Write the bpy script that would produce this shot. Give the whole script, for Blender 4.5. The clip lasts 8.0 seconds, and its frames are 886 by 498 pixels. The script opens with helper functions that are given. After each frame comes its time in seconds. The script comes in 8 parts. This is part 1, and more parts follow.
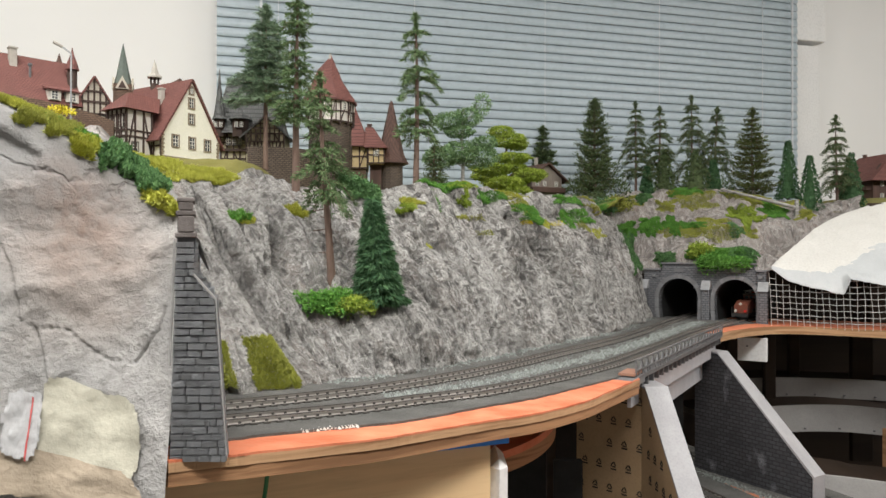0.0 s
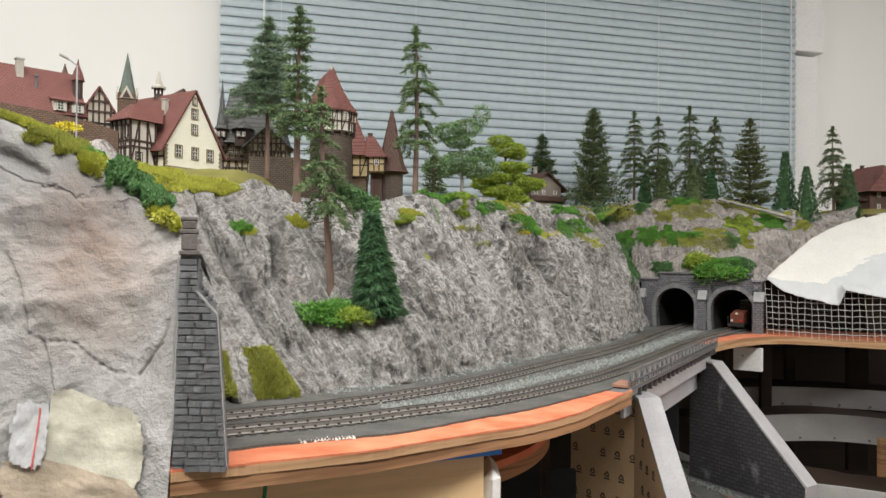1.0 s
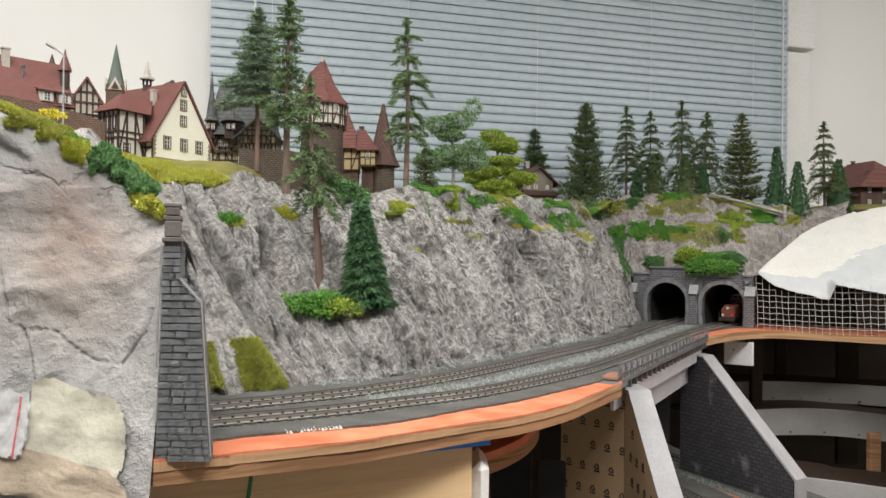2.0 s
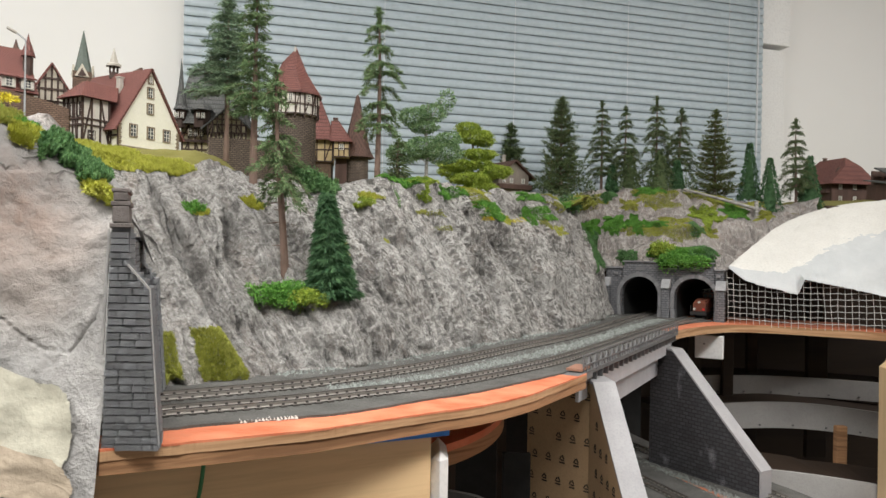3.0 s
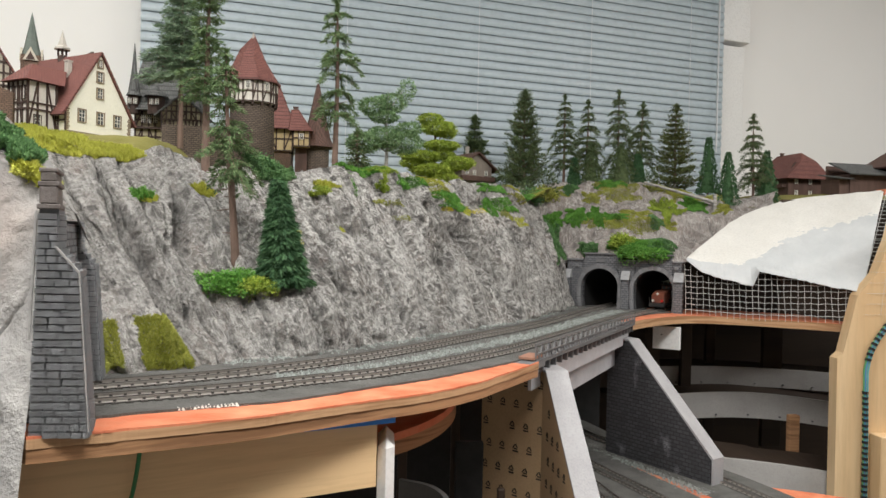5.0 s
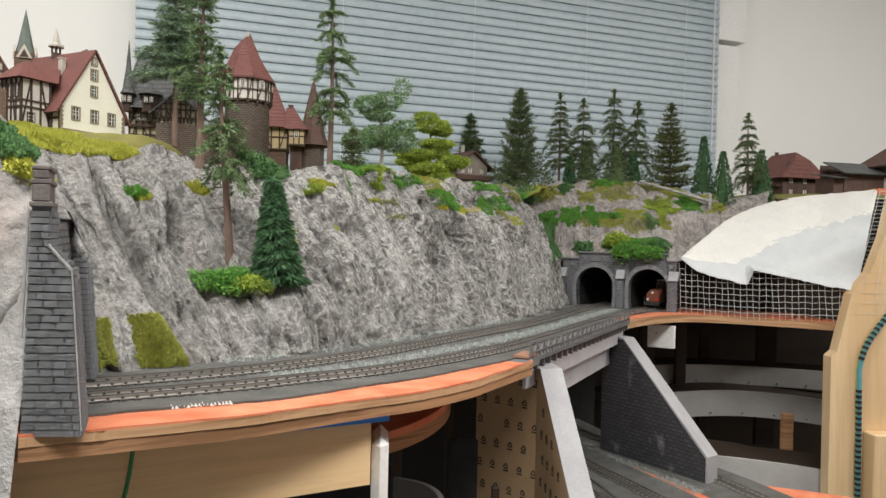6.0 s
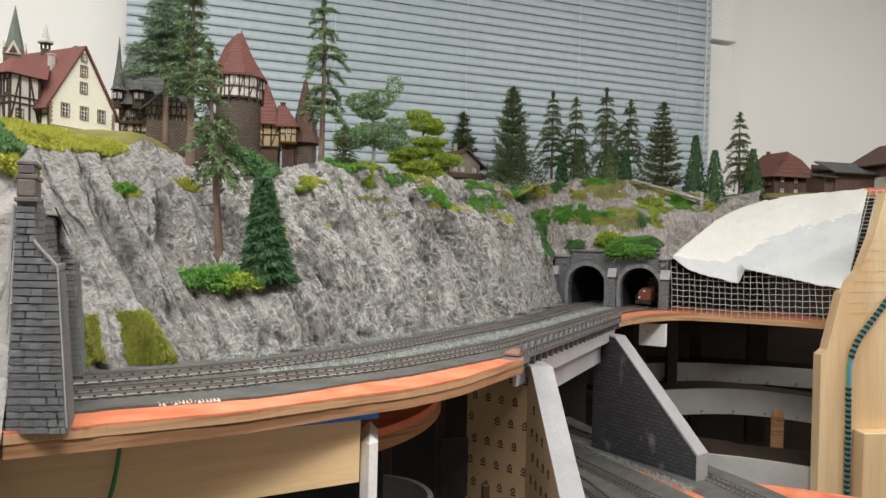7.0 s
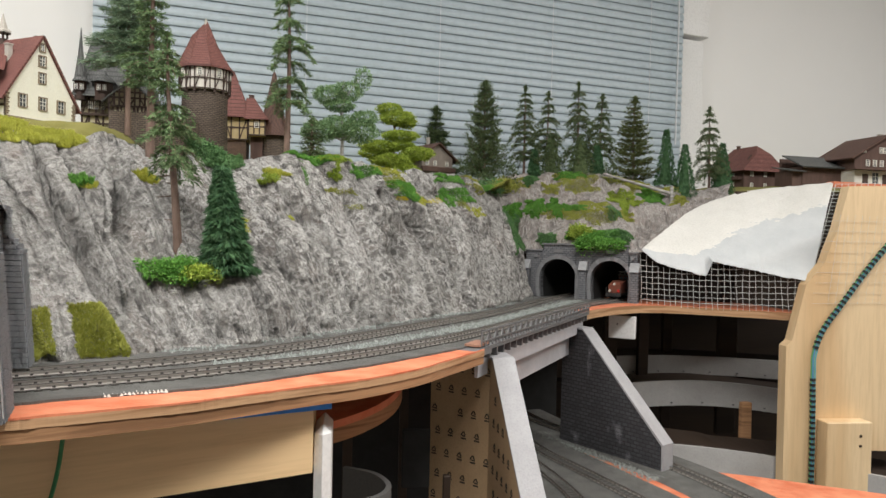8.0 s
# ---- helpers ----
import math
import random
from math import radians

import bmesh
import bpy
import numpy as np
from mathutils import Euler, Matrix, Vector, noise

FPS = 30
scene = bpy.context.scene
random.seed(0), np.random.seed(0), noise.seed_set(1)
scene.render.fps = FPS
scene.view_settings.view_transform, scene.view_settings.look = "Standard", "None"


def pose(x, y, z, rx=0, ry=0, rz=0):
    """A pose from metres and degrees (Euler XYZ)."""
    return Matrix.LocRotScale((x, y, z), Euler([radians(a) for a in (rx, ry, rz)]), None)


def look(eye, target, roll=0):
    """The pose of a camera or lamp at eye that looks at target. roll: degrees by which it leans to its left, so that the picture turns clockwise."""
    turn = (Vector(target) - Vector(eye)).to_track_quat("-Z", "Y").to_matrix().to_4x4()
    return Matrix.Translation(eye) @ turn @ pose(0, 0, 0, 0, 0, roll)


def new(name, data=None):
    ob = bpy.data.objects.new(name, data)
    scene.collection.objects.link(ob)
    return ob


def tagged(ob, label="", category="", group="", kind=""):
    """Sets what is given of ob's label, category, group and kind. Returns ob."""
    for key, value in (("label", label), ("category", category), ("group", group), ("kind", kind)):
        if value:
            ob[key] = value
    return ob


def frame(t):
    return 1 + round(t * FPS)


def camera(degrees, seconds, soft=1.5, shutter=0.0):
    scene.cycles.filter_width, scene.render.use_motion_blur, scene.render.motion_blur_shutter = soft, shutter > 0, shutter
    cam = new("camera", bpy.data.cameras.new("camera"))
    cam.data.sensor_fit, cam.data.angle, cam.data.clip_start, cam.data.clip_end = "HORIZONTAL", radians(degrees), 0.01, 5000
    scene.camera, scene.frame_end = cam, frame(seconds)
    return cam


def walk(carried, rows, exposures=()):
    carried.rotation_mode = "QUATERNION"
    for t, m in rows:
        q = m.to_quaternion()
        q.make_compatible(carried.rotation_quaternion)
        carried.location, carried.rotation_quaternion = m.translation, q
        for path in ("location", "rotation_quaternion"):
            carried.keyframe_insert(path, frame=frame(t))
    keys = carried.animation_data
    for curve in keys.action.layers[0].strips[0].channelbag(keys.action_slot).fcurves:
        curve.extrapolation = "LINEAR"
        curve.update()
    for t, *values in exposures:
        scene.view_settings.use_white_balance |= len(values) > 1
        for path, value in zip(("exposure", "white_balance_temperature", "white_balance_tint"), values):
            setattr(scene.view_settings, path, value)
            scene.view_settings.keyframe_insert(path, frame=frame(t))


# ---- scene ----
cam = camera(64.2, 8.0)
U = 0.118  # one working unit in metres: all plans below are in this unit, heights from a datum 13 units under the first eye
LIFT = 1.30 - 13 * U


def W(x, y, z):
    """A place of the plan in the world's metres."""
    return Vector((x * U, y * U, z * U + LIFT))


PATH = [
    (0, (0.008, -0.01, 12.996), (0.021, 1.99, 13.003), 0.1),
    (0.5, (0.005, -0.068, 13.042), (0.015, 1.932, 13.056), 0.3),
    (1, (0.038, -0.124, 13.066), (0.048, 1.876, 13.084), 0.5),
    (1.5, (0.047, -0.109, 13.045), (0.062, 1.891, 13.06), 0.5),
    (3, (0.201, -0.07, 12.996), (0.281, 1.928, 12.99), 1.0),
    (3.5, (0.276, -0.064, 12.98), (0.388, 1.932, 12.968), 1.1),
    (4, (0.282, -0.056, 12.97), (0.421, 1.939, 12.955), 1.1),
    (4.5, (0.319, -0.048, 12.954), (0.475, 1.946, 12.936), 1.2),
    (6, (0.352, -0.051, 12.948), (0.529, 1.94, 12.924), 1.3),
    (6.5, (0.358, -0.05, 12.942), (0.543, 1.941, 12.918), 1.4),
    (7, (0.377, -0.048, 12.938), (0.572, 1.942, 12.911), 1.4),
    (7.5, (0.429, -0.048, 12.924), (0.646, 1.94, 12.895), 1.5),
    (8, (0.546, -0.06, 12.907), (0.794, 1.924, 12.869), 1.3),
]
walk(cam, [(t, look(W(*eye), W(*target), roll)) for t, eye, target, roll in PATH], [(0, 0.0), (8, 0.0)])
# ---- light: a white room with ceiling lamps, and a dull day behind the closed blind
world = bpy.data.worlds.new("sky")
scene.world = world
world.use_nodes = True
sky = world.node_tree.nodes.new("ShaderNodeTexSky")
sky.sky_type, sky.sun_disc, sky.sun_elevation, sky.sun_rotation = "NISHITA", False, radians(25), radians(120)
back = world.node_tree.nodes["Background"]
back.inputs["Strength"].default_value = 0.06
world.node_tree.links.new(sky.outputs[0], back.inputs["Color"])


def lamp(x, y, z, w, d, power, turn=0, colour=(1.0, 0.98, 0.945)):
    data = bpy.data.lights.new("ceiling_lamp", "AREA")
    data.shape, data.size, data.size_y, data.energy, data.color = "RECTANGLE", w, d, power, colour
    ob = new("ceiling_lamp", data)
    ob.matrix_world = pose(x, y, z, 0, 0, turn)
    return ob


lamp(0.25, -0.30, 2.58, 1.2, 0.30, 38, 16)
lamp(-0.85, 0.20, 2.58, 1.2, 0.30, 28, 16)
lamp(1.90, 0.45, 2.58, 1.2, 0.30, 29, 16)
# ---- materials
def mix(nt, a, b, f, kind="MIX"):
    n = nt.nodes.new("ShaderNodeMix")
    n.data_type, n.blend_type = "RGBA", kind
    for socket, value in ((n.inputs[6], a), (n.inputs[7], b), (n.inputs[0], f)):
        if isinstance(value, bpy.types.NodeSocket):
            nt.links.new(value, socket)
        elif isinstance(value, tuple):
            socket.default_value = (*value[:3], 1)
        else:
            socket.default_value = value
    return n.outputs[2]


def ramp(nt, value, lo, hi):
    n = nt.nodes.new("ShaderNodeMapRange")
    n.inputs[1].default_value, n.inputs[2].default_value = lo, hi
    nt.links.new(value, n.inputs[0])
    return n.outputs[0]


def coords(nt, stretch=(1, 1, 1), turn=(0, 0, 0), per_object=False):
    tc, mp = nt.nodes.new("ShaderNodeTexCoord"), nt.nodes.new("ShaderNodeMapping")
    mp.inputs["Scale"].default_value = stretch
    mp.inputs["Rotation"].default_value = [radians(a) for a in turn]
    nt.links.new(tc.outputs["Object"], mp.inputs[0])
    if per_object:
        info, mul = nt.nodes.new("ShaderNodeObjectInfo"), nt.nodes.new("ShaderNodeVectorMath")
        mul.operation = "MULTIPLY"
        mul.inputs[1].default_value = (3.1, 5.7, 2.3)
        nt.links.new(info.outputs["Random"], mul.inputs[0])
        nt.links.new(mul.outputs[0], mp.inputs["Location"])
    return mp.outputs[0]


def noise_tex(nt, at, scale, detail=4, rough=0.6, distort=0.0):
    n = nt.nodes.new("ShaderNodeTexNoise")
    n.inputs["Scale"].default_value, n.inputs["Detail"].default_value = scale, detail
    n.inputs["Roughness"].default_value, n.inputs["Distortion"].default_value = rough, distort
    nt.links.new(at, n.inputs["Vector"])
    return n.outputs["Fac"]


def bump(nt, height, depth, normal=None):
    n = nt.nodes.new("ShaderNodeBump")
    n.inputs["Strength"].default_value, n.inputs["Distance"].default_value = 1.0, depth
    nt.links.new(height, n.inputs["Height"])
    if normal is not None:
        nt.links.new(normal, n.inputs["Normal"])
    return n.outputs[0]


def start(name, rough=0.8, metal=0.0):
    m = bpy.data.materials.new(name)
    m.use_nodes = True
    nt = m.node_tree
    b = nt.nodes["Principled BSDF"]
    b.inputs["Roughness"].default_value, b.inputs["Metallic"].default_value = rough, metal
    return m, nt, b


def plain(name, c1, c2, scale=60, rough=0.8, metal=0.0, fine=400, relief=0.0003, stretch=(1, 1, 1), spread=0.0, vary=0.0, turn=(0, 0, 0), dirt=0.35):
    """Two tones at a coarse and a fine scale with a little relief. vary: brightness from piece to piece."""
    m, nt, b = start(name, rough, metal)
    at = coords(nt, stretch, turn, True)
    big, small = noise_tex(nt, at, scale), noise_tex(nt, at, fine, 3)
    colour = mix(nt, c1, c2, ramp(nt, big, 0.32, 0.68))
    colour = mix(nt, colour, tuple(0.55 * v for v in c1), mix_factor(nt, small, dirt))
    if vary:
        info = nt.nodes.new("ShaderNodeObjectInfo")
        colour = mix(nt, colour, tuple(v * (1 - vary) for v in c2), info.outputs["Random"])
    if spread:
        geo = nt.nodes.new("ShaderNodeNewGeometry")
        colour = mix(nt, colour, tuple(v * (1 - spread) for v in c1), geo.outputs["Random Per Island"])
    nt.links.new(colour, b.inputs["Base Color"])
    nt.links.new(bump(nt, small, relief), b.inputs["Normal"])
    return m


def mix_factor(nt, value, top):
    n = nt.nodes.new("ShaderNodeMapRange")
    n.inputs[1].default_value, n.inputs[2].default_value, n.inputs[4].default_value = 0.45, 0.8, top
    nt.links.new(value, n.inputs[0])
    return n.outputs[0]


def ridged(nt, at, scale, detail=5, distort=0.0, rough=0.6):
    """Sharp-crested noise, brought to about 0 to 1."""
    n = nt.nodes.new("ShaderNodeTexNoise")
    n.noise_type = "RIDGED_MULTIFRACTAL"
    n.normalize = False
    n.inputs["Scale"].default_value, n.inputs["Detail"].default_value, n.inputs["Roughness"].default_value = scale, detail, rough
    n.inputs["Distortion"].default_value = distort
    n.inputs["Offset"].default_value, n.inputs["Gain"].default_value = 0.9, 1.6
    nt.links.new(at, n.inputs["Vector"])
    return ramp(nt, n.outputs["Fac"], 0.1, 1.9)


def times(nt, a, b):
    n = nt.nodes.new("ShaderNodeMath")
    n.operation = "MULTIPLY"
    for socket, value in ((n.inputs[0], a), (n.inputs[1], b)):
        if isinstance(value, float):
            socket.default_value = value
        else:
            nt.links.new(value, socket)
    return n.outputs[0]


def rock(name, dark, mid, light, stain, streak_turn=(0, 12, 0), white=0.8, scale=1.0):
    """Painted crumpled-foil rock: grey washes, brown stains, crisp dry-brushed ridges that run down the face."""
    m, nt, b = start(name, 0.8)
    at = coords(nt)
    run = coords(nt, (1.0, 1.0, 0.30), streak_turn)
    tone, blot, fleck = noise_tex(nt, at, 10 * scale, 5), noise_tex(nt, at, 26 * scale, 5, 0.65), noise_tex(nt, at, 480, 3, 0.7)
    fold = ridged(nt, run, 46 * scale, 8, 0.12, 0.7)
    crease = ridged(nt, run, 170 * scale, 6, 0.15, 0.7)
    colour = mix(nt, dark, mid, ramp(nt, tone, 0.38, 0.60))
    colour = mix(nt, colour, stain, mix_factor(nt, blot, 0.75))
    colour = mix(nt, colour, tuple(0.5 * v for v in dark), times(nt, ramp(nt, fold, 0.30, 0.05), 0.7))
    colour = mix(nt, colour, light, times(nt, times(nt, ramp(nt, crease, 0.52, 0.80), ramp(nt, noise_tex(nt, at, 35, 4), 0.42, 0.60)), white))
    colour = mix(nt, colour, light, times(nt, times(nt, ramp(nt, fold, 0.60, 0.85), ramp(nt, fleck, 0.40, 0.60)), white))
    colour = mix(nt, colour, tuple(0.45 * v for v in dark), times(nt, ramp(nt, fleck, 0.40, 0.28), 0.6))
    geo = nt.nodes.new("ShaderNodeNewGeometry")                # the dry brush catches the ridges
    colour = mix(nt, colour, light, times(nt, ramp(nt, geo.outputs["Pointiness"], 0.52, 0.60), ramp(nt, fleck, 0.42, 0.60)))
    nt.links.new(colour, b.inputs["Base Color"])
    nt.links.new(bump(nt, fleck, 0.0005, bump(nt, crease, 0.0022, bump(nt, fold, 0.006))), b.inputs["Normal"])
    return m


def wood(name, light, dark, rings=18, grain=160, rough=0.6, axis=(0.06, 1, 1)):
    """Sawn softwood: long grain along the first axis, darker rings."""
    m, nt, b = start(name, rough)
    at = coords(nt, axis, (0, 0, 0), True)
    band, fibre = noise_tex(nt, at, rings, 3, 0.5, 0.6), noise_tex(nt, at, grain, 4, 0.7)
    colour = mix(nt, light, dark, ramp(nt, band, 0.46, 0.60))
    colour = mix(nt, colour, tuple(0.7 * v for v in dark), mix_factor(nt, fibre, 0.5))
    nt.links.new(colour, b.inputs["Base Color"])
    nt.links.new(bump(nt, fibre, 0.0002), b.inputs["Normal"])
    return m


def blocks(name, stone, stone2, joint, w, h, gap=0.0008, deep=0.0012, rough=0.85, turn=(90, 0, 0), smear=0.0):
    """Small courses of stone or tile, far too small to be built one by one. Needs the wall to stand along local x and z."""
    m, nt, b = start(name, rough)
    n = nt.nodes.new("ShaderNodeTexBrick")
    n.inputs["Scale"].default_value = 1.0
    n.inputs["Brick Width"].default_value, n.inputs["Row Height"].default_value, n.inputs["Mortar Size"].default_value = w, h, gap
    n.inputs["Mortar Smooth"].default_value = 0.4
    n.inputs["Color1"].default_value, n.inputs["Color2"].default_value, n.inputs["Mortar"].default_value = (*stone, 1), (*stone2, 1), (*joint, 1)
    n.inputs["Bias"].default_value = -0.2
    nt.links.new(coords(nt, (1, 1, 1), turn), n.inputs["Vector"])
    at = coords(nt)
    grit, tone = noise_tex(nt, at, 700, 3), noise_tex(nt, at, 40, 4)
    colour = mix(nt, n.outputs["Color"], tuple(1.5 * v for v in stone), mix_factor(nt, grit, 0.5))
    colour = mix(nt, colour, tuple(0.5 * v for v in stone), mix_factor(nt, tone, 0.6))
    if smear:                                                  # chalky smears
        colour = mix(nt, colour, (0.42, 0.43, 0.46), times(nt, times(nt, ramp(nt, noise_tex(nt, coords(nt, (1, 1, 0.5)), 30, 3), 0.60, 0.72), ramp(nt, grit, 0.35, 0.65)), smear))
    nt.links.new(colour, b.inputs["Base Color"])
    inv = ramp(nt, n.outputs["Fac"], 1, 0)
    nt.links.new(bump(nt, grit, 0.0004, bump(nt, inv, deep)), b.inputs["Normal"])
    return m


def leafy(name, c1, c2, rough=0.75):
    m, nt, b = start(name, rough)
    geo = nt.nodes.new("ShaderNodeNewGeometry")
    at = coords(nt)
    colour = mix(nt, c1, c2, geo.outputs["Random Per Island"])
    colour = mix(nt, colour, tuple(0.4 * v for v in c1), mix_factor(nt, noise_tex(nt, at, 90, 3), 0.5))
    nt.links.new(colour, b.inputs["Base Color"])
    return m

def away(nt, value, middle, width):
    """1 where the value lies near the middle, 0 beyond the width: thin contour lines of a noise."""
    d = nt.nodes.new("ShaderNodeMath")
    d.operation = "SUBTRACT"
    nt.links.new(value, d.inputs[0])
    d.inputs[1].default_value = middle
    a = nt.nodes.new("ShaderNodeMath")
    a.operation = "ABSOLUTE"
    nt.links.new(d.outputs[0], a.inputs[0])
    return ramp(nt, a.outputs[0], width, width * 0.25)


def along_face(nt, stretch):
    """Places on the cliff: along its foot, up the face; the run of the ribs is bent into them."""
    n, mp = nt.nodes.new("ShaderNodeAttribute"), nt.nodes.new("ShaderNodeMapping")
    n.attribute_name = "flow"
    mp.inputs["Scale"].default_value = stretch
    nt.links.new(n.outputs["Vector"], mp.inputs[0])
    return mp.outputs[0]


def warped(nt, at, scale, amount):
    """Places pushed about by a noise, so that what is drawn on them loses its straight edges."""
    tint, small, add = nt.nodes.new("ShaderNodeTexNoise"), nt.nodes.new("ShaderNodeVectorMath"), nt.nodes.new("ShaderNodeVectorMath")
    tint.inputs["Scale"].default_value, tint.inputs["Detail"].default_value = scale, 4
    nt.links.new(at, tint.inputs["Vector"])
    small.operation, add.operation = "SCALE", "ADD"
    small.inputs["Scale"].default_value = amount
    nt.links.new(tint.outputs["Color"], small.inputs[0])
    nt.links.new(at, add.inputs[0])
    nt.links.new(small.outputs[0], add.inputs[1])
    return add.outputs[0]


def facets(nt, at, scale, feature="F1"):
    n = nt.nodes.new("ShaderNodeTexVoronoi")
    n.feature = feature
    n.inputs["Scale"].default_value = scale
    nt.links.new(at, n.inputs["Vector"])
    return n.outputs["Distance"]


def cliff_rock(name):
    """Crumpled foil under grey and umber washes: shade painted into creases and clefts, pale dry-brushed crests;
    streaks run down the far end.
    """
    m, nt, b = start(name, 0.62)
    b.inputs["Specular IOR Level"].default_value = 0.45
    at = coords(nt)
    flow = along_face(nt, (1, 1, 1))
    split = nt.nodes.new("ShaderNodeSeparateXYZ")
    nt.links.new(flow, split.inputs[0])
    brushed = nt.nodes.new("ShaderNodeMapRange")               # the dry brush was used less on the near end
    brushed.inputs[1].default_value, brushed.inputs[2].default_value, brushed.inputs[3].default_value = 2.0, 5.4, 0.35
    nt.links.new(split.outputs[0], brushed.inputs[0])
    brush = brushed.outputs[0]
    tone, blot = noise_tex(nt, flow, 0.9, 6, 0.62), noise_tex(nt, flow, 2.6, 6, 0.7)
    fleck, speck = noise_tex(nt, at, 420, 4, 0.7), noise_tex(nt, at, 170, 5, 0.72)
    chip = ridged(nt, warped(nt, at, 60, 0.012), 85, 8, 0.4, 0.72)
    scratch = ridged(nt, warped(nt, along_face(nt, (1, 0.30, 1)), 9, 0.06), 24, 6, 0.3, 0.72)
    streak = noise_tex(nt, warped(nt, along_face(nt, (1, 0.14, 1)), 5, 0.05), 15, 7, 0.74)
    colour = mix(nt, (0.24, 0.226, 0.21), (0.41, 0.39, 0.366), ramp(nt, tone, 0.34, 0.66))
    colour = mix(nt, colour, (0.17, 0.162, 0.154), times(nt, ramp(nt, brush, 1.0, 0.35), 0.45))    # a plain grey wash there instead
    colour = mix(nt, colour, (0.25, 0.197, 0.168), times(nt, ramp(nt, blot, 0.50, 0.66), 0.7))
    colour = mix(nt, colour, (0.40, 0.388, 0.37), times(nt, ramp(nt, speck, 0.50, 0.62), 0.7))
    colour = mix(nt, colour, (0.13, 0.122, 0.115), times(nt, ramp(nt, speck, 0.46, 0.36), 0.7))
    colour = mix(nt, colour, (0.10, 0.094, 0.09), times(nt, times(nt, ramp(nt, streak, 0.48, 0.38), 0.9), brush))
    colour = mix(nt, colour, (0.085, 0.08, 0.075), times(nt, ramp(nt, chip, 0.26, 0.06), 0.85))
    colour = mix(nt, colour, (0.68, 0.665, 0.64), times(nt, times(nt, ramp(nt, chip, 0.55, 0.78), ramp(nt, fleck, 0.36, 0.54)), times(nt, brush, 0.95)))
    pale = times(nt, times(nt, ramp(nt, scratch, 0.62, 0.90), ramp(nt, noise_tex(nt, flow, 6, 3), 0.44, 0.58)), brush)
    colour = mix(nt, colour, (0.74, 0.725, 0.70), times(nt, pale, 0.7))
    colour = mix(nt, colour, (0.72, 0.705, 0.68), times(nt, times(nt, ramp(nt, streak, 0.53, 0.62), ramp(nt, fleck, 0.38, 0.56)), times(nt, brush, 0.8)))
    dark = nt.nodes.new("ShaderNodeAttribute")                 # clefts are coloured dark to stand for their shade
    dark.attribute_name = "tone"
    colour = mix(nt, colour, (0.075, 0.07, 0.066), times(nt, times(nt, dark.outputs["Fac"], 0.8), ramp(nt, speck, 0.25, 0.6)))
    geo = nt.nodes.new("ShaderNodeNewGeometry")                # crests catch the brush; dark colour in the creases stands for shade
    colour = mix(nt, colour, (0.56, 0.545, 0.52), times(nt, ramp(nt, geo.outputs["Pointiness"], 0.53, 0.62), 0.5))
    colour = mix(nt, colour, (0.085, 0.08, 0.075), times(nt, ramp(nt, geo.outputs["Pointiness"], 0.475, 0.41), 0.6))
    nt.links.new(colour, b.inputs["Base Color"])
    n = bump(nt, blot, 0.010)
    for scale, depth, stretch in ((2.2, 0.0065, (1, 0.40, 1)), (6, 0.0036, (1, 0.50, 1)), (17, 0.0012, (1, 0.7, 1))):
        n = bump(nt, facets(nt, warped(nt, along_face(nt, stretch), scale * 1.3, 0.35 / scale), scale), depth, n)
    for scale, depth in ((120, 0.0030), (300, 0.0016)):
        n = bump(nt, facets(nt, warped(nt, at, scale, 0.8 / scale), scale), depth, n)
    n = bump(nt, chip, 0.0034, n)
    n = bump(nt, times(nt, streak, brush), 0.0060, n)
    n = bump(nt, times(nt, scratch, brush), 0.0016, n)
    n = bump(nt, speck, 0.0016, n)
    nt.links.new(bump(nt, fleck, 0.0005, n), b.inputs["Normal"])
    return m


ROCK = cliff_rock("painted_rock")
ROCK_PALE = rock("pale_rock", (0.25, 0.225, 0.21), (0.43, 0.395, 0.37), (0.64, 0.61, 0.58), (0.31, 0.24, 0.205), white=0.6, scale=0.8)


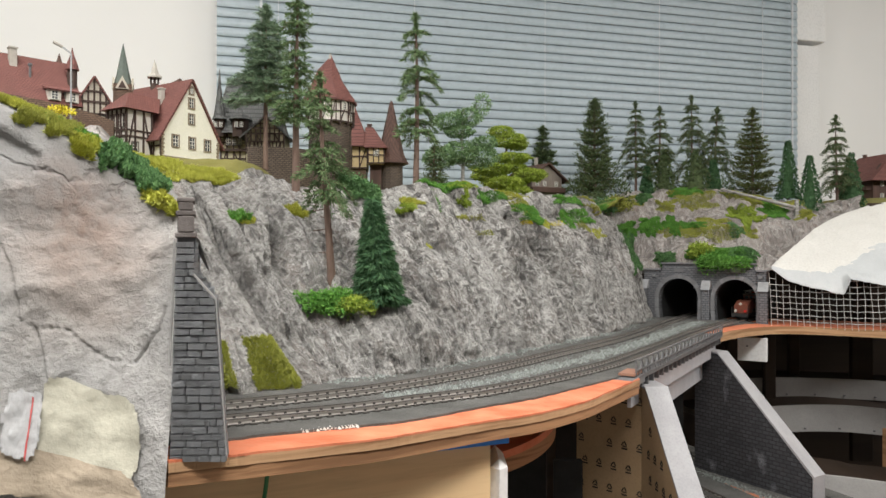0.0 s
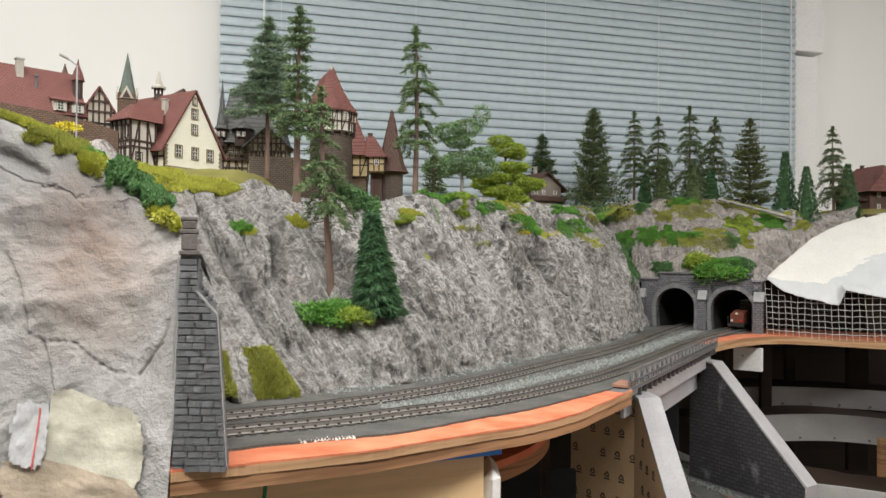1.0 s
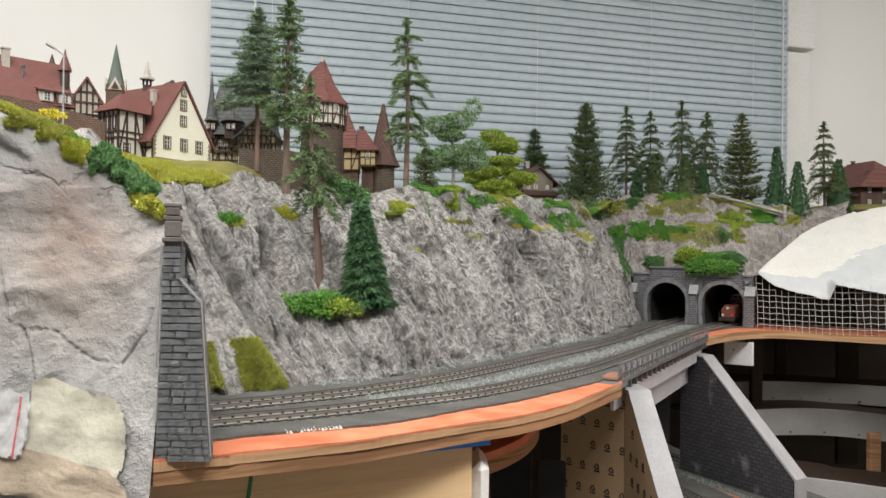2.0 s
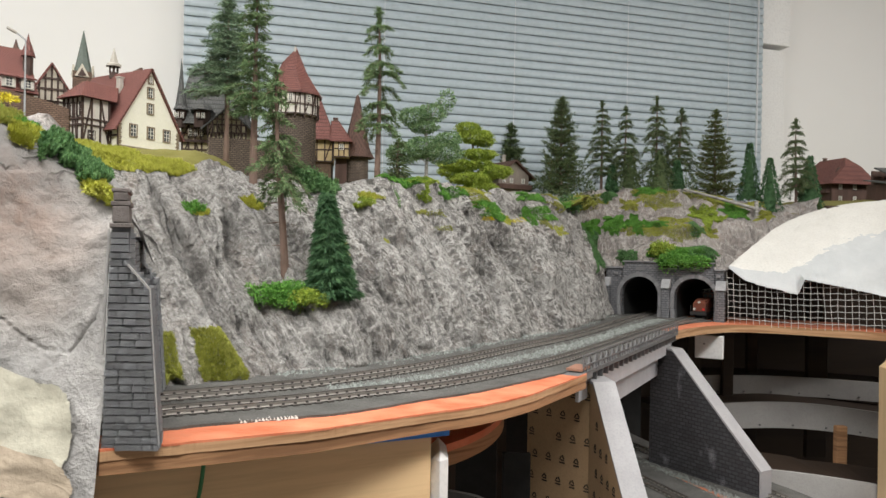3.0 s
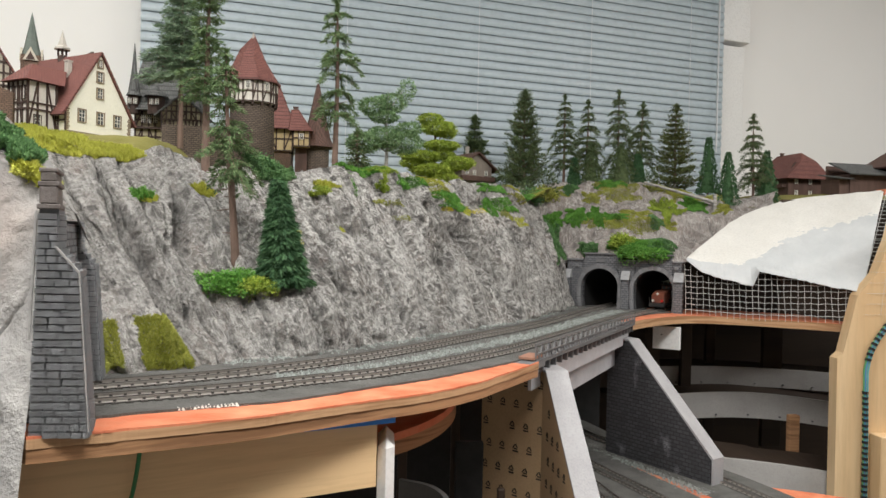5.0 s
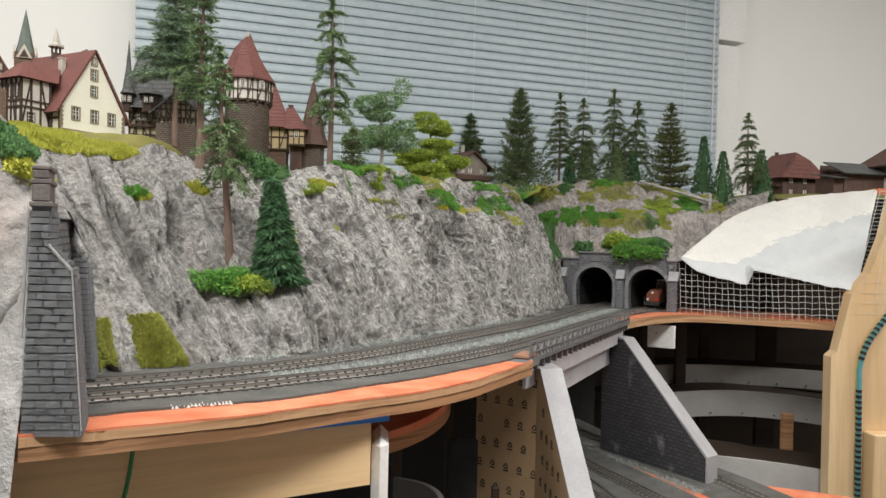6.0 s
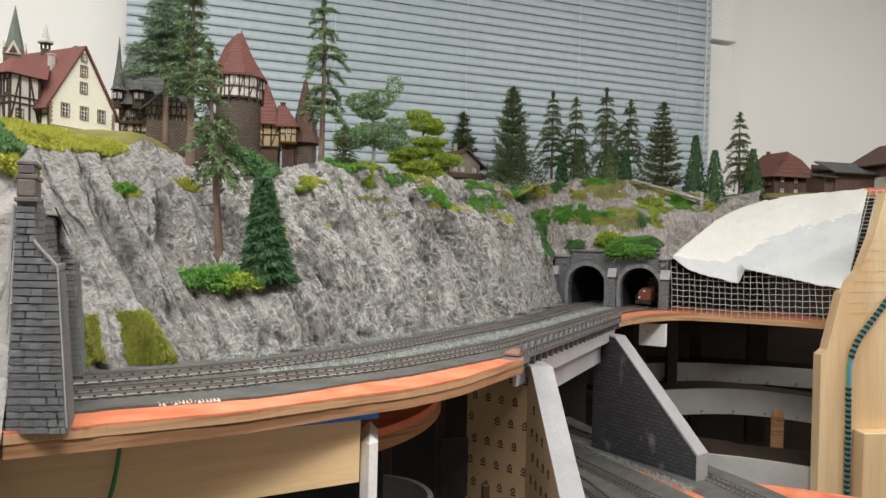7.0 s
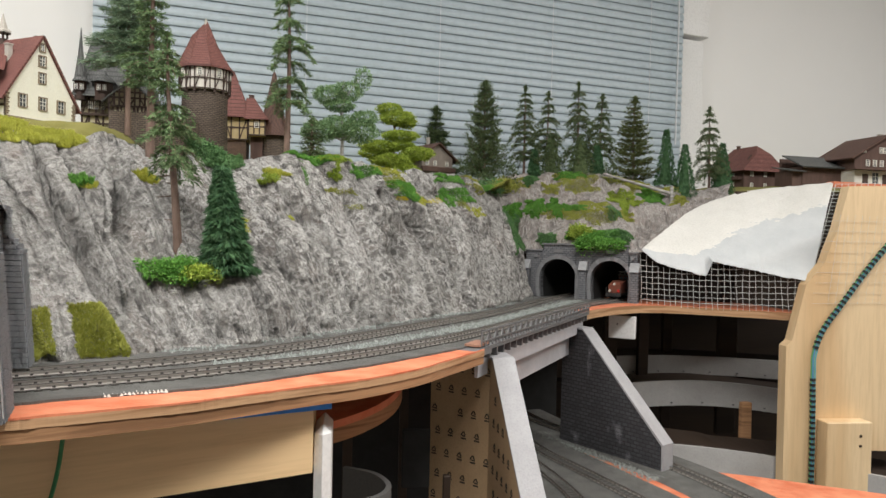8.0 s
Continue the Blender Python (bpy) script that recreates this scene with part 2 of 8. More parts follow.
def near_rock(name):
    """Pale washed plaster with fine cracks, chips and one brown stain."""
    m, nt, b = start(name, 0.85)
    at = coords(nt)
    tone, blot, grit = noise_tex(nt, at, 9, 6, 0.65, 0.4), noise_tex(nt, at, 45, 6, 0.7), noise_tex(nt, at, 330, 4, 0.7)
    colour = mix(nt, (0.252, 0.246, 0.238), (0.352, 0.344, 0.333), ramp(nt, tone, 0.36, 0.62))
    colour = mix(nt, colour, (0.47, 0.458, 0.442), times(nt, ramp(nt, blot, 0.50, 0.64), 0.7))
    colour = mix(nt, colour, (0.20, 0.188, 0.178), times(nt, ramp(nt, blot, 0.45, 0.32), 0.65))
    bent = warped(nt, at, 28, 0.035)
    crack = ramp(nt, facets(nt, bent, 11, "DISTANCE_TO_EDGE"), 0.022, 0.0)
    crack = times(nt, crack, ramp(nt, noise_tex(nt, at, 8, 2), 0.50, 0.58))
    colour = mix(nt, colour, (0.16, 0.145, 0.135), times(nt, crack, 0.8))
    chips = ramp(nt, noise_tex(nt, coords(nt, (1, 1, 2.4)), 60, 3, 0.6), 0.34, 0.28)
    colour = mix(nt, colour, (0.15, 0.14, 0.135), times(nt, chips, 0.7))
    high = nt.nodes.new("ShaderNodeSeparateXYZ")               # the darker grey coat brushed over the upper slope
    nt.links.new(warped(nt, at, 16, 0.05), high.inputs[0])
    colour = mix(nt, colour, (0.24, 0.235, 0.232), times(nt, ramp(nt, high.outputs[2], 13.42 * U, 13.62 * U), 0.75))
    ball = nt.nodes.new("ShaderNodeVectorMath")
    ball.operation = "DISTANCE"
    ball.inputs[1].default_value = (-1.60 * U, 3.62 * U, 13.28 * U)
    nt.links.new(bent, ball.inputs[0])
    spot = times(nt, ramp(nt, ball.outputs["Value"], 0.055, 0.010), ramp(nt, blot, 0.28, 0.56))
    colour = mix(nt, colour, (0.20, 0.135, 0.108), times(nt, spot, 0.9))
    ball2 = nt.nodes.new("ShaderNodeVectorMath")
    ball2.operation = "DISTANCE"
    ball2.inputs[1].default_value = (-1.56 * U, 3.60 * U, 13.02 * U)
    nt.links.new(bent, ball2.inputs[0])
    colour = mix(nt, colour, (0.36, 0.275, 0.225), times(nt, ramp(nt, ball2.outputs["Value"], 0.055, 0.02), 0.28))
    nt.links.new(colour, b.inputs["Base Color"])
    inv = ramp(nt, crack, 1, 0)
    nt.links.new(bump(nt, grit, 0.0006, bump(nt, blot, 0.0045, bump(nt, inv, 0.002))), b.inputs["Normal"])
    return m


ROCK_NEAR = near_rock("near_rock")
EARTH = plain("grass_earth", (0.16, 0.15, 0.03), (0.22, 0.20, 0.06), 30, 0.95, fine=500, relief=0.001)
PLASTER = plain("cream_plaster", (0.71, 0.695, 0.655), (0.76, 0.745, 0.705), 25, 0.55, fine=300, relief=0.0010)
CLOTH = plain("plaster_cloth", (0.52, 0.54, 0.55), (0.60, 0.615, 0.62), 20, 0.8, fine=900, relief=0.0004)
WALL = plain("wall_paint", (0.85, 0.845, 0.83), (0.87, 0.865, 0.85), 3, 0.7, fine=300, relief=0.00002, dirt=0.02)
WHITE = plain("white_paint", (0.80, 0.80, 0.79), (0.84, 0.84, 0.83), 8, 0.45, fine=200, relief=0.0001)
SLAT = plain("blind_lacquer", (0.40, 0.475, 0.52), (0.43, 0.505, 0.55), 4, 0.38, fine=60, relief=0.00005)
CORD = plain("white_cord", (0.60, 0.63, 0.66), (0.68, 0.70, 0.72), 90, 0.7)
ORANGE = plain("orange_paint", (0.56, 0.140, 0.062), (0.76, 0.29, 0.16), 40, 0.7, fine=160, relief=0.0009)
PLY = wood("plywood_edge", (0.40, 0.215, 0.105), (0.22, 0.11, 0.05), 70, 260, 0.75, (0.12, 0.12, 2.6))
PLY_PALE = wood("plywood_layer", (0.54, 0.33, 0.18), (0.34, 0.18, 0.085), 70, 260, 0.75, (0.12, 0.12, 2.6))
PINE = wood("pine_beam", (0.80, 0.57, 0.32), (0.66, 0.42, 0.20), 16, 120, 0.5, (0.07, 0.07, 1.0))
PINE_UP = wood("pine_board", (0.75, 0.57, 0.35), (0.64, 0.44, 0.24), 9, 120, 0.5, (1.0, 1.0, 0.07))
# brown wood with the shade under the layout put into its colour
DARKWOOD = wood("shade_dark_wood", (0.040, 0.023, 0.013), (0.026, 0.014, 0.008), 14, 120, 0.7, (0.1, 0.1, 1.0))
BALLAST = plain("grey_roadbed", (0.085, 0.084, 0.078), (0.142, 0.139, 0.13), 40, 0.9, fine=700, relief=0.0018)
GRAVEL = plain("pale_gravel", (0.30, 0.33, 0.31), (0.46, 0.49, 0.465), 200, 0.8, spread=0.45)
RAIL = plain("rail_side", (0.34, 0.315, 0.285), (0.46, 0.43, 0.40), 14, 0.35, 0.35, fine=300, relief=0.0001)
RAILHEAD = plain("rail_top", (0.085, 0.078, 0.072), (0.13, 0.12, 0.112), 30, 0.45, 0.3, fine=300, relief=0.0001)
SLEEPER = plain("brown_sleeper", (0.050, 0.046, 0.042), (0.075, 0.068, 0.06), 90, 0.75, vary=0.3)
STONE = plain("grey_block", (0.36, 0.372, 0.40), (0.56, 0.575, 0.605), 110, 0.85, fine=500, relief=0.0020, vary=0.2)
JOINT = plain("dark_joint", (0.17, 0.173, 0.188), (0.22, 0.224, 0.24), 90, 0.9)
CAPSTONE = plain("brown_cap", (0.13, 0.112, 0.105), (0.21, 0.185, 0.175), 60, 0.85, relief=0.0006)
PALE_EDGE = plain("pale_edge", (0.34, 0.33, 0.325), (0.46, 0.45, 0.44), 60, 0.8)
TUNNEL = blocks("tunnel_stone", (0.19, 0.193, 0.205), (0.125, 0.128, 0.14), (0.06, 0.06, 0.065), 0.0085, 0.0045, 0.0006)
ARCH = plain("arch_stone", (0.20, 0.20, 0.21), (0.28, 0.28, 0.29), 90, 0.85, relief=0.0006, vary=0.4)
WINGSTONE = blocks("wing_stone", (0.058, 0.058, 0.064), (0.034, 0.034, 0.038), (0.015, 0.015, 0.017), 0.0105, 0.0056, 0.0008, smear=0.7)
GREYCARD = plain("grey_card", (0.31, 0.305, 0.315), (0.37, 0.365, 0.375), 30, 0.7, fine=500, relief=0.0003)
GREYSTEEL = plain("grey_girder", (0.46, 0.46, 0.49), (0.54, 0.54, 0.57), 30, 0.6)
DARKSTEEL = plain("railing_grey", (0.12, 0.12, 0.125), (0.18, 0.18, 0.185), 60, 0.55)
CARTON = plain("brown_cardboard", (0.40, 0.27, 0.15), (0.45, 0.31, 0.18), 20, 0.8, fine=400, relief=0.0002)
INK = plain("black_print", (0.03, 0.025, 0.02), (0.05, 0.04, 0.03), 80, 0.8)
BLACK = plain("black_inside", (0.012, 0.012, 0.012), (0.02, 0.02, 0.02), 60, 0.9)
BLUE = plain("blue_tape", (0.03, 0.22, 0.78), (0.04, 0.27, 0.85), 60, 0.4)
GREEN_WIRE = plain("green_wire", (0.02, 0.18, 0.06), (0.03, 0.22, 0.08), 60, 0.4)
WIRE = plain("galvanised_wire", (0.60, 0.60, 0.58), (0.72, 0.72, 0.70), 200, 0.45, 0.2)
# white board, greyed in colour for the shade under the layout
SHADED_WHITE = plain("shaded_white_board", (0.34, 0.33, 0.32), (0.42, 0.41, 0.40), 12, 0.7)
# ---- building helpers, all in plan units
def link_mesh(name, bm, material, parent=None, label="", smooth=False):
    bmesh.ops.recalc_face_normals(bm, faces=bm.faces)
    me = bpy.data.meshes.new(name)
    bm.to_mesh(me)
    bm.free()
    return link_data(name, me, material, parent, label, smooth, True)


def link_data(name, me, material, parent=None, label="", smooth=False, scale=False):
    if scale:
        me.transform(Matrix.Scale(U, 4))
    for m in material if isinstance(material, (list, tuple)) else (material,):
        me.materials.append(m)
    if smooth:
        me.shade_smooth()
    ob = new(name, me)
    if parent is not None:
        ob.parent = parent
    if label:
        tagged(ob, label)
    return ob


part = link_mesh


def thing(name, x, y, z, turn=0, label="", category="", group="", kind=""):
    """An empty at the base of a thing, turned about z."""
    ob = new(name)
    ob.empty_display_size = 0.02
    ob.matrix_world = Matrix.Translation(W(x, y, z)) @ pose(0, 0, 0, 0, 0, turn)
    return tagged(ob, label, category, group, kind)


def place(ob, x=0.0, y=0.0, z=0.0, turn=0):
    ob.matrix_world = Matrix.Translation(W(x, y, z)) @ pose(0, 0, 0, 0, 0, turn)
    return ob


def box(bm, x0, x1, y0, y1, z0, z1, m=None, bevel=0.0):
    vs = [bm.verts.new((x, y, z)) for x in (x0, x1) for y in (y0, y1) for z in (z0, z1)]
    fs = [bm.faces.new([vs[i] for i in q]) for q in ((0, 1, 3, 2), (4, 6, 7, 5), (0, 4, 5, 1), (2, 3, 7, 6), (0, 2, 6, 4), (1, 5, 7, 3))]
    if bevel:
        made = bmesh.ops.bevel(bm, geom=list({e for f in fs for e in f.edges}), offset=bevel, segments=1, affect="EDGES")
        vs = list({v for v in made["verts"]} | {v for v in vs if v.is_valid})
    if m is not None:
        bmesh.ops.transform(bm, matrix=m, verts=vs)
    return vs


def boxed(x0, x1, y0, y1, z0, z1, bevel=0.0, m=None):
    bm = bmesh.new()
    box(bm, x0, x1, y0, y1, z0, z1, m, bevel)
    return bm


def bar(bm, a, b, w, d=None, up=(0, 0, 1)):
    """A square bar from a to b."""
    a, b, d = Vector(a), Vector(b), d or w
    along = (b - a).normalized()
    side = along.cross(Vector(up))
    if side.length < 1e-4:
        side = along.cross(Vector((1, 0, 0)))
    side.normalize()
    top = side.cross(along)
    vs = []
    for p in (a, b):
        for i, j in ((-1, -1), (1, -1), (1, 1), (-1, 1)):
            vs.append(bm.verts.new(p + side * (w / 2 * i) + top * (d / 2 * j)))
    for q in ((0, 1, 2, 3), (7, 6, 5, 4), (0, 4, 5, 1), (1, 5, 6, 2), (2, 6, 7, 3), (3, 7, 4, 0)):
        bm.faces.new([vs[i] for i in q])
    return vs


def prism(bm, outline, lo, hi, axis="z"):
    """A flat outline drawn out along an axis (the other two in order)."""
    def at(p, h):
        return {"z": (p[0], p[1], h), "y": (p[0], h, p[1]), "x": (h, p[0], p[1])}[axis]
    a, b = [bm.verts.new(at(p, lo)) for p in outline], [bm.verts.new(at(p, hi)) for p in outline]
    bm.faces.new(a)
    bm.faces.new(b[::-1])
    n = len(outline)
    for i in range(n):
        bm.faces.new((a[i], b[i], b[(i + 1) % n], a[(i + 1) % n]))
    return a + b


def tube(bm, rings, sides=10, cap=True):
    """A round body through rings of (x, y, z, radius)."""
    loops = []
    for x, y, z, r in rings:
        loops.append([bm.verts.new((x + r * math.cos(6.2832 * i / sides), y + r * math.sin(6.2832 * i / sides), z)) for i in range(sides)])
    for a, b in zip(loops, loops[1:]):
        for i in range(sides):
            bm.faces.new((a[i], a[(i + 1) % sides], b[(i + 1) % sides], b[i]))
    if cap:
        bm.faces.new(loops[0][::-1])
        bm.faces.new(loops[-1])


def sweep(bm, points, profile, closed=False):
    """A profile (side, up) carried level along points."""
    rows, n = [], len(points)
    for i, p in enumerate(points):
        d = Vector(points[min(i + 1, n - 1)]) - Vector(points[max(i - 1, 0)])
        side = Vector((d.y, -d.x, 0)).normalized()
        rows.append([bm.verts.new(Vector(p) + side * s + Vector((0, 0, u))) for s, u in profile])
    k = len(profile)
    for a, b in zip(rows, rows[1:]):
        for i in range(k if not closed else k):
            j = (i + 1) % k
            bm.faces.new((a[i], a[j], b[j], b[i]))
    bm.faces.new(rows[0])
    bm.faces.new(rows[-1][::-1])


def curve_at(points, ts):
    """A smooth line through a few points, at ts from 0 to 1 (arrays)."""
    p = np.array(points, float)
    p = np.vstack([2 * p[0] - p[1], p, 2 * p[-1] - p[-2]])
    n = len(points) - 1
    f = np.clip(np.asarray(ts, float), 0, 1) * n
    i = np.minimum(f.astype(int), n - 1)
    u = (f - i)[..., None]
    a, b, c, d = p[i], p[i + 1], p[i + 2], p[i + 3]
    return 0.5 * (2 * b + (c - a) * u + (2 * a - 5 * b + 4 * c - d) * u ** 2 + (3 * b - a - 3 * c + d) * u ** 3)


def even(points, step):
    """Points at even steps along a smooth line."""
    q = curve_at(points, np.linspace(0, 1, 800))
    s = np.concatenate([[0], np.cumsum(np.linalg.norm(np.diff(q, axis=0), axis=1))])
    t = np.linspace(0, s[-1], max(2, int(round(s[-1] / step)) + 1))
    return np.stack([np.interp(t, s, q[:, k]) for k in range(q.shape[1])], 1)


def grain(p, seed=0):
    """Smooth value noise from 0 to 1 for an array of places."""
    p = np.asarray(p, float)
    i = np.floor(p).astype(np.int64)
    f = p - i
    f = f * f * (3 - 2 * f)

    def h(dx, dy, dz):
        v = (i[..., 0] + dx) * 374761393 + (i[..., 1] + dy) * 668265263 + (i[..., 2] + dz) * 2147483647 + seed * 974634777
        v = (v ^ (v >> 13)) * 1274126177
        v = v ^ (v >> 16)
        return (v & 65535) / 65535.0
    x, y, z = f[..., 0], f[..., 1], f[..., 2]
    a = (h(0, 0, 0) * (1 - x) + h(1, 0, 0) * x) * (1 - y) + (h(0, 1, 0) * (1 - x) + h(1, 1, 0) * x) * y
    b = (h(0, 0, 1) * (1 - x) + h(1, 0, 1) * x) * (1 - y) + (h(0, 1, 1) * (1 - x) + h(1, 1, 1) * x) * y
    return a * (1 - z) + b * z


def fbm(p, octaves=4, seed=0):
    out, amp = 0, 0.5
    for k in range(octaves):
        out = out + amp * (grain(np.asarray(p) * 2 ** k, seed + k) - 0.5)
        amp *= 0.55
    return out


def crag(p, octaves=3, seed=0):
    """Ridged noise: sharp crests, from about -0.5 to 0.5."""
    out, amp = 0, 0.5
    for k in range(octaves):
        out = out + amp * (1 - 4 * np.abs(grain(np.asarray(p) * 2 ** k, seed + k) - 0.5))
        amp *= 0.5
    return out


def sheet(name, xyz, material, smooth=True, wrap=False, second=None, parent=None, label=""):
    """A grid of places (rows, columns, 3) as one mesh; second: mask of faces with the second material."""
    r, c, _ = xyz.shape
    me = bpy.data.meshes.new(name)
    ids = np.arange(r * c).reshape(r, c)
    quads = np.stack([ids[:-1, :-1], ids[:-1, 1:], ids[1:, 1:], ids[1:, :-1]], -1).reshape(-1, 4)
    me.from_pydata((xyz.reshape(-1, 3) * U).tolist(), [], quads.tolist())
    ob = link_data(name, me, material, parent, label, smooth)
    if second is not None:
        me.polygons.foreach_set("material_index", second.reshape(-1).astype(np.int32))
    return ob


def limbs(bm, a, b, r0, r1, sides=5):
    a, b = Vector(a), Vector(b)
    d = (b - a).normalized()
    u = d.cross(Vector((0.3, 0.2, 1))).normalized()
    w = d.cross(u)
    rings = []
    for p, r in ((a, r0), (b, r1)):
        rings.append([bm.verts.new(p + (u * math.cos(6.2832 * i / sides) + w * math.sin(6.2832 * i / sides)) * r) for i in range(sides)])
    for i in range(sides):
        bm.faces.new((rings[0][i], rings[0][(i + 1) % sides], rings[1][(i + 1) % sides], rings[1][i]))


# ---- the room: window wall with the closed blind, plain walls round it
TURN = 14.93                     # the window wall's turn
ROOM = Matrix.Translation(W(-4.156, 13.254, 0)) @ pose(0, 0, 0, 0, 0, TURN)   # x along the blind, y out of the room, z from the datum
FLOOR = -1.30 / U + 13          # the floor's height in plan units
TOP = FLOOR + 2.65 / U


def room_part(name, bm, material, kind="structure", label="", category="", smooth=False):
    ob = link_mesh(name, bm, material, None, "", smooth)
    ob.matrix_world = ROOM
    return tagged(ob, label, category, "", kind)


W0, W1, SILL, HEAD = 0.10, 13.1, 13.9, 19.0
bm = bmesh.new()
box(bm, -16, W0, 0.45, 2.2, FLOOR, TOP)
box(bm, W1, 24, 0.45, 2.2, FLOOR, TOP)
box(bm, W0, W1, 0.45, 2.2, FLOOR, SILL)
box(bm, W0, W1, 0.45, 2.2, HEAD, TOP)
room_part("wall_north", bm, WALL, label="plain white painted window wall", category="wall")
# walls out of view, in a dull tone that cuts the bounced light
DULLWALL = plain("beige_wall", (0.36, 0.34, 0.31), (0.40, 0.38, 0.35), 3, 0.8, fine=250, relief=0.0002)
room_part("wall_west", boxed(-17.2, -16, -30, 2.2, FLOOR, TOP), DULLWALL, label="unseen wall, dull beige to cut bounced light", category="wall")
room_part("wall_east", boxed(24, 25.2, -30, 2.2, FLOOR, TOP), DULLWALL, label="unseen wall, dull beige to cut bounced light", category="wall")
room_part("wall_south", boxed(-17.2, 25.2, -31.2, -30, FLOOR, TOP), DULLWALL, label="unseen wall, dull beige to cut bounced light", category="wall")
room_part("ceiling", boxed(-17.2, 25.2, -31.2, 2.2, TOP, TOP + 1), WALL, label="plain white ceiling", category="ceiling")
# floor out of view, kept dark so little light bounces under the layout
FLOORING = plain("floor_covering", (0.10, 0.095, 0.09), (0.14, 0.13, 0.12), 12, 0.6)
room_part("floor", boxed(-17.2, 25.2, -31.2, 2.2, FLOOR - 1, FLOOR), FLOORING, label="unseen floor, dark grey to cut bounced light", category="floor")
window = thing("window_1", 0, 0, 0, 0, "white framed window behind a closed blind", "window", kind="structure")
window.matrix_world = ROOM
GLASS, gnt, gb = start("window_glass", 0.02)
gb.inputs["Transmission Weight"].default_value = 1.0
gb.inputs["IOR"].default_value = 1.45
for x0, x1 in ((W0, W0 + 0.55), (6.4, 6.95), (W1 - 0.55, W1)):
    part("window_frame", boxed(x0, x1, 1.0, 1.5, SILL, HEAD, 0.03), WHITE, window)
for z0 in (SILL, HEAD - 0.55):
    part("window_frame", boxed(W0 + 0.55, W1 - 0.55, 1.0, 1.5, z0, z0 + 0.55, 0.03), WHITE, window)
for x0, x1 in ((W0 + 0.55, 6.4), (6.95, W1 - 0.55)):
    pane = part("pane", boxed(x0, x1, 1.22, 1.27, SILL + 0.55, HEAD - 0.55), GLASS, window)
    pane.visible_shadow = False
# the lining to the side of the blind, in two lengths
lining = tagged(room_part("window_lining", boxed(13.10, 13.86, 0.12, 0.447, 9.0, 17.95, 0.02), WHITE), "white painted upright boxing beside the blind", "trim", kind="structure")
lining = tagged(room_part("window_lining", boxed(13.10, 13.98, 0.08, 0.447, 18.05, TOP - 0.01, 0.02), WHITE), "white painted upright boxing beside the blind", "trim", kind="structure")

blind = thing("venetian_blind", 0, 0, 0, 0, "grey-blue aluminium venetian blind, lowered and closed", "blind")
blind.matrix_world = ROOM
PITCH = 0.182
SLAT0 = 13.154                   # height of the lowest slat
slat_bm = bmesh.new()
prof = []
for k in range(6):               # a slat's slightly bowed section, closed
    u = k / 5 - 0.5
    prof.append((0.030 * (1 - 4 * u * u) + 0.036 * u * 2, -u * 0.236))
rows = []
for x in (0.0, 13.06):
    rows.append([slat_bm.verts.new((x, -p[0], p[1])) for p in prof] + [slat_bm.verts.new((x, -p[0] + 0.006, p[1])) for p in reversed(prof)])
for i in range(12):
    j = (i + 1) % 12
    slat_bm.faces.new((rows[0][i], rows[0][j], rows[1][j], rows[1][i]))
slat_bm.faces.new(rows[0])
slat_bm.faces.new(rows[1][::-1])
first = part("slat", slat_bm, SLAT, blind)
first.location = (0, 0, SLAT0 * U)
for k in range(1, 36):
    ob = first.copy()
    scene.collection.objects.link(ob)
    ob.location = (0, 0, (SLAT0 + k * PITCH) * U)
for x in (1.12, 3.78, 6.60, 9.33, 12.03):
    bm = bmesh.new()
    bar(bm, (x, -0.105, 13.2), (x, -0.105, 19.3), 0.010)
    part("ladder_cord", bm, CORD, blind)
bm = bmesh.new()
bar(bm, (12.78, -0.19, 15.25), (12.78, -0.19, 19.3), 0.032)
part("tilt_wand", bm, CORD, blind, "white plastic tilt rod")
bm = bmesh.new()
bar(bm, (0.80, -0.19, 15.0), (0.80, -0.19, 19.3), 0.045)
part("tilt_wand", bm, CORD, blind, "white plastic tilt rod")
# ---- the layout's landscape
def fall(x, y):
    """Height of the railway's roadbed, which drops two in a hundred towards the tunnels."""
    return 12.035 - 0.0114 * (x + 0.55) - 0.0164 * (y - 4.08)


def levelled(points, up=0.0):
    return [(x, y, fall(x, y) + up) for x, y in points]


BASE = [(-3.4, 3.9), (-2.2, 4.25), (-1.3, 4.62), (-0.75, 5.15), (-0.34, 5.6), (0.18, 6.2), (0.68, 6.85), (1.26, 7.8), (2.19, 9.1), (2.95, 10.6), (3.62, 12.05)]
CREST = [(-4.0, 6.6, 13.9), (-3.0, 6.75, 13.86), (-2.2, 6.85, 13.72), (-1.75, 6.95, 13.80), (-1.3, 7.0, 13.62), (-0.75, 7.3, 13.66), (-0.1, 8.0, 13.78), (0.5, 8.7, 13.80), (1.4, 10.0, 13.80), (2.4, 11.3, 13.84), (3.25, 12.5, 13.35)]


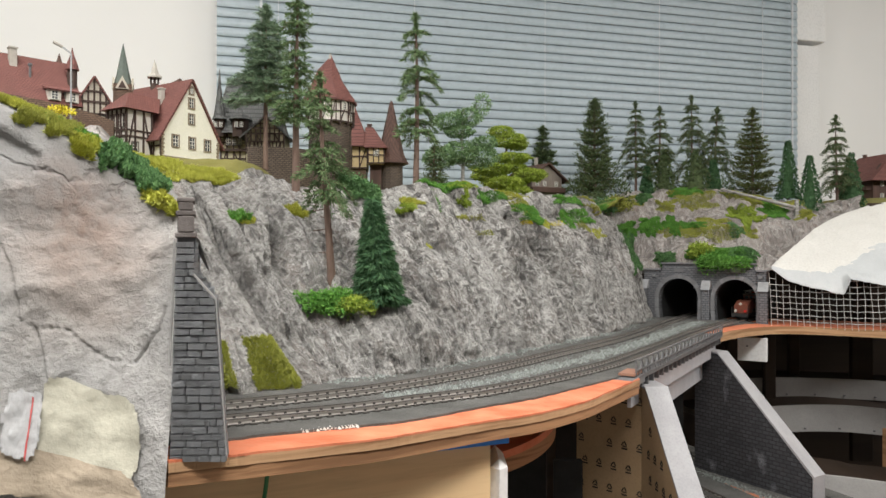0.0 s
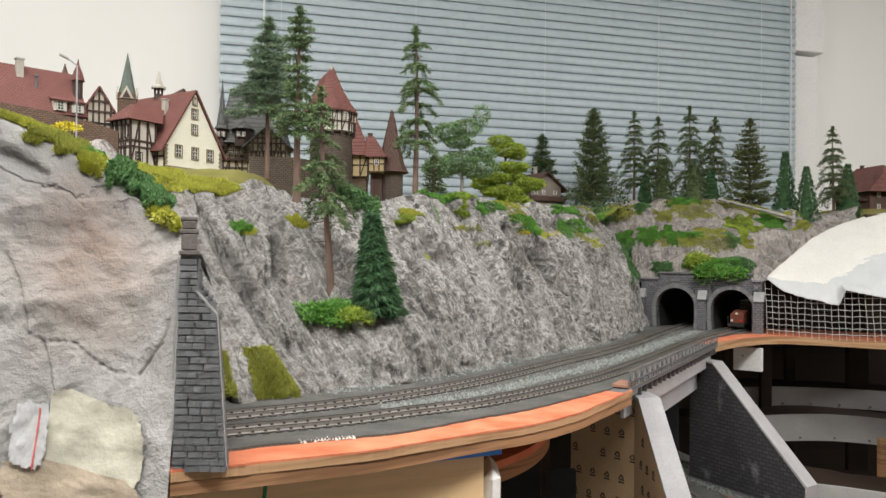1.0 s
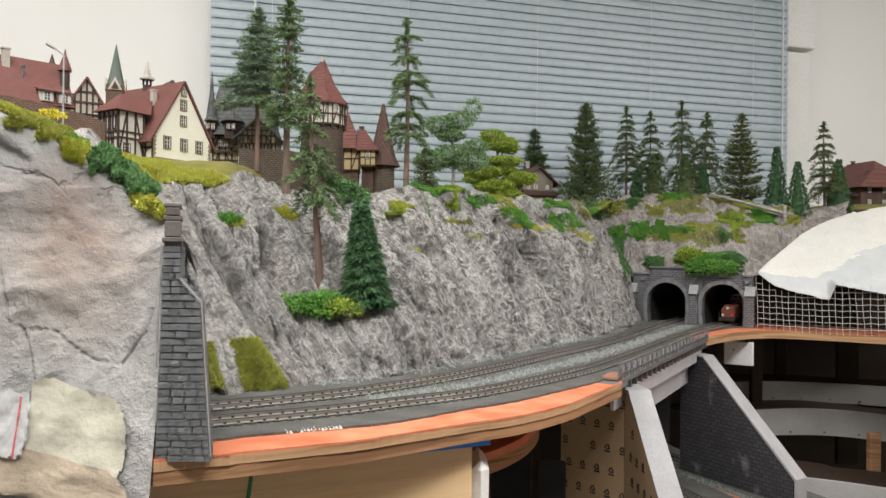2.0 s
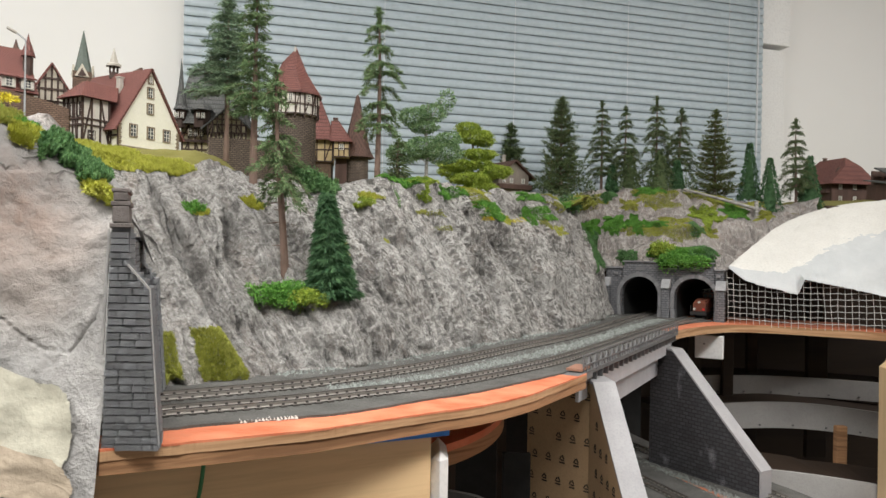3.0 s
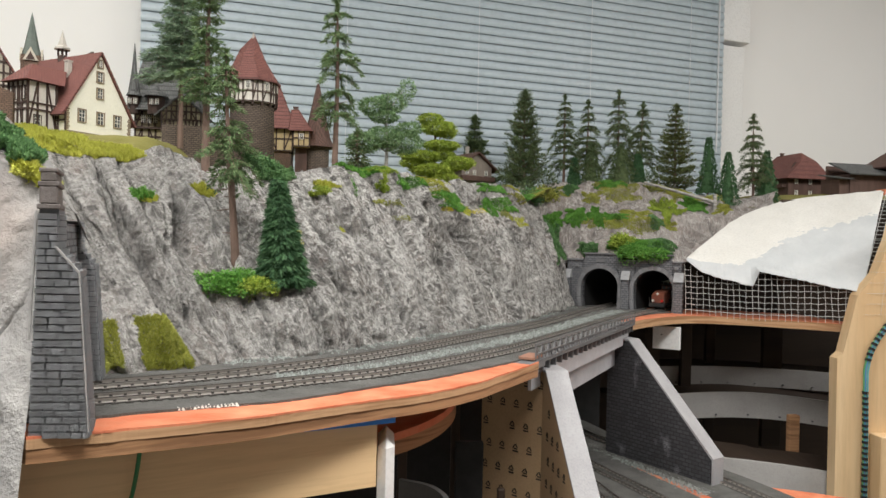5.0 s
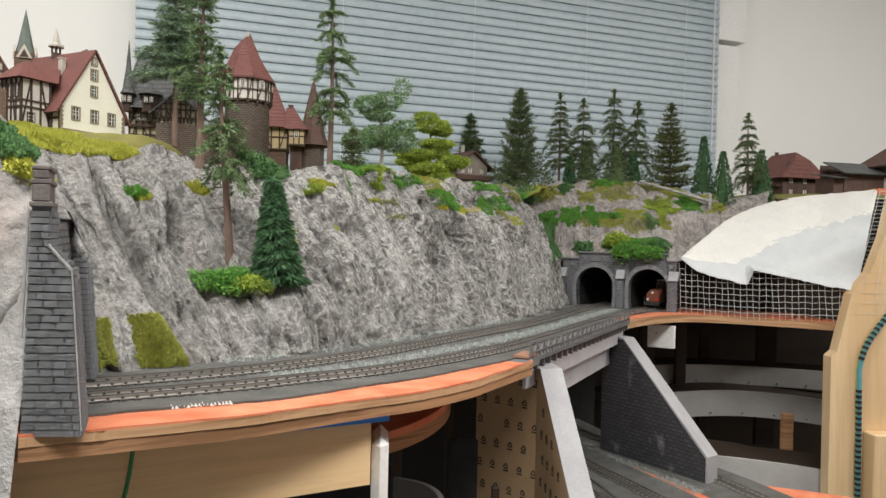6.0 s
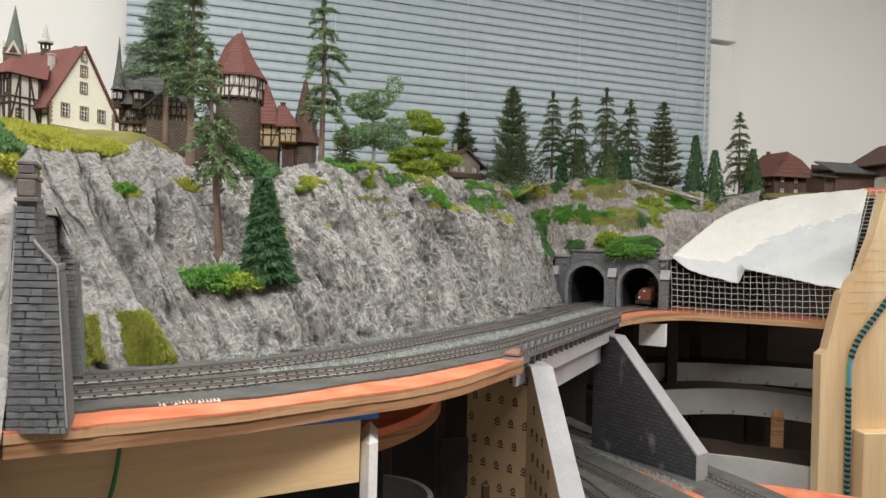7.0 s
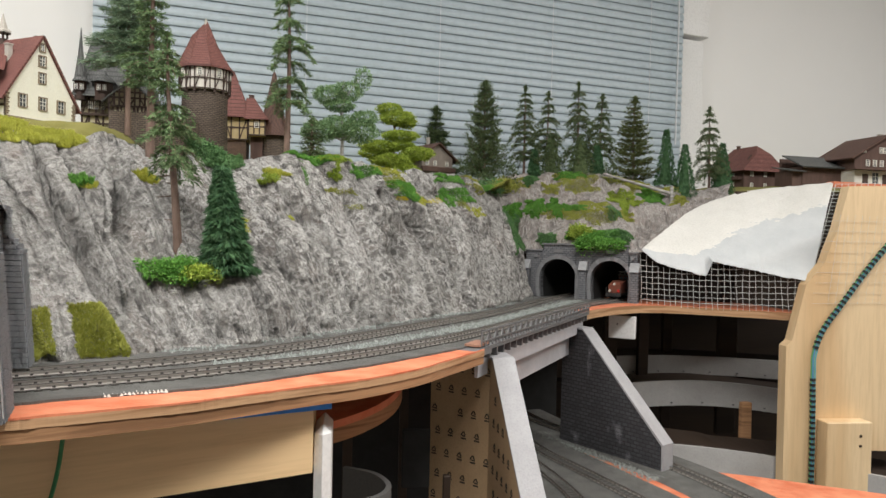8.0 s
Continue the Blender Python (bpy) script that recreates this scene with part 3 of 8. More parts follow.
CRACKS = (((0.183, 0.78), (0.266, 0.05), 0.015, 0.0055, 0.20), ((0.308, 0.86), (0.298, 0.26), -0.010, 0.0085, 0.26), ((0.318, 0.74), (0.346, 0.48), 0.0, 0.004, 0.10),
          ((0.512, 0.64), (0.503, 0.12), 0.002, 0.0038, 0.17), ((0.662, 0.82), (0.645, 0.06), 0.003, 0.0026, 0.17), ((0.719, 0.88), (0.706, 0.22), 0.002, 0.0028, 0.17),
          ((0.752, 0.84), (0.766, 0.18), 0.003, 0.0032, 0.18), ((0.832, 0.76), (0.815, 0.10), -0.003, 0.0028, 0.17), ((0.595, 0.70), (0.588, 0.28), 0.003, 0.0026, 0.07), ((0.885, 0.66), (0.878, 0.10), 0.002, 0.0026, 0.08))


def rib_run(s, z):
    """How far the ribs lean: down to the right at the near end, upright at the tunnel."""
    return s * 10.5 + 0.62 * np.clip((0.62 - s) / 0.40, 0, 1) * (z - 12.6)


def cliff_face(ns, nv, with_shade=False):
    s = np.linspace(0, 1, ns)
    b = curve_at([(x, y, fall(x, y) - 0.06) for x, y in BASE], s)[None]
    c = curve_at(CREST, s)[None]
    v = np.linspace(0, 1, nv)[:, None, None]
    d = np.gradient(b[0], axis=0)
    out = np.stack([d[:, 1], -d[:, 0], 0 * d[:, 0]], 1)
    out /= np.linalg.norm(out, axis=1)[:, None]
    h = 0.75 * v + 0.25 * v ** 3
    p = b * (1 - np.concatenate([h, h, v], 2)) + c * np.concatenate([h, h, v], 2)
    flat = np.stack([np.broadcast_to(s * 10.5, p.shape[:2]), p[..., 2], 0 * p[..., 2]], -1)
    lean = flat.copy()
    lean[..., 0] = rib_run(s[None], p[..., 2])                 # ribs that run down to the right
    rib = crag(lean * (1.5, 0.35, 1), 3, 3)
    lump = fbm(flat * (1.1, 1.3, 1), 4, 9)
    cut = crag(np.stack([lean[..., 0] * 4.5, flat[..., 1] * 1.5, 0 * lump], -1), 3, 21)
    tiny = fbm(np.stack([flat[..., 0] * 7, flat[..., 1] * 6, 0 * lump], -1), 5, 33)
    fade = np.clip(np.minimum(v[..., 0] / 0.06, (1 - v[..., 0]) / 0.10 + 0.45), 0, 1)
    vert = np.stack([lean[..., 0] * 9.0 + 0.5 * lump, flat[..., 1] * 1.0, 0 * lump], -1)
    flute = crag(vert, 3, 71)                                   # fine flutes, upright at the tunnel end
    crumple = crag(np.stack([lean[..., 0] * 15, flat[..., 1] * 4, 0 * lump], -1), 2, 81)
    patchy = np.clip(0.5 + 2.2 * fbm(flat * (1.7, 1.9, 1), 3, 95), 0.1, 1.0)
    line = fbm(np.stack([lean[..., 0] * 1.25 + 0.25 * lump, flat[..., 1] * 0.34, 0 * lump], -1), 4, 121)
    line2 = fbm(np.stack([lean[..., 0] * 3.1 + 0.3 * lump, flat[..., 1] * 0.8, 0 * lump], -1), 4, 131)
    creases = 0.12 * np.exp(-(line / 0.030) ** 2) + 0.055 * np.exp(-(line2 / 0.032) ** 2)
    phase = lean[..., 0] * 2.1 + 1.5 * fbm(np.stack([flat[..., 0] * 0.7, flat[..., 1] * 0.6, 0 * lump], -1), 3, 141)
    tooth = phase - np.floor(phase)                             # ribs: each swells out and breaks off sharply
    ribs = 1.3 * (tooth ** 1.3 - 0.45) * np.clip((1 - tooth) / 0.05, 0, 1) * (0.16 + 0.22 * fbm(flat * (0.9, 0.5, 1), 2, 151))
    far_end = np.clip((s[None] - 0.30) / 0.35, 0.25, 1)         # the near end is smoother
    push = 0.80 * far_end * ribs * fade + (0.11 * rib + 0.24 * lump + 0.030 * cut * patchy * far_end + 0.045 * tiny + 0.034 * flute * (1.1 - patchy) * far_end + 0.008 * crumple * far_end - 1.1 * creases) * fade
    # mask for the shade painted into creases and clefts
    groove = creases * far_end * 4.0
    v0 = v[..., 0]
    for (s0, a), (s1, b), bend, wide, deep in CRACKS:           # long clefts
        f = np.clip((v0 - a) / (b - a), 0, 1)
        mid = s0 + (s1 - s0) * f + bend * np.sin(3.1416 * f) + 0.004 * fbm(np.stack([flat[..., 1] * 5, 0 * lump, 0 * lump], -1), 3, 91)
        inside = np.clip(np.minimum(v0 - min(a, b), max(a, b) - v0) / 0.25, 0, 1) ** 1.5
        off = (s[None] - mid) / wide                            # a long slope down into the cleft, a steep wall out of it
        push = push - 1.35 * deep * np.exp(-np.where(off < 0, off / 2.6, off / 0.9) ** 2) * inside
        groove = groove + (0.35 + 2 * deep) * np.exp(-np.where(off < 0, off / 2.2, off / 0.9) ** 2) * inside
    # the ledge that carries the pine and the spruce, the hollow to its left, the notch above it
    def swell(cx, cz, rx, rz):
        return np.exp(-((flat[..., 0] / 10.5 - cx) / rx) ** 2 - ((p[..., 2] - cz) / rz) ** 2)
    push = push + 0.22 * swell(0.425, 12.36, 0.07, 0.34) - 0.22 * swell(0.31, 12.5, 0.045, 0.4)
    wave = np.stack([p[..., 0] * 3, p[..., 1] * 3, p[..., 2] * 3], -1)
    p = p + out[None] * push[..., None]
    p[..., 2] += 0.10 * fbm(wave, 3, 5) * fade + 0.22 * fbm(wave * 0.9, 4, 6) * np.clip(v[..., 0] * 2 - 1, 0, 1)
    return (p, groove * fade) if with_shade else p


face, cleft_shade = cliff_face(760, 210, True)
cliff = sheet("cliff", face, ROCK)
# the mask that puts shade into the clefts' colour
cliff.data.attributes.new("tone", "FLOAT", "POINT").data.foreach_set("value", np.clip(cleft_shade, 0, 1).astype(np.float32).reshape(-1))
rows, cols = np.meshgrid(np.linspace(0, 1, 210), np.linspace(0, 1, 760), indexing="ij")
height = np.array([c.co.z for c in cliff.data.vertices]).reshape(210, 760) / U
flow = np.stack([rib_run(cols, height), height, 0 * height], -1).astype(np.float32)
cliff.data.attributes.new("flow", "FLOAT_VECTOR", "POINT").data.foreach_set("vector", flow.reshape(-1))
tagged(place(cliff), "grey painted plaster cliff with pale dry-brushed ridges", "cliff", kind="structure")


def plateau(ns, nv):
    s = np.linspace(0, 1, ns)
    front = [(x, y, z - 0.04) for x, y, z in CREST[:-1]] + [(3.3, 13.35, 13.95), (4.6, 13.62, 14.12), (6.9, 12.98, 13.74), (8.7, 11.4, 13.80), (10.5, 10.8, 13.84)]
    rear = [(-9.0, 11.0, 14.3), (-6, 12.0, 14.3), (-4.5, 12.5, 14.25), (-3.4, 12.9, 14.2), (-2.4, 13.1, 14.2), (-1.2, 13.5, 14.15), (0.2, 13.9, 14.1), (1.6, 14.3, 14.05), (3.0, 14.7, 14.1), (4.4, 15.1, 14.2), (5.6, 15.5, 14.2), (7.0, 15.9, 14.05), (8.6, 16.3, 14.02), (10.5, 16.8, 14.05), (14, 17.8, 14.05)]
    a, b = curve_at(front, s)[None], curve_at(rear, s)[None]
    v = np.linspace(0, 1, nv)[:, None, None]
    p = a * (1 - v) + b * v
    near_part = np.clip((4.1 - p[..., 0]) / 1.3, 0, 1)
    rise = a[..., 2] + (b[..., 2] - a[..., 2]) * np.clip(v[..., 0] * 3, 0, 1)
    back = p[..., 1] - a[..., 1]
    p[..., 2] = rise * (1 - near_part) + (a[..., 2] - 0.14 + 0.085 * back) * near_part
    bank = np.clip((-1.75 - p[..., 0]) / 0.4, 0, 1) * np.clip((p[..., 0] + 3.6) / 0.3, 0, 1)
    p[..., 2] = p[..., 2] * (1 - bank) + np.minimum(a[..., 2] - 0.02 + 0.42 * back, 13.97 + 0.03 * back) * bank      # the grass bank before the cream house
    p[..., 2] += (0.10 * fbm(p * (1.6, 1.6, 0), 4, 14) + 0.05 * fbm(p * (6, 6, 0), 3, 15)) * (1 - 0.6 * bank)
    return p


ground = sheet("ground", plateau(260, 70), EARTH)
tagged(place(ground), "olive grass mat on the upper level of the layout", "ground", kind="structure")


def hill(ns, nv):
    low = [(3.0, 12.75, 12.2), (3.6, 12.40, 12.60), (4.3, 11.98, 12.72), (5.3, 11.30, 12.66), (5.75, 11.7, 12.72), (6.6, 12.2, 13.2), (7.5, 12.5, 13.75)]
    top = [(2.5, 13.2, 13.92), (3.6, 13.65, 14.10), (4.3, 13.7, 14.16), (5.2, 13.6, 14.20), (6.1, 13.35, 14.05), (6.9, 13.1, 13.90), (7.7, 12.95, 13.95)]
    s = np.linspace(0, 1, ns)
    a, b = curve_at(low, s)[None], curve_at(top, s)[None]
    v = np.linspace(0, 1, nv)[:, None, None]
    g = v + 0.045 * np.sin(v * 6.2832 * 2.5)                  # two ledges
    p = a * (1 - v) + b * v
    p[..., 2] = (a + (b - a) * np.clip(g, 0, 1))[..., 2]
    rough = 0.30 * fbm(p * (1.8, 1.8, 2.2), 4, 41) + 0.17 * crag(p * (2.2, 2.2, 1.0), 3, 44) + 0.03 * fbm(p * 9, 3, 47)
    p[..., 1] -= rough
    p[..., 2] += 0.5 * rough
    return p


slope = sheet("rock_slope", hill(230, 110), ROCK_PALE)
tagged(place(slope), "pale grey painted rock slope above the tunnels", "rock slope", kind="structure")


def plaster_sheet(ns, nv):
    """Plaster cloth over the netting: a hanging flap, a step up beside it, a cut right edge."""
    s = np.linspace(0, 1, ns)
    rim = np.array([(5.214, 11.015, 12.743), (5.414, 10.928, 12.555), (5.718, 10.746, 12.44), (6.078, 10.528, 12.359), (6.150, 10.480, 12.59), (6.441, 10.322, 12.545), (6.794, 10.125, 12.472), (7.113, 9.894, 12.387), (7.333, 9.728, 12.333)])
    at = (0, 0.10, 0.25, 0.40, 0.425, 0.56, 0.72, 0.88, 1.0)
    low = np.stack([np.interp(s, at, rim[:, k]) for k in range(3)], 1)[None]
    top = curve_at([(5.33, 11.2, 12.788), (5.90, 11.6, 13.115), (6.60, 12.1, 13.473), (7.466, 12.4, 13.791), (8.24, 12.2, 13.94), (8.775, 11.3, 13.986)], s)[None]
    v = np.linspace(0, 1, nv)[:, None, None]
    calm = low.copy()
    calm[..., 2] = np.interp(s, (0, 0.10, 0.25, 0.42, 0.72, 1), (12.743, 12.60, 12.53, 12.50, 12.45, 12.333))[None]
    p = calm * (1 - v) + top * v + (low - calm) * np.clip(1 - v / 0.16, 0, 1)
    p[..., 2] += 0.05 * np.sin(3.1416 * v[..., 0]) * (0.3 + 0.7 * s[None])
    p[..., 2] += 0.05 * fbm(p * (1.5, 1.5, 0), 3, 51) + 0.025 * fbm(p * (7, 7, 0), 4, 52)
    p[..., 1] -= 0.03 * crag(np.stack([p[..., 0] * 1.2 + p[..., 2] * 1.5, p[..., 2] * 4, 0 * p[..., 2]], -1), 2, 57) * (1 - v[..., 0])   # creases in the cloth
    p[..., 2] += 0.035 * fbm(np.stack([s * 26, 0 * s, 0 * s], -1), 3, 58)[None] * (1 - v[..., 0]) ** 6
    edge = np.interp(s, (0, 0.12, 0.40, 0.52, 0.80, 1), (0.30, 0.26, 0.20, 0.36, 0.56, 0.72))[None] + 0.16 * fbm(p * 2.2, 3, 53) + 0.14 * fbm(p * (9, 9, 16), 4, 54)
    return p, (v[..., 0] < edge)[:-1, :-1]


pts, bare = plaster_sheet(320, 170)
white_hill = sheet("plaster_hillside", pts, [PLASTER, CLOTH], second=bare)
tagged(place(white_hill), "unpainted cream plaster over grey-white plaster cloth", "hillside", kind="structure")
mod = white_hill.modifiers.new("thick", "SOLIDIFY")
mod.thickness, mod.offset = 0.0012, -1

# the nearer hill at the left end, bare plaster below
NEAR_CRACKS = ((((0.40, 0.60), (0.455, 0.545), (0.475, 0.49), (0.515, 0.482), (0.56, 0.41)), 0.006, 0.020), (((0.515, 0.482), (0.60, 0.495), (0.73, 0.475), (0.84, 0.485)), 0.006, 0.016), (((0.84, 0.485), (0.93, 0.56), (0.965, 0.63)), 0.008, 0.020), (((0.30, 0.52), (0.42, 0.50)), 0.006, 0.018))


def near_hill(ns, nv):
    s = np.linspace(0, 1, ns)
    low = curve_at([(-3.0, 2.4, 11.2), (-2.4, 2.75, 11.2), (-1.85, 2.98, 11.2), (-1.5, 3.0, 11.2), (-1.165, 2.95, 11.2)], s)[None]
    top = curve_at([(-3.0, 3.3, 13.98), (-2.35, 3.45, 13.79), (-1.95, 3.62, 13.60), (-1.62, 3.75, 13.34), (-1.275, 3.60, 13.18)], s)[None]
    v = np.linspace(0, 1.25, nv)[:, None, None]
    h = np.clip(v, 0, 1)
    p = low * (1 - h ** 1.4) + top * h ** 1.4
    p[..., 2] = (low + (top - low) * h)[..., 2]
    over = np.clip(v - 1, 0, 1)[..., 0]
    p[..., 1] += over * 2.6
    p[..., 0] -= over * 0.35 * s[None] ** 2
    lift = np.interp(s, (0, 0.3, 0.45, 0.62, 0.82, 0.90, 0.95, 1), (0.02, 0.03, 0.06, 0.115, 0.10, 0.04, -0.06, -0.12))[None]
    p[..., 2] += lift * np.clip(over / 0.11, 0, 1) ** 0.8 - 1.6 * np.clip(over - 0.12, 0, 1)
    rough = 0.13 * fbm(p * (2.0, 2.0, 2.0), 4, 61) + 0.035 * crag(p * (2.2, 2.2, 2.6), 3, 64) + 0.035 * fbm(p * 8, 4, 66)
    v0 = v[..., 0]
    for line, wide, deep in NEAR_CRACKS:                        # cracks in the plaster
        for (s0, a), (s1, b) in zip(line, line[1:]):
            ds, dv = (s1 - s0) * 1.9, (b - a) * 3.4
            f = np.clip(((s[None] - s0) * 1.9 * ds + (v0 / 1.25 - a) * 3.4 * dv) / (ds * ds + dv * dv), 0, 1)
            wob = 0.02 * fbm(np.stack([p[..., 0] * 9, p[..., 2] * 9, 0 * rough], -1), 3, 68)
            gap = np.hypot((s[None] - s0) * 1.9 - f * ds + wob, (v0 / 1.25 - a) * 3.4 - f * dv + wob)
            rough = rough - deep * np.exp(-(gap / wide) ** 2)
    ledge = np.exp(-((v0 / 1.25 - 0.745) / 0.012) ** 2) * np.clip((0.50 - s[None]) / 0.06, 0, 1)
    rough = rough - 0.030 * ledge + 0.020 * np.clip((v0 / 1.25 - 0.745) / 0.03, 0, 1) * np.clip((0.50 - s[None]) / 0.10, 0, 1) * np.clip((0.80 - v0 / 1.25) / 0.03, 0, 1)
    fade = np.clip((1.0 - s[None]) / 0.12, 0.15, 1)
    p[..., 1] -= rough * fade
    return p


near = sheet("near_rock_hill", near_hill(240, 280), ROCK_NEAR)
tagged(place(near), "pale grey plaster rock hill with brown stain", "rock hill", kind="structure")


def mound(ns, nv):
    """A low grey rock between the hill's edge and the village."""
    a, v = np.meshgrid(np.linspace(0, 6.2832, ns), np.linspace(0, 1, nv))
    rad = 1 - v
    p = np.stack([-2.58 + 0.52 * rad * np.cos(a) + 0.06 * v, 5.2 + 0.55 * rad * np.sin(a), 13.42 + 0.42 * np.sin(1.5708 * v) ** 0.8], -1)
    p[..., 2] -= 0.34 * np.clip(p[..., 0] + 2.45, 0, 1)
    rough = 0.20 * fbm(p * 2.4, 4, 161) + 0.07 * crag(p * 3.4, 3, 164)
    p[..., 2] += rough
    p[..., 1] -= 0.6 * rough
    return p


tagged(place(sheet("rock_mound", mound(120, 70), ROCK_PALE)), "low grey painted rock before the village", "rock", kind="structure")


def overlay(grid, s0, s1, v0, v1, lift, seed, n=40):
    """A loose sheet of paper or card that lies on a surface, with crumpled folds and a ragged edge."""
    R, C, _ = grid.shape
    u, w = np.meshgrid(np.linspace(-1, 1, n), np.linspace(-1, 1, n))
    u, w = 0.5 + 0.5 * u * np.sqrt(1 - 0.30 * w * w), 0.5 + 0.5 * w * np.sqrt(1 - 0.30 * u * u)
    rag = 0.24 * fbm(np.stack([u * 5 + seed, w * 5, 0 * u], -1), 4, seed)
    col = np.clip((s0 + (s1 - s0) * (u + rag * (w - 0.5))) * (C - 1), 0, C - 2)
    row = np.clip((v0 + (v1 - v0) * (w + 2 * rag * (u - 0.4))) * (R - 1), 0, R - 2)
    p = grid[row.astype(int), col.astype(int)]
    for _ in range(3):                                  # drapes more smoothly than the rock
        q = p.copy()
        q[1:-1, 1:-1] = (p[:-2, 1:-1] + p[2:, 1:-1] + p[1:-1, :-2] + p[1:-1, 2:]) / 4
        p = q
    fold = 0.05 * fbm(np.stack([u * 2.5, w * 2.5, 0 * u + seed], -1), 3, seed) + 0.03 * crag(np.stack([u * 4, w * 3, 0 * u + seed], -1), 2, seed + 3)
    return p + np.stack([0 * u, -lift - 0.22 * np.abs(fold), 0 * u], -1)


CREPE = plain("cream_crepe_paper", (0.45, 0.43, 0.35), (0.56, 0.54, 0.44), 12, 0.8, fine=260, relief=0.0006)
PAPER = plain("white_paper", (0.42, 0.42, 0.425), (0.49, 0.49, 0.495), 30, 0.7)
TAN = plain("tan_card", (0.33, 0.27, 0.20), (0.40, 0.33, 0.25), 40, 0.85, fine=260, relief=0.0006)
RED = plain("red_ink", (0.55, 0.10, 0.10), (0.60, 0.14, 0.13), 60, 0.7)
NEAR_GRID = near_hill(240, 280)
tagged(place(sheet("crepe_sheet", overlay(NEAR_GRID, 0.555, 0.90, 0.285, 0.430, 0.018, 3), CREPE)), "crumpled cream crepe paper glued on the hill", "paper")
tagged(place(sheet("paper_sheet", overlay(NEAR_GRID, 0.485, 0.575, 0.30, 0.395, 0.045, 8), PAPER)), "torn white paper scrap glued on the hill", "paper")
tagged(place(sheet("red_stroke", overlay(NEAR_GRID, 0.545, 0.552, 0.30, 0.39, 0.058, 8, 12), RED)), "thin red pen stroke on the paper", "pen stroke")
tagged(place(sheet("card_strip", overlay(NEAR_GRID, 0.46, 0.93, 0.245, 0.315, 0.022, 12), TAN)), "tan cardboard strip under the paper", "card", kind="structure")
# ---- roadbed, tracks, bridge and tunnels
def ribbon(a, b, top, thick, n=240, rough=0.0):
    """A board between two edge lines, its top set over the roadbed's height; rough: how uneven its first edge is."""
    bm = bmesh.new()
    t = np.linspace(0, 1, n)
    a, b = curve_at(a, t), curve_at(b, t)
    wave = rough * (fbm(np.stack([t * 14, 0 * t, 0 * t], 1), 3, 171) + 0.7 * fbm(np.stack([t * 60, 0 * t, 0 * t], 1), 3, 172))
    a = a + np.stack([0.5 * wave, -wave], 1)
    rows = []
    for p, q in zip(a, b):
        za, zb = fall(*p) + top, fall(*q) + top
        rows.append([bm.verts.new(c) for c in ((*p, za), (*q, zb), (*q, zb - thick), (*p, za - thick))])
    for r, s in zip(rows, rows[1:]):
        for i in range(4):
            bm.faces.new((r[i], r[(i + 1) % 4], s[(i + 1) % 4], s[i]))
    bm.faces.new(rows[0])
    bm.faces.new(rows[-1][::-1])
    return bm


OUTER = [(-1.20, 3.165), (-1.0, 3.258), (-0.80, 3.35), (-0.35, 3.58), (-0.11, 3.75), (0.31, 4.06), (0.64, 4.30), (0.99, 4.68), (1.22, 5.02), (1.62, 5.63)]
INNER = [(-1.5, 3.32), (-1.15, 3.47), (-0.85, 3.62), (-0.42, 3.84), (-0.15, 3.99), (0.29, 4.39), (0.65, 4.70), (1.03, 5.14), (1.30, 5.44), (1.62, 5.85)]
REAR = [(-2.6, 4.3), (-1.9, 4.75), (-1.2, 5.2), (-0.7, 5.6), (-0.35, 5.9), (0.2, 6.5), (0.6, 7.1), (1.0, 7.6), (1.2, 7.9), (1.3, 8.2)]
deck = thing("track_board", -0.5, 4.0, 11.9, 0, "curved plywood track board with an orange painted top", "board", kind="structure")
deck.matrix_world = Matrix.Translation(W(0, 0, 0))
part("plywood", ribbon(OUTER, REAR, -0.012, 0.045, rough=0.012), PLY_PALE, deck, "sawn plywood edge")
part("lower_plywood", ribbon([(x - 0.004, y + 0.006) for x, y in OUTER], REAR, -0.059, 0.064), PLY, deck, "darker lower plywood layer")
part("orange_paint", ribbon(OUTER, REAR, 0.0, 0.012, rough=0.022), ORANGE, deck)
part("roadbed", ribbon(INNER, REAR, 0.014, 0.014, rough=0.03), BALLAST, deck, "dark grey roadbed strip")
OUT2 = [(3.62, 9.22), (3.95, 9.70), (4.35, 10.15), (4.85, 10.58), (5.25, 10.80), (5.8, 10.75), (6.6, 10.35), (7.5, 9.75)]
IN2 = [(3.55, 9.45), (3.85, 9.95), (4.25, 10.45), (4.70, 10.95), (5.10, 11.25), (5.6, 11.3), (6.6, 11.2), (7.5, 10.9)]
REAR2 = [(2.3, 10.0), (2.8, 11.0), (3.3, 11.9), (4.0, 12.4), (4.9, 12.4), (5.6, 12.6), (6.6, 12.2), (7.5, 11.6)]
deck2 = thing("track_board", 0, 0, 0, 0, "curved plywood board with orange edge before the tunnels", "board", kind="structure")
part("plywood", ribbon(OUT2, REAR2, -0.004, 0.118), PLY_PALE, deck2, "sawn plywood edge")
part("orange_paint", ribbon(OUT2, REAR2, 0.0, 0.004), ORANGE, deck2)
part("roadbed", ribbon(IN2[:5], REAR2[:5], 0.014, 0.014), BALLAST, deck2, "dark grey roadbed strip")

NEAR = [(-2.4, 3.25), (-1.8, 3.50), (-1.13, 3.84), (-0.5, 4.19), (-0.16, 4.45), (0.27, 4.76), (0.66, 5.15), (1.08, 5.64), (1.55, 6.26), (2.35, 7.55), (3.2, 9.0), (3.95, 10.15), (4.55, 10.98), (4.92, 11.46), (5.6, 12.3)]
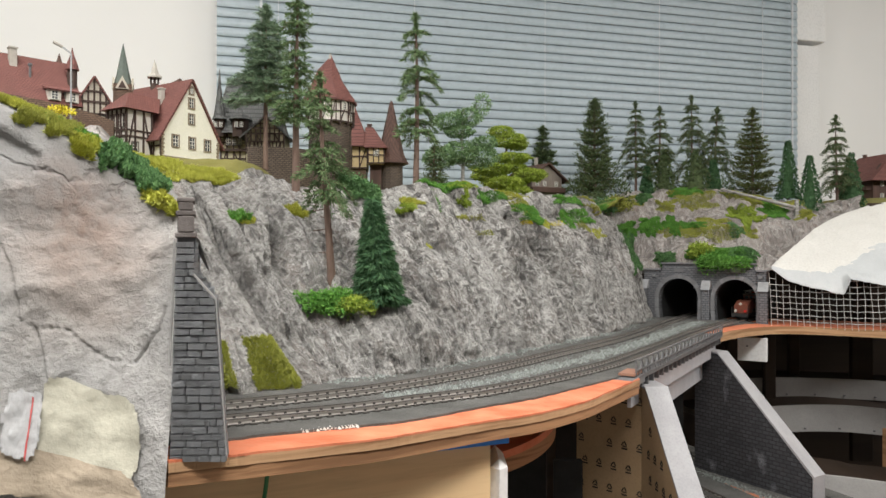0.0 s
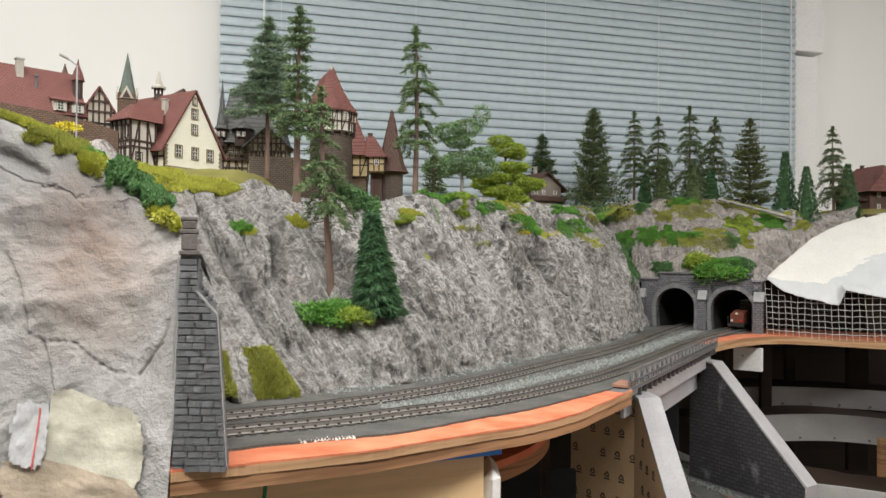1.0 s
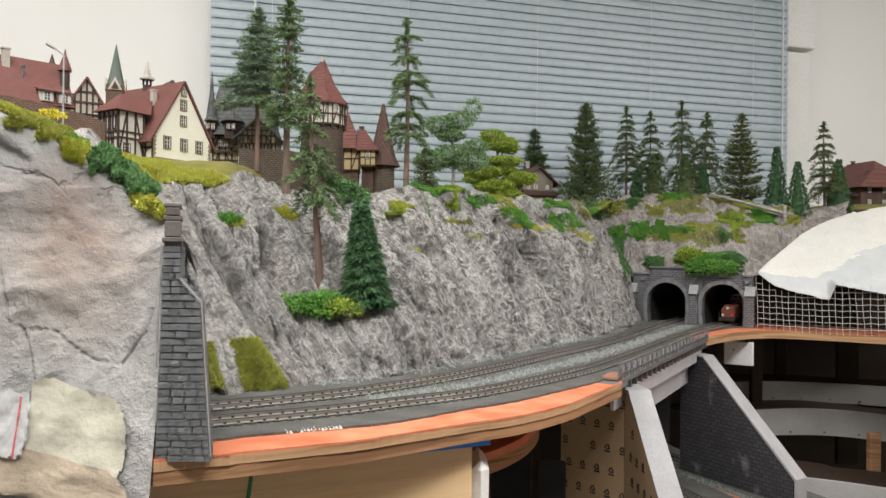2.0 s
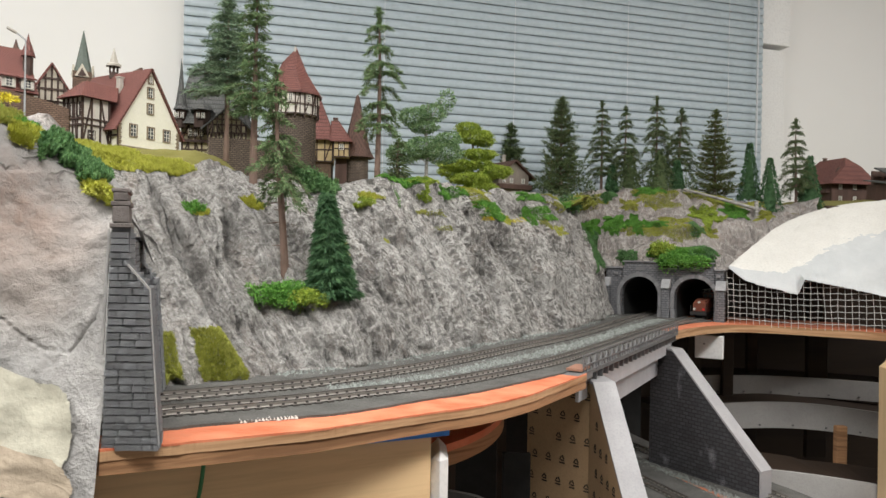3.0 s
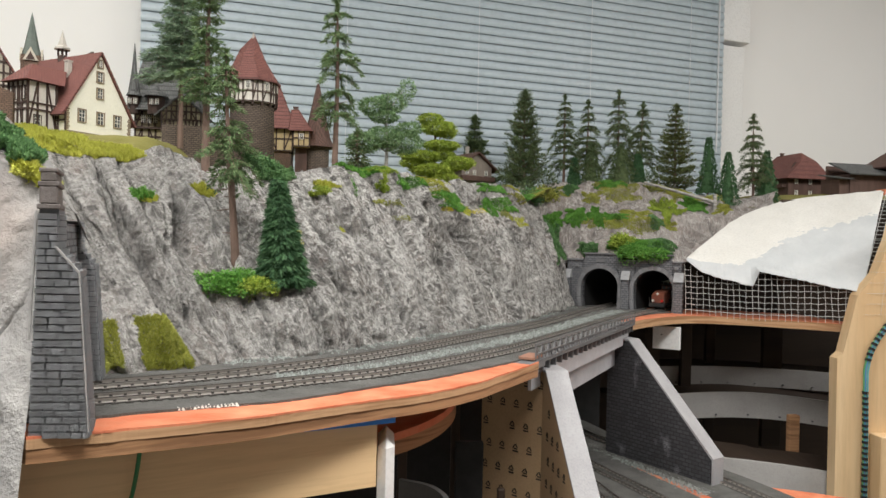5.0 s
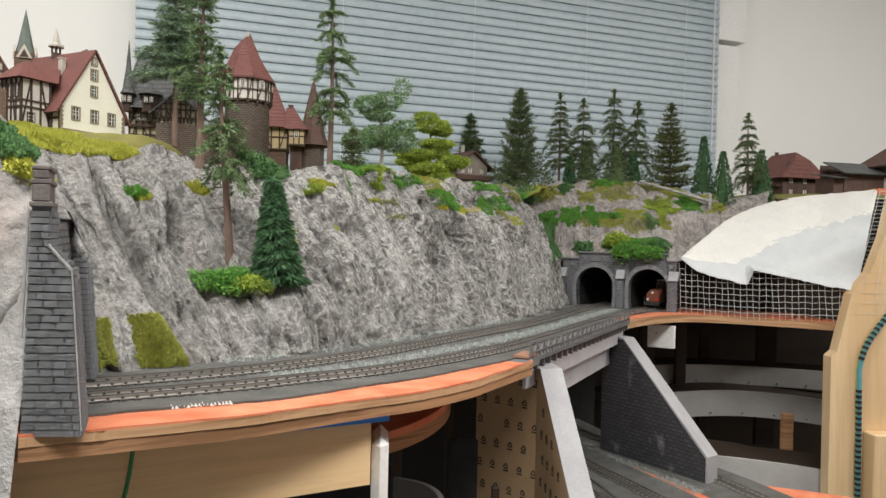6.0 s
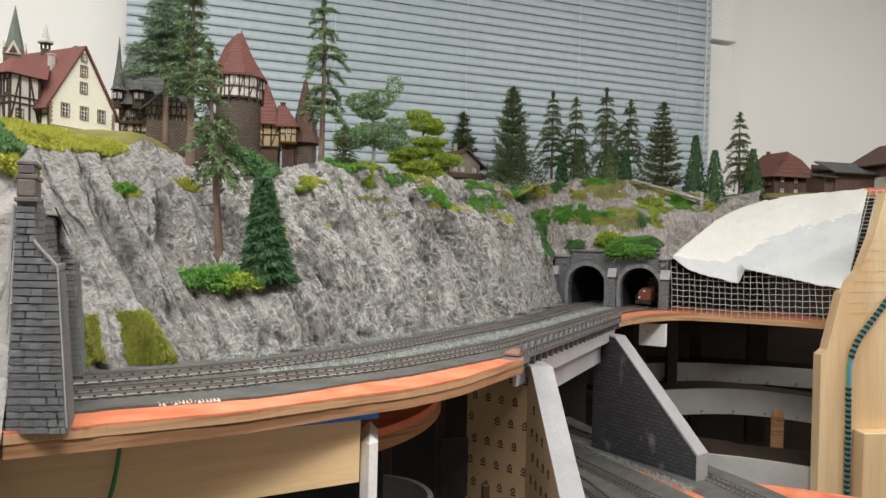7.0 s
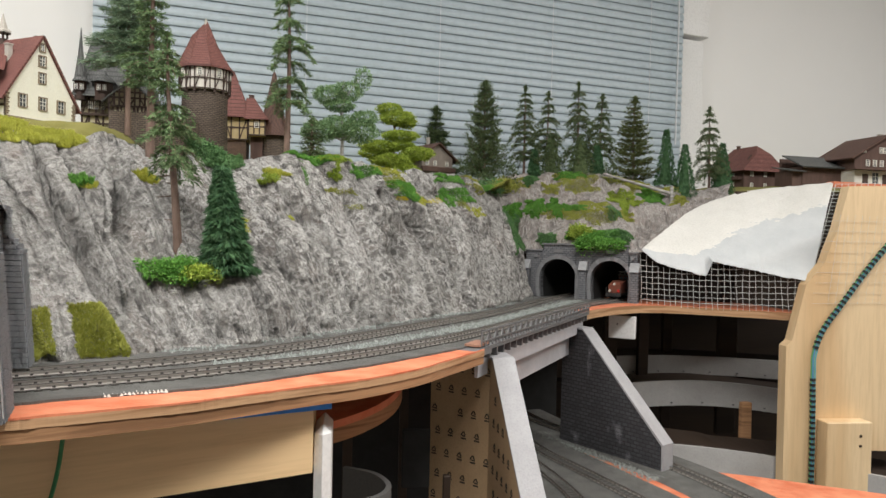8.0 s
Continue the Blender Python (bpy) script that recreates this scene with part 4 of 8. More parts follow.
FAR = [(-2.6, 3.65), (-1.9, 3.93), (-1.29, 4.22), (-0.63, 4.67), (-0.25, 5.02), (0.22, 5.54), (0.67, 6.15), (1.20, 6.95), (2.05, 8.2), (2.8, 9.5), (3.45, 10.72), (4.15, 11.96), (4.7, 12.9)]
GAUGE = 0.14


def sleeper_mesh(name):
    bm = bmesh.new()
    box(bm, -0.018, 0.018, -0.098, 0.098, 0, 0.009)
    for s in (-1, 1):
        box(bm, -0.008, 0.008, s * GAUGE / 2 - 0.010, s * GAUGE / 2 + 0.010, 0.009, 0.024)
    bmesh.ops.recalc_face_normals(bm, faces=bm.faces)
    me = bpy.data.meshes.new(name)
    bm.to_mesh(me)
    bm.free()
    me.transform(Matrix.Scale(U, 4))
    me.materials.append(SLEEPER)
    return me


SLEEPER_MESH = sleeper_mesh("sleeper")
RAIL_PROFILE = [(-0.012, 0), (0.012, 0), (0.012, 0.003), (0.003, 0.006), (0.003, 0.017), (0.006, 0.019), (0.006, 0.025), (-0.006, 0.025), (-0.006, 0.019), (-0.003, 0.017), (-0.003, 0.006), (-0.012, 0.003)]


def track(line, height, label, pitch=0.072):
    """Two rails on sleepers along a line; height(x, y): top of the roadbed."""
    root = thing("railway_track", 0, 0, 0, 0, label, "railway track", kind="structure")
    pts = even(line, 0.06)
    for side in (-GAUGE / 2, GAUGE / 2):
        bm = bmesh.new()
        d = np.gradient(pts, axis=0)
        n = np.stack([d[:, 1], -d[:, 0]], 1)
        n /= np.linalg.norm(n, axis=1)[:, None]
        q = pts + n * side
        sweep(bm, [(x, y, height(x, y) + 0.010) for x, y in q], RAIL_PROFILE)
        rail = part("rail", bm, RAIL, root, "dull nickel rail")
        bm = bmesh.new()
        sweep(bm, [(x, y, height(x, y) + 0.0352) for x, y in q], [(-0.0066, 0), (0.0066, 0), (0.0066, 0.004), (-0.0066, 0.004)])
        part("rail_head", bm, RAILHEAD, rail, "dark rail top")
    q = even(line, pitch)
    d = np.gradient(q, axis=0)
    for (x, y), (dx, dy) in zip(q, d):
        ob = new("sleeper", SLEEPER_MESH)
        ob.parent = root
        ob.matrix_basis = Matrix.Translation((x * U, y * U, height(x, y) * U)) @ pose(0, 0, 0, 0, 0, math.degrees(math.atan2(dy, dx)))
    return root


def bed(x, y):
    return fall(x, y) + 0.012


# bridge deck and girders under the nearer track
BR0, BR1 = Vector((1.53, 5.70)), Vector((3.68, 9.32))
along = (BR1 - BR0).normalized()
right = Vector((along.y, -along.x))
span = (BR1 - BR0).length
bridge = thing("girder_bridge", BR0.x, BR0.y, fall(*BR0), math.degrees(math.atan2(along.y, along.x)), "grey girder bridge with a lattice railing", "bridge")
drop = (fall(*BR1) - fall(*BR0)) / span


def on_bridge(bm):
    for v in bm.verts:
        v.co.z += drop * v.co.x
    return bm


bm = bmesh.new()
box(bm, -0.02, span, 0.02, 1.9, -0.05, 0.012)
part("deck", on_bridge(bm), BALLAST, bridge, "dark grey bridge deck")
part("girder", on_bridge(boxed(0.14, span, 0.0, 0.03, -0.275, -0.03)), GREYSTEEL, bridge, "light grey plate girder")
part("lower_girder", on_bridge(boxed(0.66, span - 0.1, 0.12, 0.16, -0.56, -0.06)), GREYSTEEL, bridge, "light grey lower girder")
for k in range(23):
    x = 0.06 + k * (span - 0.12) / 22
    bm = bmesh.new()
    prism(bm, [(x - 0.012, -0.03), (x + 0.012, -0.03), (x + 0.012, -0.11), (x - 0.012, -0.11)], -0.07, 0.0, "y")
    part("bracket", on_bridge(bm), DARKSTEEL, bridge)
part("footway", on_bridge(boxed(0.0, span, -0.085, 0.02, -0.03, -0.012)), DARKSTEEL, bridge)
for z in (0.0, 0.055, 0.135):
    bm = bmesh.new()
    bar(bm, (0, -0.08, z), (span, -0.08, z), 0.014, 0.012)
    part("railing_bar", on_bridge(bm), DARKSTEEL, bridge)
cells = 46
for k in range(cells + 1):
    x = k * span / cells
    if k % 2 == 0:
        bm = bmesh.new()
        bar(bm, (x, -0.08, -0.02), (x, -0.08, 0.14), 0.012)
        part("railing_post", on_bridge(bm), DARKSTEEL, bridge)
    if k < cells:
        bm = bmesh.new()
        x2 = x + span / cells
        bar(bm, (x, -0.08, 0.0 if k % 2 else 0.135), (x2, -0.08, 0.135 if k % 2 else 0.0), 0.009)
        part("lattice_bar", on_bridge(bm), DARKSTEEL, bridge)
PLANK = plain("brown_plank", (0.30, 0.15, 0.10), (0.36, 0.19, 0.13), 80, 0.8)
part("end_plank", boxed(-0.05, 0.20, -0.08, 0.05, 0.015, 0.035), PLANK, bridge, "red-brown end plank")
bm = bmesh.new()
box(bm, -0.20, 0.20, -0.10, -0.08, -0.06, 0.0)
box(bm, -0.20, 0.20, -0.10, 0.10, -0.008, 0.004)
part("end_bracket", bm, DARKSTEEL, bridge)

near_track = track(NEAR, bed, "dark model railway track curving over the bridge")
far_track = track(FAR, bed, "dark model railway track along the cliff foot")

# the double tunnel at the far end
tunnel = thing("tunnel_portal", 3.584, 12.32, 11.80, -34.1, "grey stone double tunnel portal with two round arches", "tunnel portal")


def arch_line(cx, hw, foot, spring, n=18):
    """A horseshoe opening from its left foot over the crown to its right foot."""
    pts = [(cx - hw * 0.93, foot), (cx - hw, foot + 0.55 * (spring - foot))]
    pts += [(cx - hw * math.cos(math.pi * k / n), spring + hw * math.sin(math.pi * k / n)) for k in range(n + 1)]
    return pts + [(cx + hw, foot + 0.55 * (spring - foot)), (cx + hw * 0.93, foot)]


def portal_wall(bm, x0, x1, top, opening, depth):
    foot = opening[0][1]
    lo, hi = bm.verts.new, None
    def quad(a, b, c, d, y=0.0):
        bm.faces.new([bm.verts.new((p[0], y, p[1])) for p in (a, b, c, d)])
    quad((x0, foot), opening[0], (opening[0][0], top), (x0, top))
    quad(opening[-1], (x1, foot), (x1, top), (opening[-1][0], top))
    for a, b in zip(opening, opening[1:]):
        if abs(a[0] - b[0]) > 1e-6:
            quad(a, b, (b[0], top), (a[0], top))
        bm.faces.new([bm.verts.new(p) for p in ((a[0], 0, a[1]), (b[0], 0, b[1]), (b[0], depth, b[1]), (a[0], depth, a[1]))])
    for a, b in (((x0, top), (x1, top)), ((x0, foot), (x0, top)), ((x1, foot), (x1, top))):
        bm.faces.new([bm.verts.new(p) for p in ((a[0], 0, a[1]), (b[0], 0, b[1]), (b[0], depth, b[1]), (a[0], depth, a[1]))])


for cx, x0, x1, s0, s1 in ((0.615, 0.02, 1.08, 0.34, 0.93), (1.53, 1.08, 1.99, 1.25, 1.82)):
    op = arch_line(cx, 0.325, 0.0, 0.42)
    bm = bmesh.new()
    portal_wall(bm, x0, x1, 0.88, op, 0.16)
    bmesh.ops.remove_doubles(bm, verts=bm.verts, dist=0.0005)
    part("facade", bm, TUNNEL, tunnel)
    part("crown_wall", boxed(s0, s1, 0.0, 0.16, 0.88, 0.99), TUNNEL, tunnel)
    bm = bmesh.new()
    box(bm, s0 - 0.02, s1 + 0.02, -0.03, 0.18, 0.99, 1.015)
    part("coping", bm, ARCH, tunnel, "weathered coping slab")
    for a, b in ((x0 - 0.02, s0 - 0.02), (s1 + 0.02, x1 + 0.02)):
        part("coping", boxed(a, b, -0.03, 0.18, 0.88, 0.905), ARCH, tunnel, "weathered coping slab")
    outer = arch_line(cx, 0.395, 0.0, 0.42)
    for i in range(len(op) - 1):                     # the ring of arch stones
        bm = bmesh.new()
        a, b, c, d = op[i], op[i + 1], outer[i + 1], outer[i]
        prism(bm, [a, b, c, d], -0.035, 0.005, "y")
        for v in bm.verts:
            mid = Vector(((a[0] + c[0]) / 2, v.co.y, (a[1] + c[1]) / 2))
            v.co = mid + (v.co - mid) * 0.965
        part("arch_stone", bm, ARCH, tunnel)
    bm = bmesh.new()
    for a, b in zip(op, op[1:]):
        bm.faces.new([bm.verts.new(p) for p in ((a[0], 0.16, a[1]), (b[0], 0.16, b[1]), (b[0], 2.2, b[1]), (a[0], 2.2, a[1]))])
    bm.faces.new([bm.verts.new((x, 2.2, z)) for x, z in op])
    part("tunnel_lining", bm, BLACK, tunnel, "black tunnel inside")
    part("name_stone", boxed(cx - 0.075, cx + 0.075, -0.012, 0.005, 0.855, 0.915), ARCH, tunnel, "carved stone plate")
CAPGREY = plain("pale_cap", (0.34, 0.345, 0.355), (0.44, 0.445, 0.455), 90, 0.8)
for x0, x1 in ((-0.04, 0.10), (1.015, 1.135), (1.885, 2.02)):
    part("pilaster", boxed(x0, x1, -0.10, 0.01, 0.0, 0.58, 0.006), TUNNEL, tunnel)
    bm = bmesh.new()
    prism(bm, [(-0.13, 0.57), (0.0, 0.57), (0.0, 0.72), (-0.03, 0.72)], x0 - 0.012, x1 + 0.012, "x")
    part("pilaster_cap", bm, CAPGREY, tunnel, "pale grey sloped capstone")
for x in (0.20, 1.90):
    part("corbel", boxed(x - 0.03, x + 0.03, -0.03, 0.005, 0.76, 0.81, 0.006), ARCH, tunnel)

# the near tunnel portal, seen edge-on: two battered buttresses of grey blocks and the arch between
gate = thing("stone_gateway", -1.04, 3.185, 12.055, 0, "grey stone block tunnel portal with battered buttresses", "tunnel portal")
gate.matrix_world = gate.matrix_world @ Matrix.Scale(0.945, 4)
END = [(-0.172, -0.015), (0.103, -0.015), (0.045, 0.76), (-0.06, 0.88), (-0.05, 1.06), (-0.14, 1.06)]


def buttress(m):
    bm = bmesh.new()
    prism(bm, END, 0.03, 0.30, "y")
    bmesh.ops.transform(bm, matrix=m, verts=bm.verts)
    part("core", bm, JOINT, gate)
    variants = []
    for k in range(4):
        bm = bmesh.new()
        box(bm, -0.5, 0.5, -0.5, 0.5, -0.5, 0.5)
        rnd = random.Random(k + 5)
        for v in bm.verts:
            v.co += Vector([rnd.uniform(-0.05, 0.05) for _ in range(3)])
            if v.co.y < 0:
                v.co.x *= 0.93
                v.co.z *= 0.88
        bmesh.ops.recalc_face_normals(bm, faces=bm.faces)
        me = bpy.data.meshes.new("stone_block")
        bm.to_mesh(me)
        bm.free()
        me.materials.append(STONE)
        variants.append(me)
    rnd = random.Random(11)
    z, row = -0.015, 0
    while z < 1.04:
        h = 0.0345 + rnd.uniform(-0.004, 0.004)
        zc = z + h / 2
        lo = -0.17 + 0.03 * zc / 1.06
        hi = 0.10 - 0.055 * zc / 0.76 if zc < 0.76 else (0.045 - 0.105 * (zc - 0.76) / 0.12 if zc < 0.88 else -0.055)
        x = lo
        while x < hi - 0.004:
            w = min(rnd.uniform(0.040, 0.078), hi - x)
            if hi - (x + w) < 0.02:
                w = hi - x
            ob = new("stone_block", rnd.choice(variants))
            ob.parent = gate
            ob.matrix_basis = Matrix.Scale(U, 4) @ m @ Matrix.Translation((x + w / 2, 0.03, zc)) @ Matrix.Diagonal((w - 0.0035, 0.05 + rnd.uniform(0, 0.014), h - 0.0035, 1))
            x += w
        # blocks on the track side
        y = 0.055
        while y < 0.29:
            w = min(rnd.uniform(0.05, 0.09), 0.30 - y)
            ob = new("stone_block", rnd.choice(variants))
            ob.parent = gate
            ob.matrix_basis = Matrix.Scale(U, 4) @ m @ Matrix.Translation((hi - 0.004, y + w / 2, zc)) @ pose(0, 0, 0, 0, 0, 90) @ Matrix.Diagonal((w - 0.004, 0.03, h - 0.003, 1))
            y += w
        z += h


SHEAR = Matrix(((1, -0.34, 0, 0), (0, 1, 0, 0), (0, 0, 1, 0), (0, 0, 0, 1)))   # the portal runs off to the left
buttress(SHEAR)
for nm, x0, x1, z0, z1, mat, lab in (("capstone", -0.150, -0.045, 1.06, 1.085, CAPSTONE, "brown weathered capstone"), ("cap_block", -0.138, -0.058, 1.085, 1.165, CAPSTONE, ""), ("capstone", -0.146, -0.050, 1.165, 1.19, CAPSTONE, "brown weathered capstone"), ("pier_top", -0.134, -0.064, 1.19, 1.23, CAPSTONE, ""), ("top_slab", -0.142, -0.055, 1.23, 1.252, CAPSTONE, "")):
    part(nm, boxed(x0, x1, 0.0, 0.26, z0, z1, 0.005, SHEAR), mat, gate, lab)
bm = bmesh.new()
bar(bm, (-0.175, 0.0, 0.45), (-0.150, 0.0, 1.05), 0.010)
part("pale_edge", bm, PALE_EDGE, gate, "pale bare plaster edge")
bm = bmesh.new()
bar(bm, (-0.06, -0.001, 0.885), (0.048, -0.001, 0.765), 0.009)
bar(bm, (0.047, -0.001, 0.765), (0.10, -0.001, 0.02), 0.005)
part("pale_edge", bm, PALE_EDGE, gate, "pale bare plaster edge")
FARB = Matrix.Translation((-0.36, 1.10, 0.05)) @ Matrix.Scale(0.92, 4) @ SHEAR
buttress(FARB)
# the arch wall between them
bm = bmesh.new()
op = arch_line(0.72, 0.40, 0.02, 0.42)
portal_wall(bm, 0.33, 1.18, 1.0, op, 0.06)
bmesh.ops.remove_doubles(bm, verts=bm.verts, dist=0.0005)
bmesh.ops.transform(bm, matrix=Matrix.Translation((-0.06, 0.0, 0.0)) @ pose(0, 0, 0, 0, 0, 108), verts=bm.verts)
part("arch_wall", bm, TUNNEL, gate)
# ---- bench, abutments and the lower level
bench = thing("bench_beam", 0, 0, 0, 0, "thick pale pine beam under the track board", "beam", kind="structure")
bm = bmesh.new()
prism(bm, [(-2.4, 3.02), (0.32, 4.20), (0.32, 4.55), (-2.4, 3.4)], 11.47, 11.855)
part("beam", bm, PINE, bench)
bm = bmesh.new()
prism(bm, [(-0.30, 3.90), (0.38, 4.17), (0.43, 4.19), (0.38, 4.28), (-0.3, 4.0)], 11.857, 11.902)
tagged(place(link_mesh("plastic_strip", bm, BLUE)), "bright blue plastic strip under the board", "strip")
leg = boxed(0.325, 0.43, 4.22, 4.62, FLOOR, 11.74, 0.05)
tagged(place(link_mesh("bench_post", leg, WHITE)), "white painted upright bench post", "post", kind="structure")
bm = bmesh.new()
tube(bm, [(-0.86 - 0.010 * k + 0.012 * math.sin(k * 0.4), 3.60, 11.88 - 0.05 * k, 0.011) for k in range(14)], 7)
tagged(place(link_mesh("hanging_wire", bm, GREEN_WIRE)), "green insulated wire hanging under the board", "wire")


def wing(name, a, b, thick, foot, faces, label, back_thick=0.0):
    """A wing wall whose coping slopes from a down to b. faces: material of the two long sides."""
    root = thing(name, 0, 0, 0, 0, label, "wing wall")
    a, b = Vector(a), Vector(b)
    d = Vector((b.x - a.x, b.y - a.y, 0)).normalized()
    n = Vector((d.y, -d.x, 0))
    m = Matrix.Translation((a.x, a.y, 0)) @ Matrix(((d.x, -n.x, 0, 0), (d.y, -n.y, 0, 0), (0, 0, 1, 0), (0, 0, 0, 1)))
    run = (Vector((b.x, b.y)) - Vector((a.x, a.y))).length
    for y0, y1, mat, nm in ((0.0, thick * 0.45, faces[0], "inner_face"), (thick * 0.45 + 0.002, thick, faces[1], "outer_face")):
        bm = bmesh.new()
        prism(bm, [(-0.35, foot), (run, foot), (run, b.z - 0.02), (0.0, a.z - 0.02), (-0.35, a.z - 0.02)], y0, y1, "y")
        ob = part(nm, bm, mat, root)
        ob.matrix_basis = Matrix.Translation((m.translation * U)) @ m.to_3x3().to_4x4()
    bm = bmesh.new()
    prism(bm, [(-0.40, a.z - 0.018), (0.0, a.z - 0.018), (run + 0.02, b.z - 0.018), (run + 0.02, foot), (run + 0.04, foot), (run + 0.04, b.z), (0.0, a.z + 0.004), (-0.40, a.z + 0.004)], -0.012, thick + 0.012, "y")
    ob = part("coping", bm, GREYCARD, root, "light grey card coping")
    ob.matrix_basis = Matrix.Translation((m.translation * U)) @ m.to_3x3().to_4x4()
    return root, m


wing("wing_wall", (3.56, 8.95, 11.72), (4.20, 7.90, 10.48), 0.19, 9.8, (WINGSTONE, GREYCARD), "dark stone wing wall with sloped light grey coping")
w2, m2 = wing("wing_wall", (1.755, 5.90, 11.86), (1.86, 4.15, 10.13), 0.17, 9.8, (CARTON, GREYCARD), "card wing wall with printed brown cardboard side")
abut = thing("abutment", 0, 0, 0, 0, "brown printed cardboard bridge abutment", "abutment")
bm = bmesh.new()
prism(bm, [(1.28, 6.47), (1.745, 6.02), (1.80, 6.10), (1.34, 6.53)], 9.8, 11.82)
part("card", bm, CARTON, abut)


def marks(root, m, w, z0, z1, step, keep, seed):
    """Rows of small black printed signs, as plain shapes, on a face along x that looks to -y."""
    bm = bmesh.new()
    rnd = random.Random(seed)
    z, row = z1, 0
    while z > z0:
        x = 0.05 + 0.04 * (row % 2)
        while x < w:
            if keep(x, z) and rnd.random() < 0.93:
                s = 0.060
                corner = [Vector((x + s * 0.52 * math.sin(2.0944 * q), -0.002, z + s * 0.52 * math.cos(2.0944 * q))) for q in range(3)]
                for q in range(3):
                    a, b = corner[q], corner[(q + 1) % 3]
                    bar(bm, a.lerp(b, 0.08), a.lerp(b, 0.78), s * 0.17, 0.004, (0, 1, 0))
                box(bm, x - s * 0.45, x + s * 0.45, -0.004, 0.0, z - s * 0.75, z - s * 0.55)
            x += 0.145
        z -= step
        row += 1
    ob = part("print", bm, INK, root, "small black printed signs")
    ob.matrix_basis = Matrix.Translation(m.translation * U) @ m.to_3x3().to_4x4()


d = Vector((1.745 - 1.28, 6.02 - 6.47, 0))
marks(abut, Matrix.Translation((1.28, 6.47, 0)) @ pose(0, 0, 0, 0, 0, math.degrees(math.atan2(d.y, d.x))), d.length, 10.3, 11.72, 0.20, lambda x, z: True, 3)
d = Vector((1.86 - 1.755, 4.15 - 5.90, 0))
marks(w2, Matrix.Translation((1.754, 5.90, 0)) @ pose(0, 0, 0, 0, 0, math.degrees(math.atan2(d.y, d.x))), d.length, 10.0, 11.72, 0.20, lambda x, z: z < 11.68 - x * 0.99, 4)
# added black sheet that stands for the shade deep in the underpass
part("inner_wall", boxed(1.3, 3.8, 10.9, 11.0, 9.8, 11.75), BLACK, abut, "black sheet for the dark depth of the underpass")

# the lower level with its own tracks
LOW = 10.14
lower = thing("lower_board", 0, 0, 0, 0, "lower track board painted orange with grey roadbed", "board", kind="structure")
bm = bmesh.new()
prism(bm, [(2.0, 3.0), (6.6, 4.6), (6.6, 7.0), (5.3, 7.72), (4.42, 8.12), (3.6, 9.4), (3.6, 11), (2.0, 11)], 10.02, LOW)
part("orange_top", bm, ORANGE, lower)


def strip(points, half, top):
    bm = bmesh.new()
    sweep(bm, [(x, y, LOW) for x, y in even(points, 0.12)], [(-half, 0.0), (half, 0.0), (half * 0.86, top), (-half * 0.86, top)])
    return bm


LOW1 = [(3.15, 10.8), (3.42, 9.9), (4.05, 8.75), (4.42, 7.95), (4.72, 6.9), (4.95, 5.6), (5.05, 4.4)]
LOW2 = [(2.72, 10.0), (2.98, 8.75), (3.32, 7.75), (3.62, 6.85), (3.95, 5.7), (4.2, 4.4)]
LOW3 = [(2.55, 9.6), (2.72, 8.5), (2.86, 7.7), (2.92, 7.0), (2.88, 6.2), (2.7, 5.3)]
for line, half, top in ((LOW1, 0.46, 0.030), (LOW2, 0.53, 0.024), (LOW3, 0.40, 0.018)):
    part("roadbed", strip(line, half, top), BALLAST, lower, "grey gravel roadbed")
for line, top in ((LOW1, 0.030), (LOW2, 0.024), (LOW3, 0.018)):
    track(line, lambda x, y, t=top: LOW + t - 0.004, "dark model railway track on the lower level")
rng = np.random.default_rng(77)


def pebbles(name, line, half, height, count, material, label, size=0.012, seed=0):
    """Loose stones strewn along a line."""
    rng = np.random.default_rng(seed)
    q = even(line, 0.02)
    k = rng.integers(0, len(q) - 1, count)
    d = np.gradient(q, axis=0)[k]
    n = np.stack([-d[:, 1], d[:, 0]], 1) / np.linalg.norm(d, axis=1)[:, None]
    c = q[k] + n * (rng.normal(size=count) * half)[:, None]
    z = np.array([height(x, y) for x, y in c])
    tet = np.array([(1, 0, -0.6), (-0.6, 0.9, -0.6), (-0.6, -0.9, -0.6), (0, 0, 1.0)])
    v = np.concatenate([c, z[:, None]], 1)[:, None] + tet[None] * (size * rng.uniform(0.5, 1.3, (count, 1, 1))) * rng.uniform(0.6, 1.3, (count, 4, 3))
    f = np.array([(0, 1, 2), (0, 3, 1), (1, 3, 2), (2, 3, 0)])[None] + 4 * np.arange(count)[:, None, None]
    me = bpy.data.meshes.new(name)
    me.from_pydata((v.reshape(-1, 3) * U).tolist(), [], f.reshape(-1, 3).tolist())
    ob = link_data(name, me, material)
    return tagged(place(ob), label, "gravel", kind="stuff")


MID = [((a[0] + b[0]) / 2, (a[1] + b[1]) / 2) for a, b in zip([(-0.2, 4.43), (0.27, 4.78), (0.66, 5.16), (1.08, 5.66), (1.6, 6.33), (2.35, 7.55), (3.2, 9.0), (3.95, 10.15), (4.45, 10.9)], [(-0.45, 4.83), (0.0, 5.28), (0.45, 5.8), (0.9, 6.5), (1.35, 7.17), (2.05, 8.2), (2.85, 9.6), (3.5, 10.8), (3.95, 11.6)])]
pebbles("gravel", MID, 0.045, lambda x, y: fall(x, y) + 0.018, 2600, GRAVEL, "pale grey gravel between the tracks", 0.013, 5)
pebbles("gravel", MID, 0.16, lambda x, y: fall(x, y) + 0.016, 1500, GRAVEL, "loose grey gravel beside the rails", 0.008, 6)
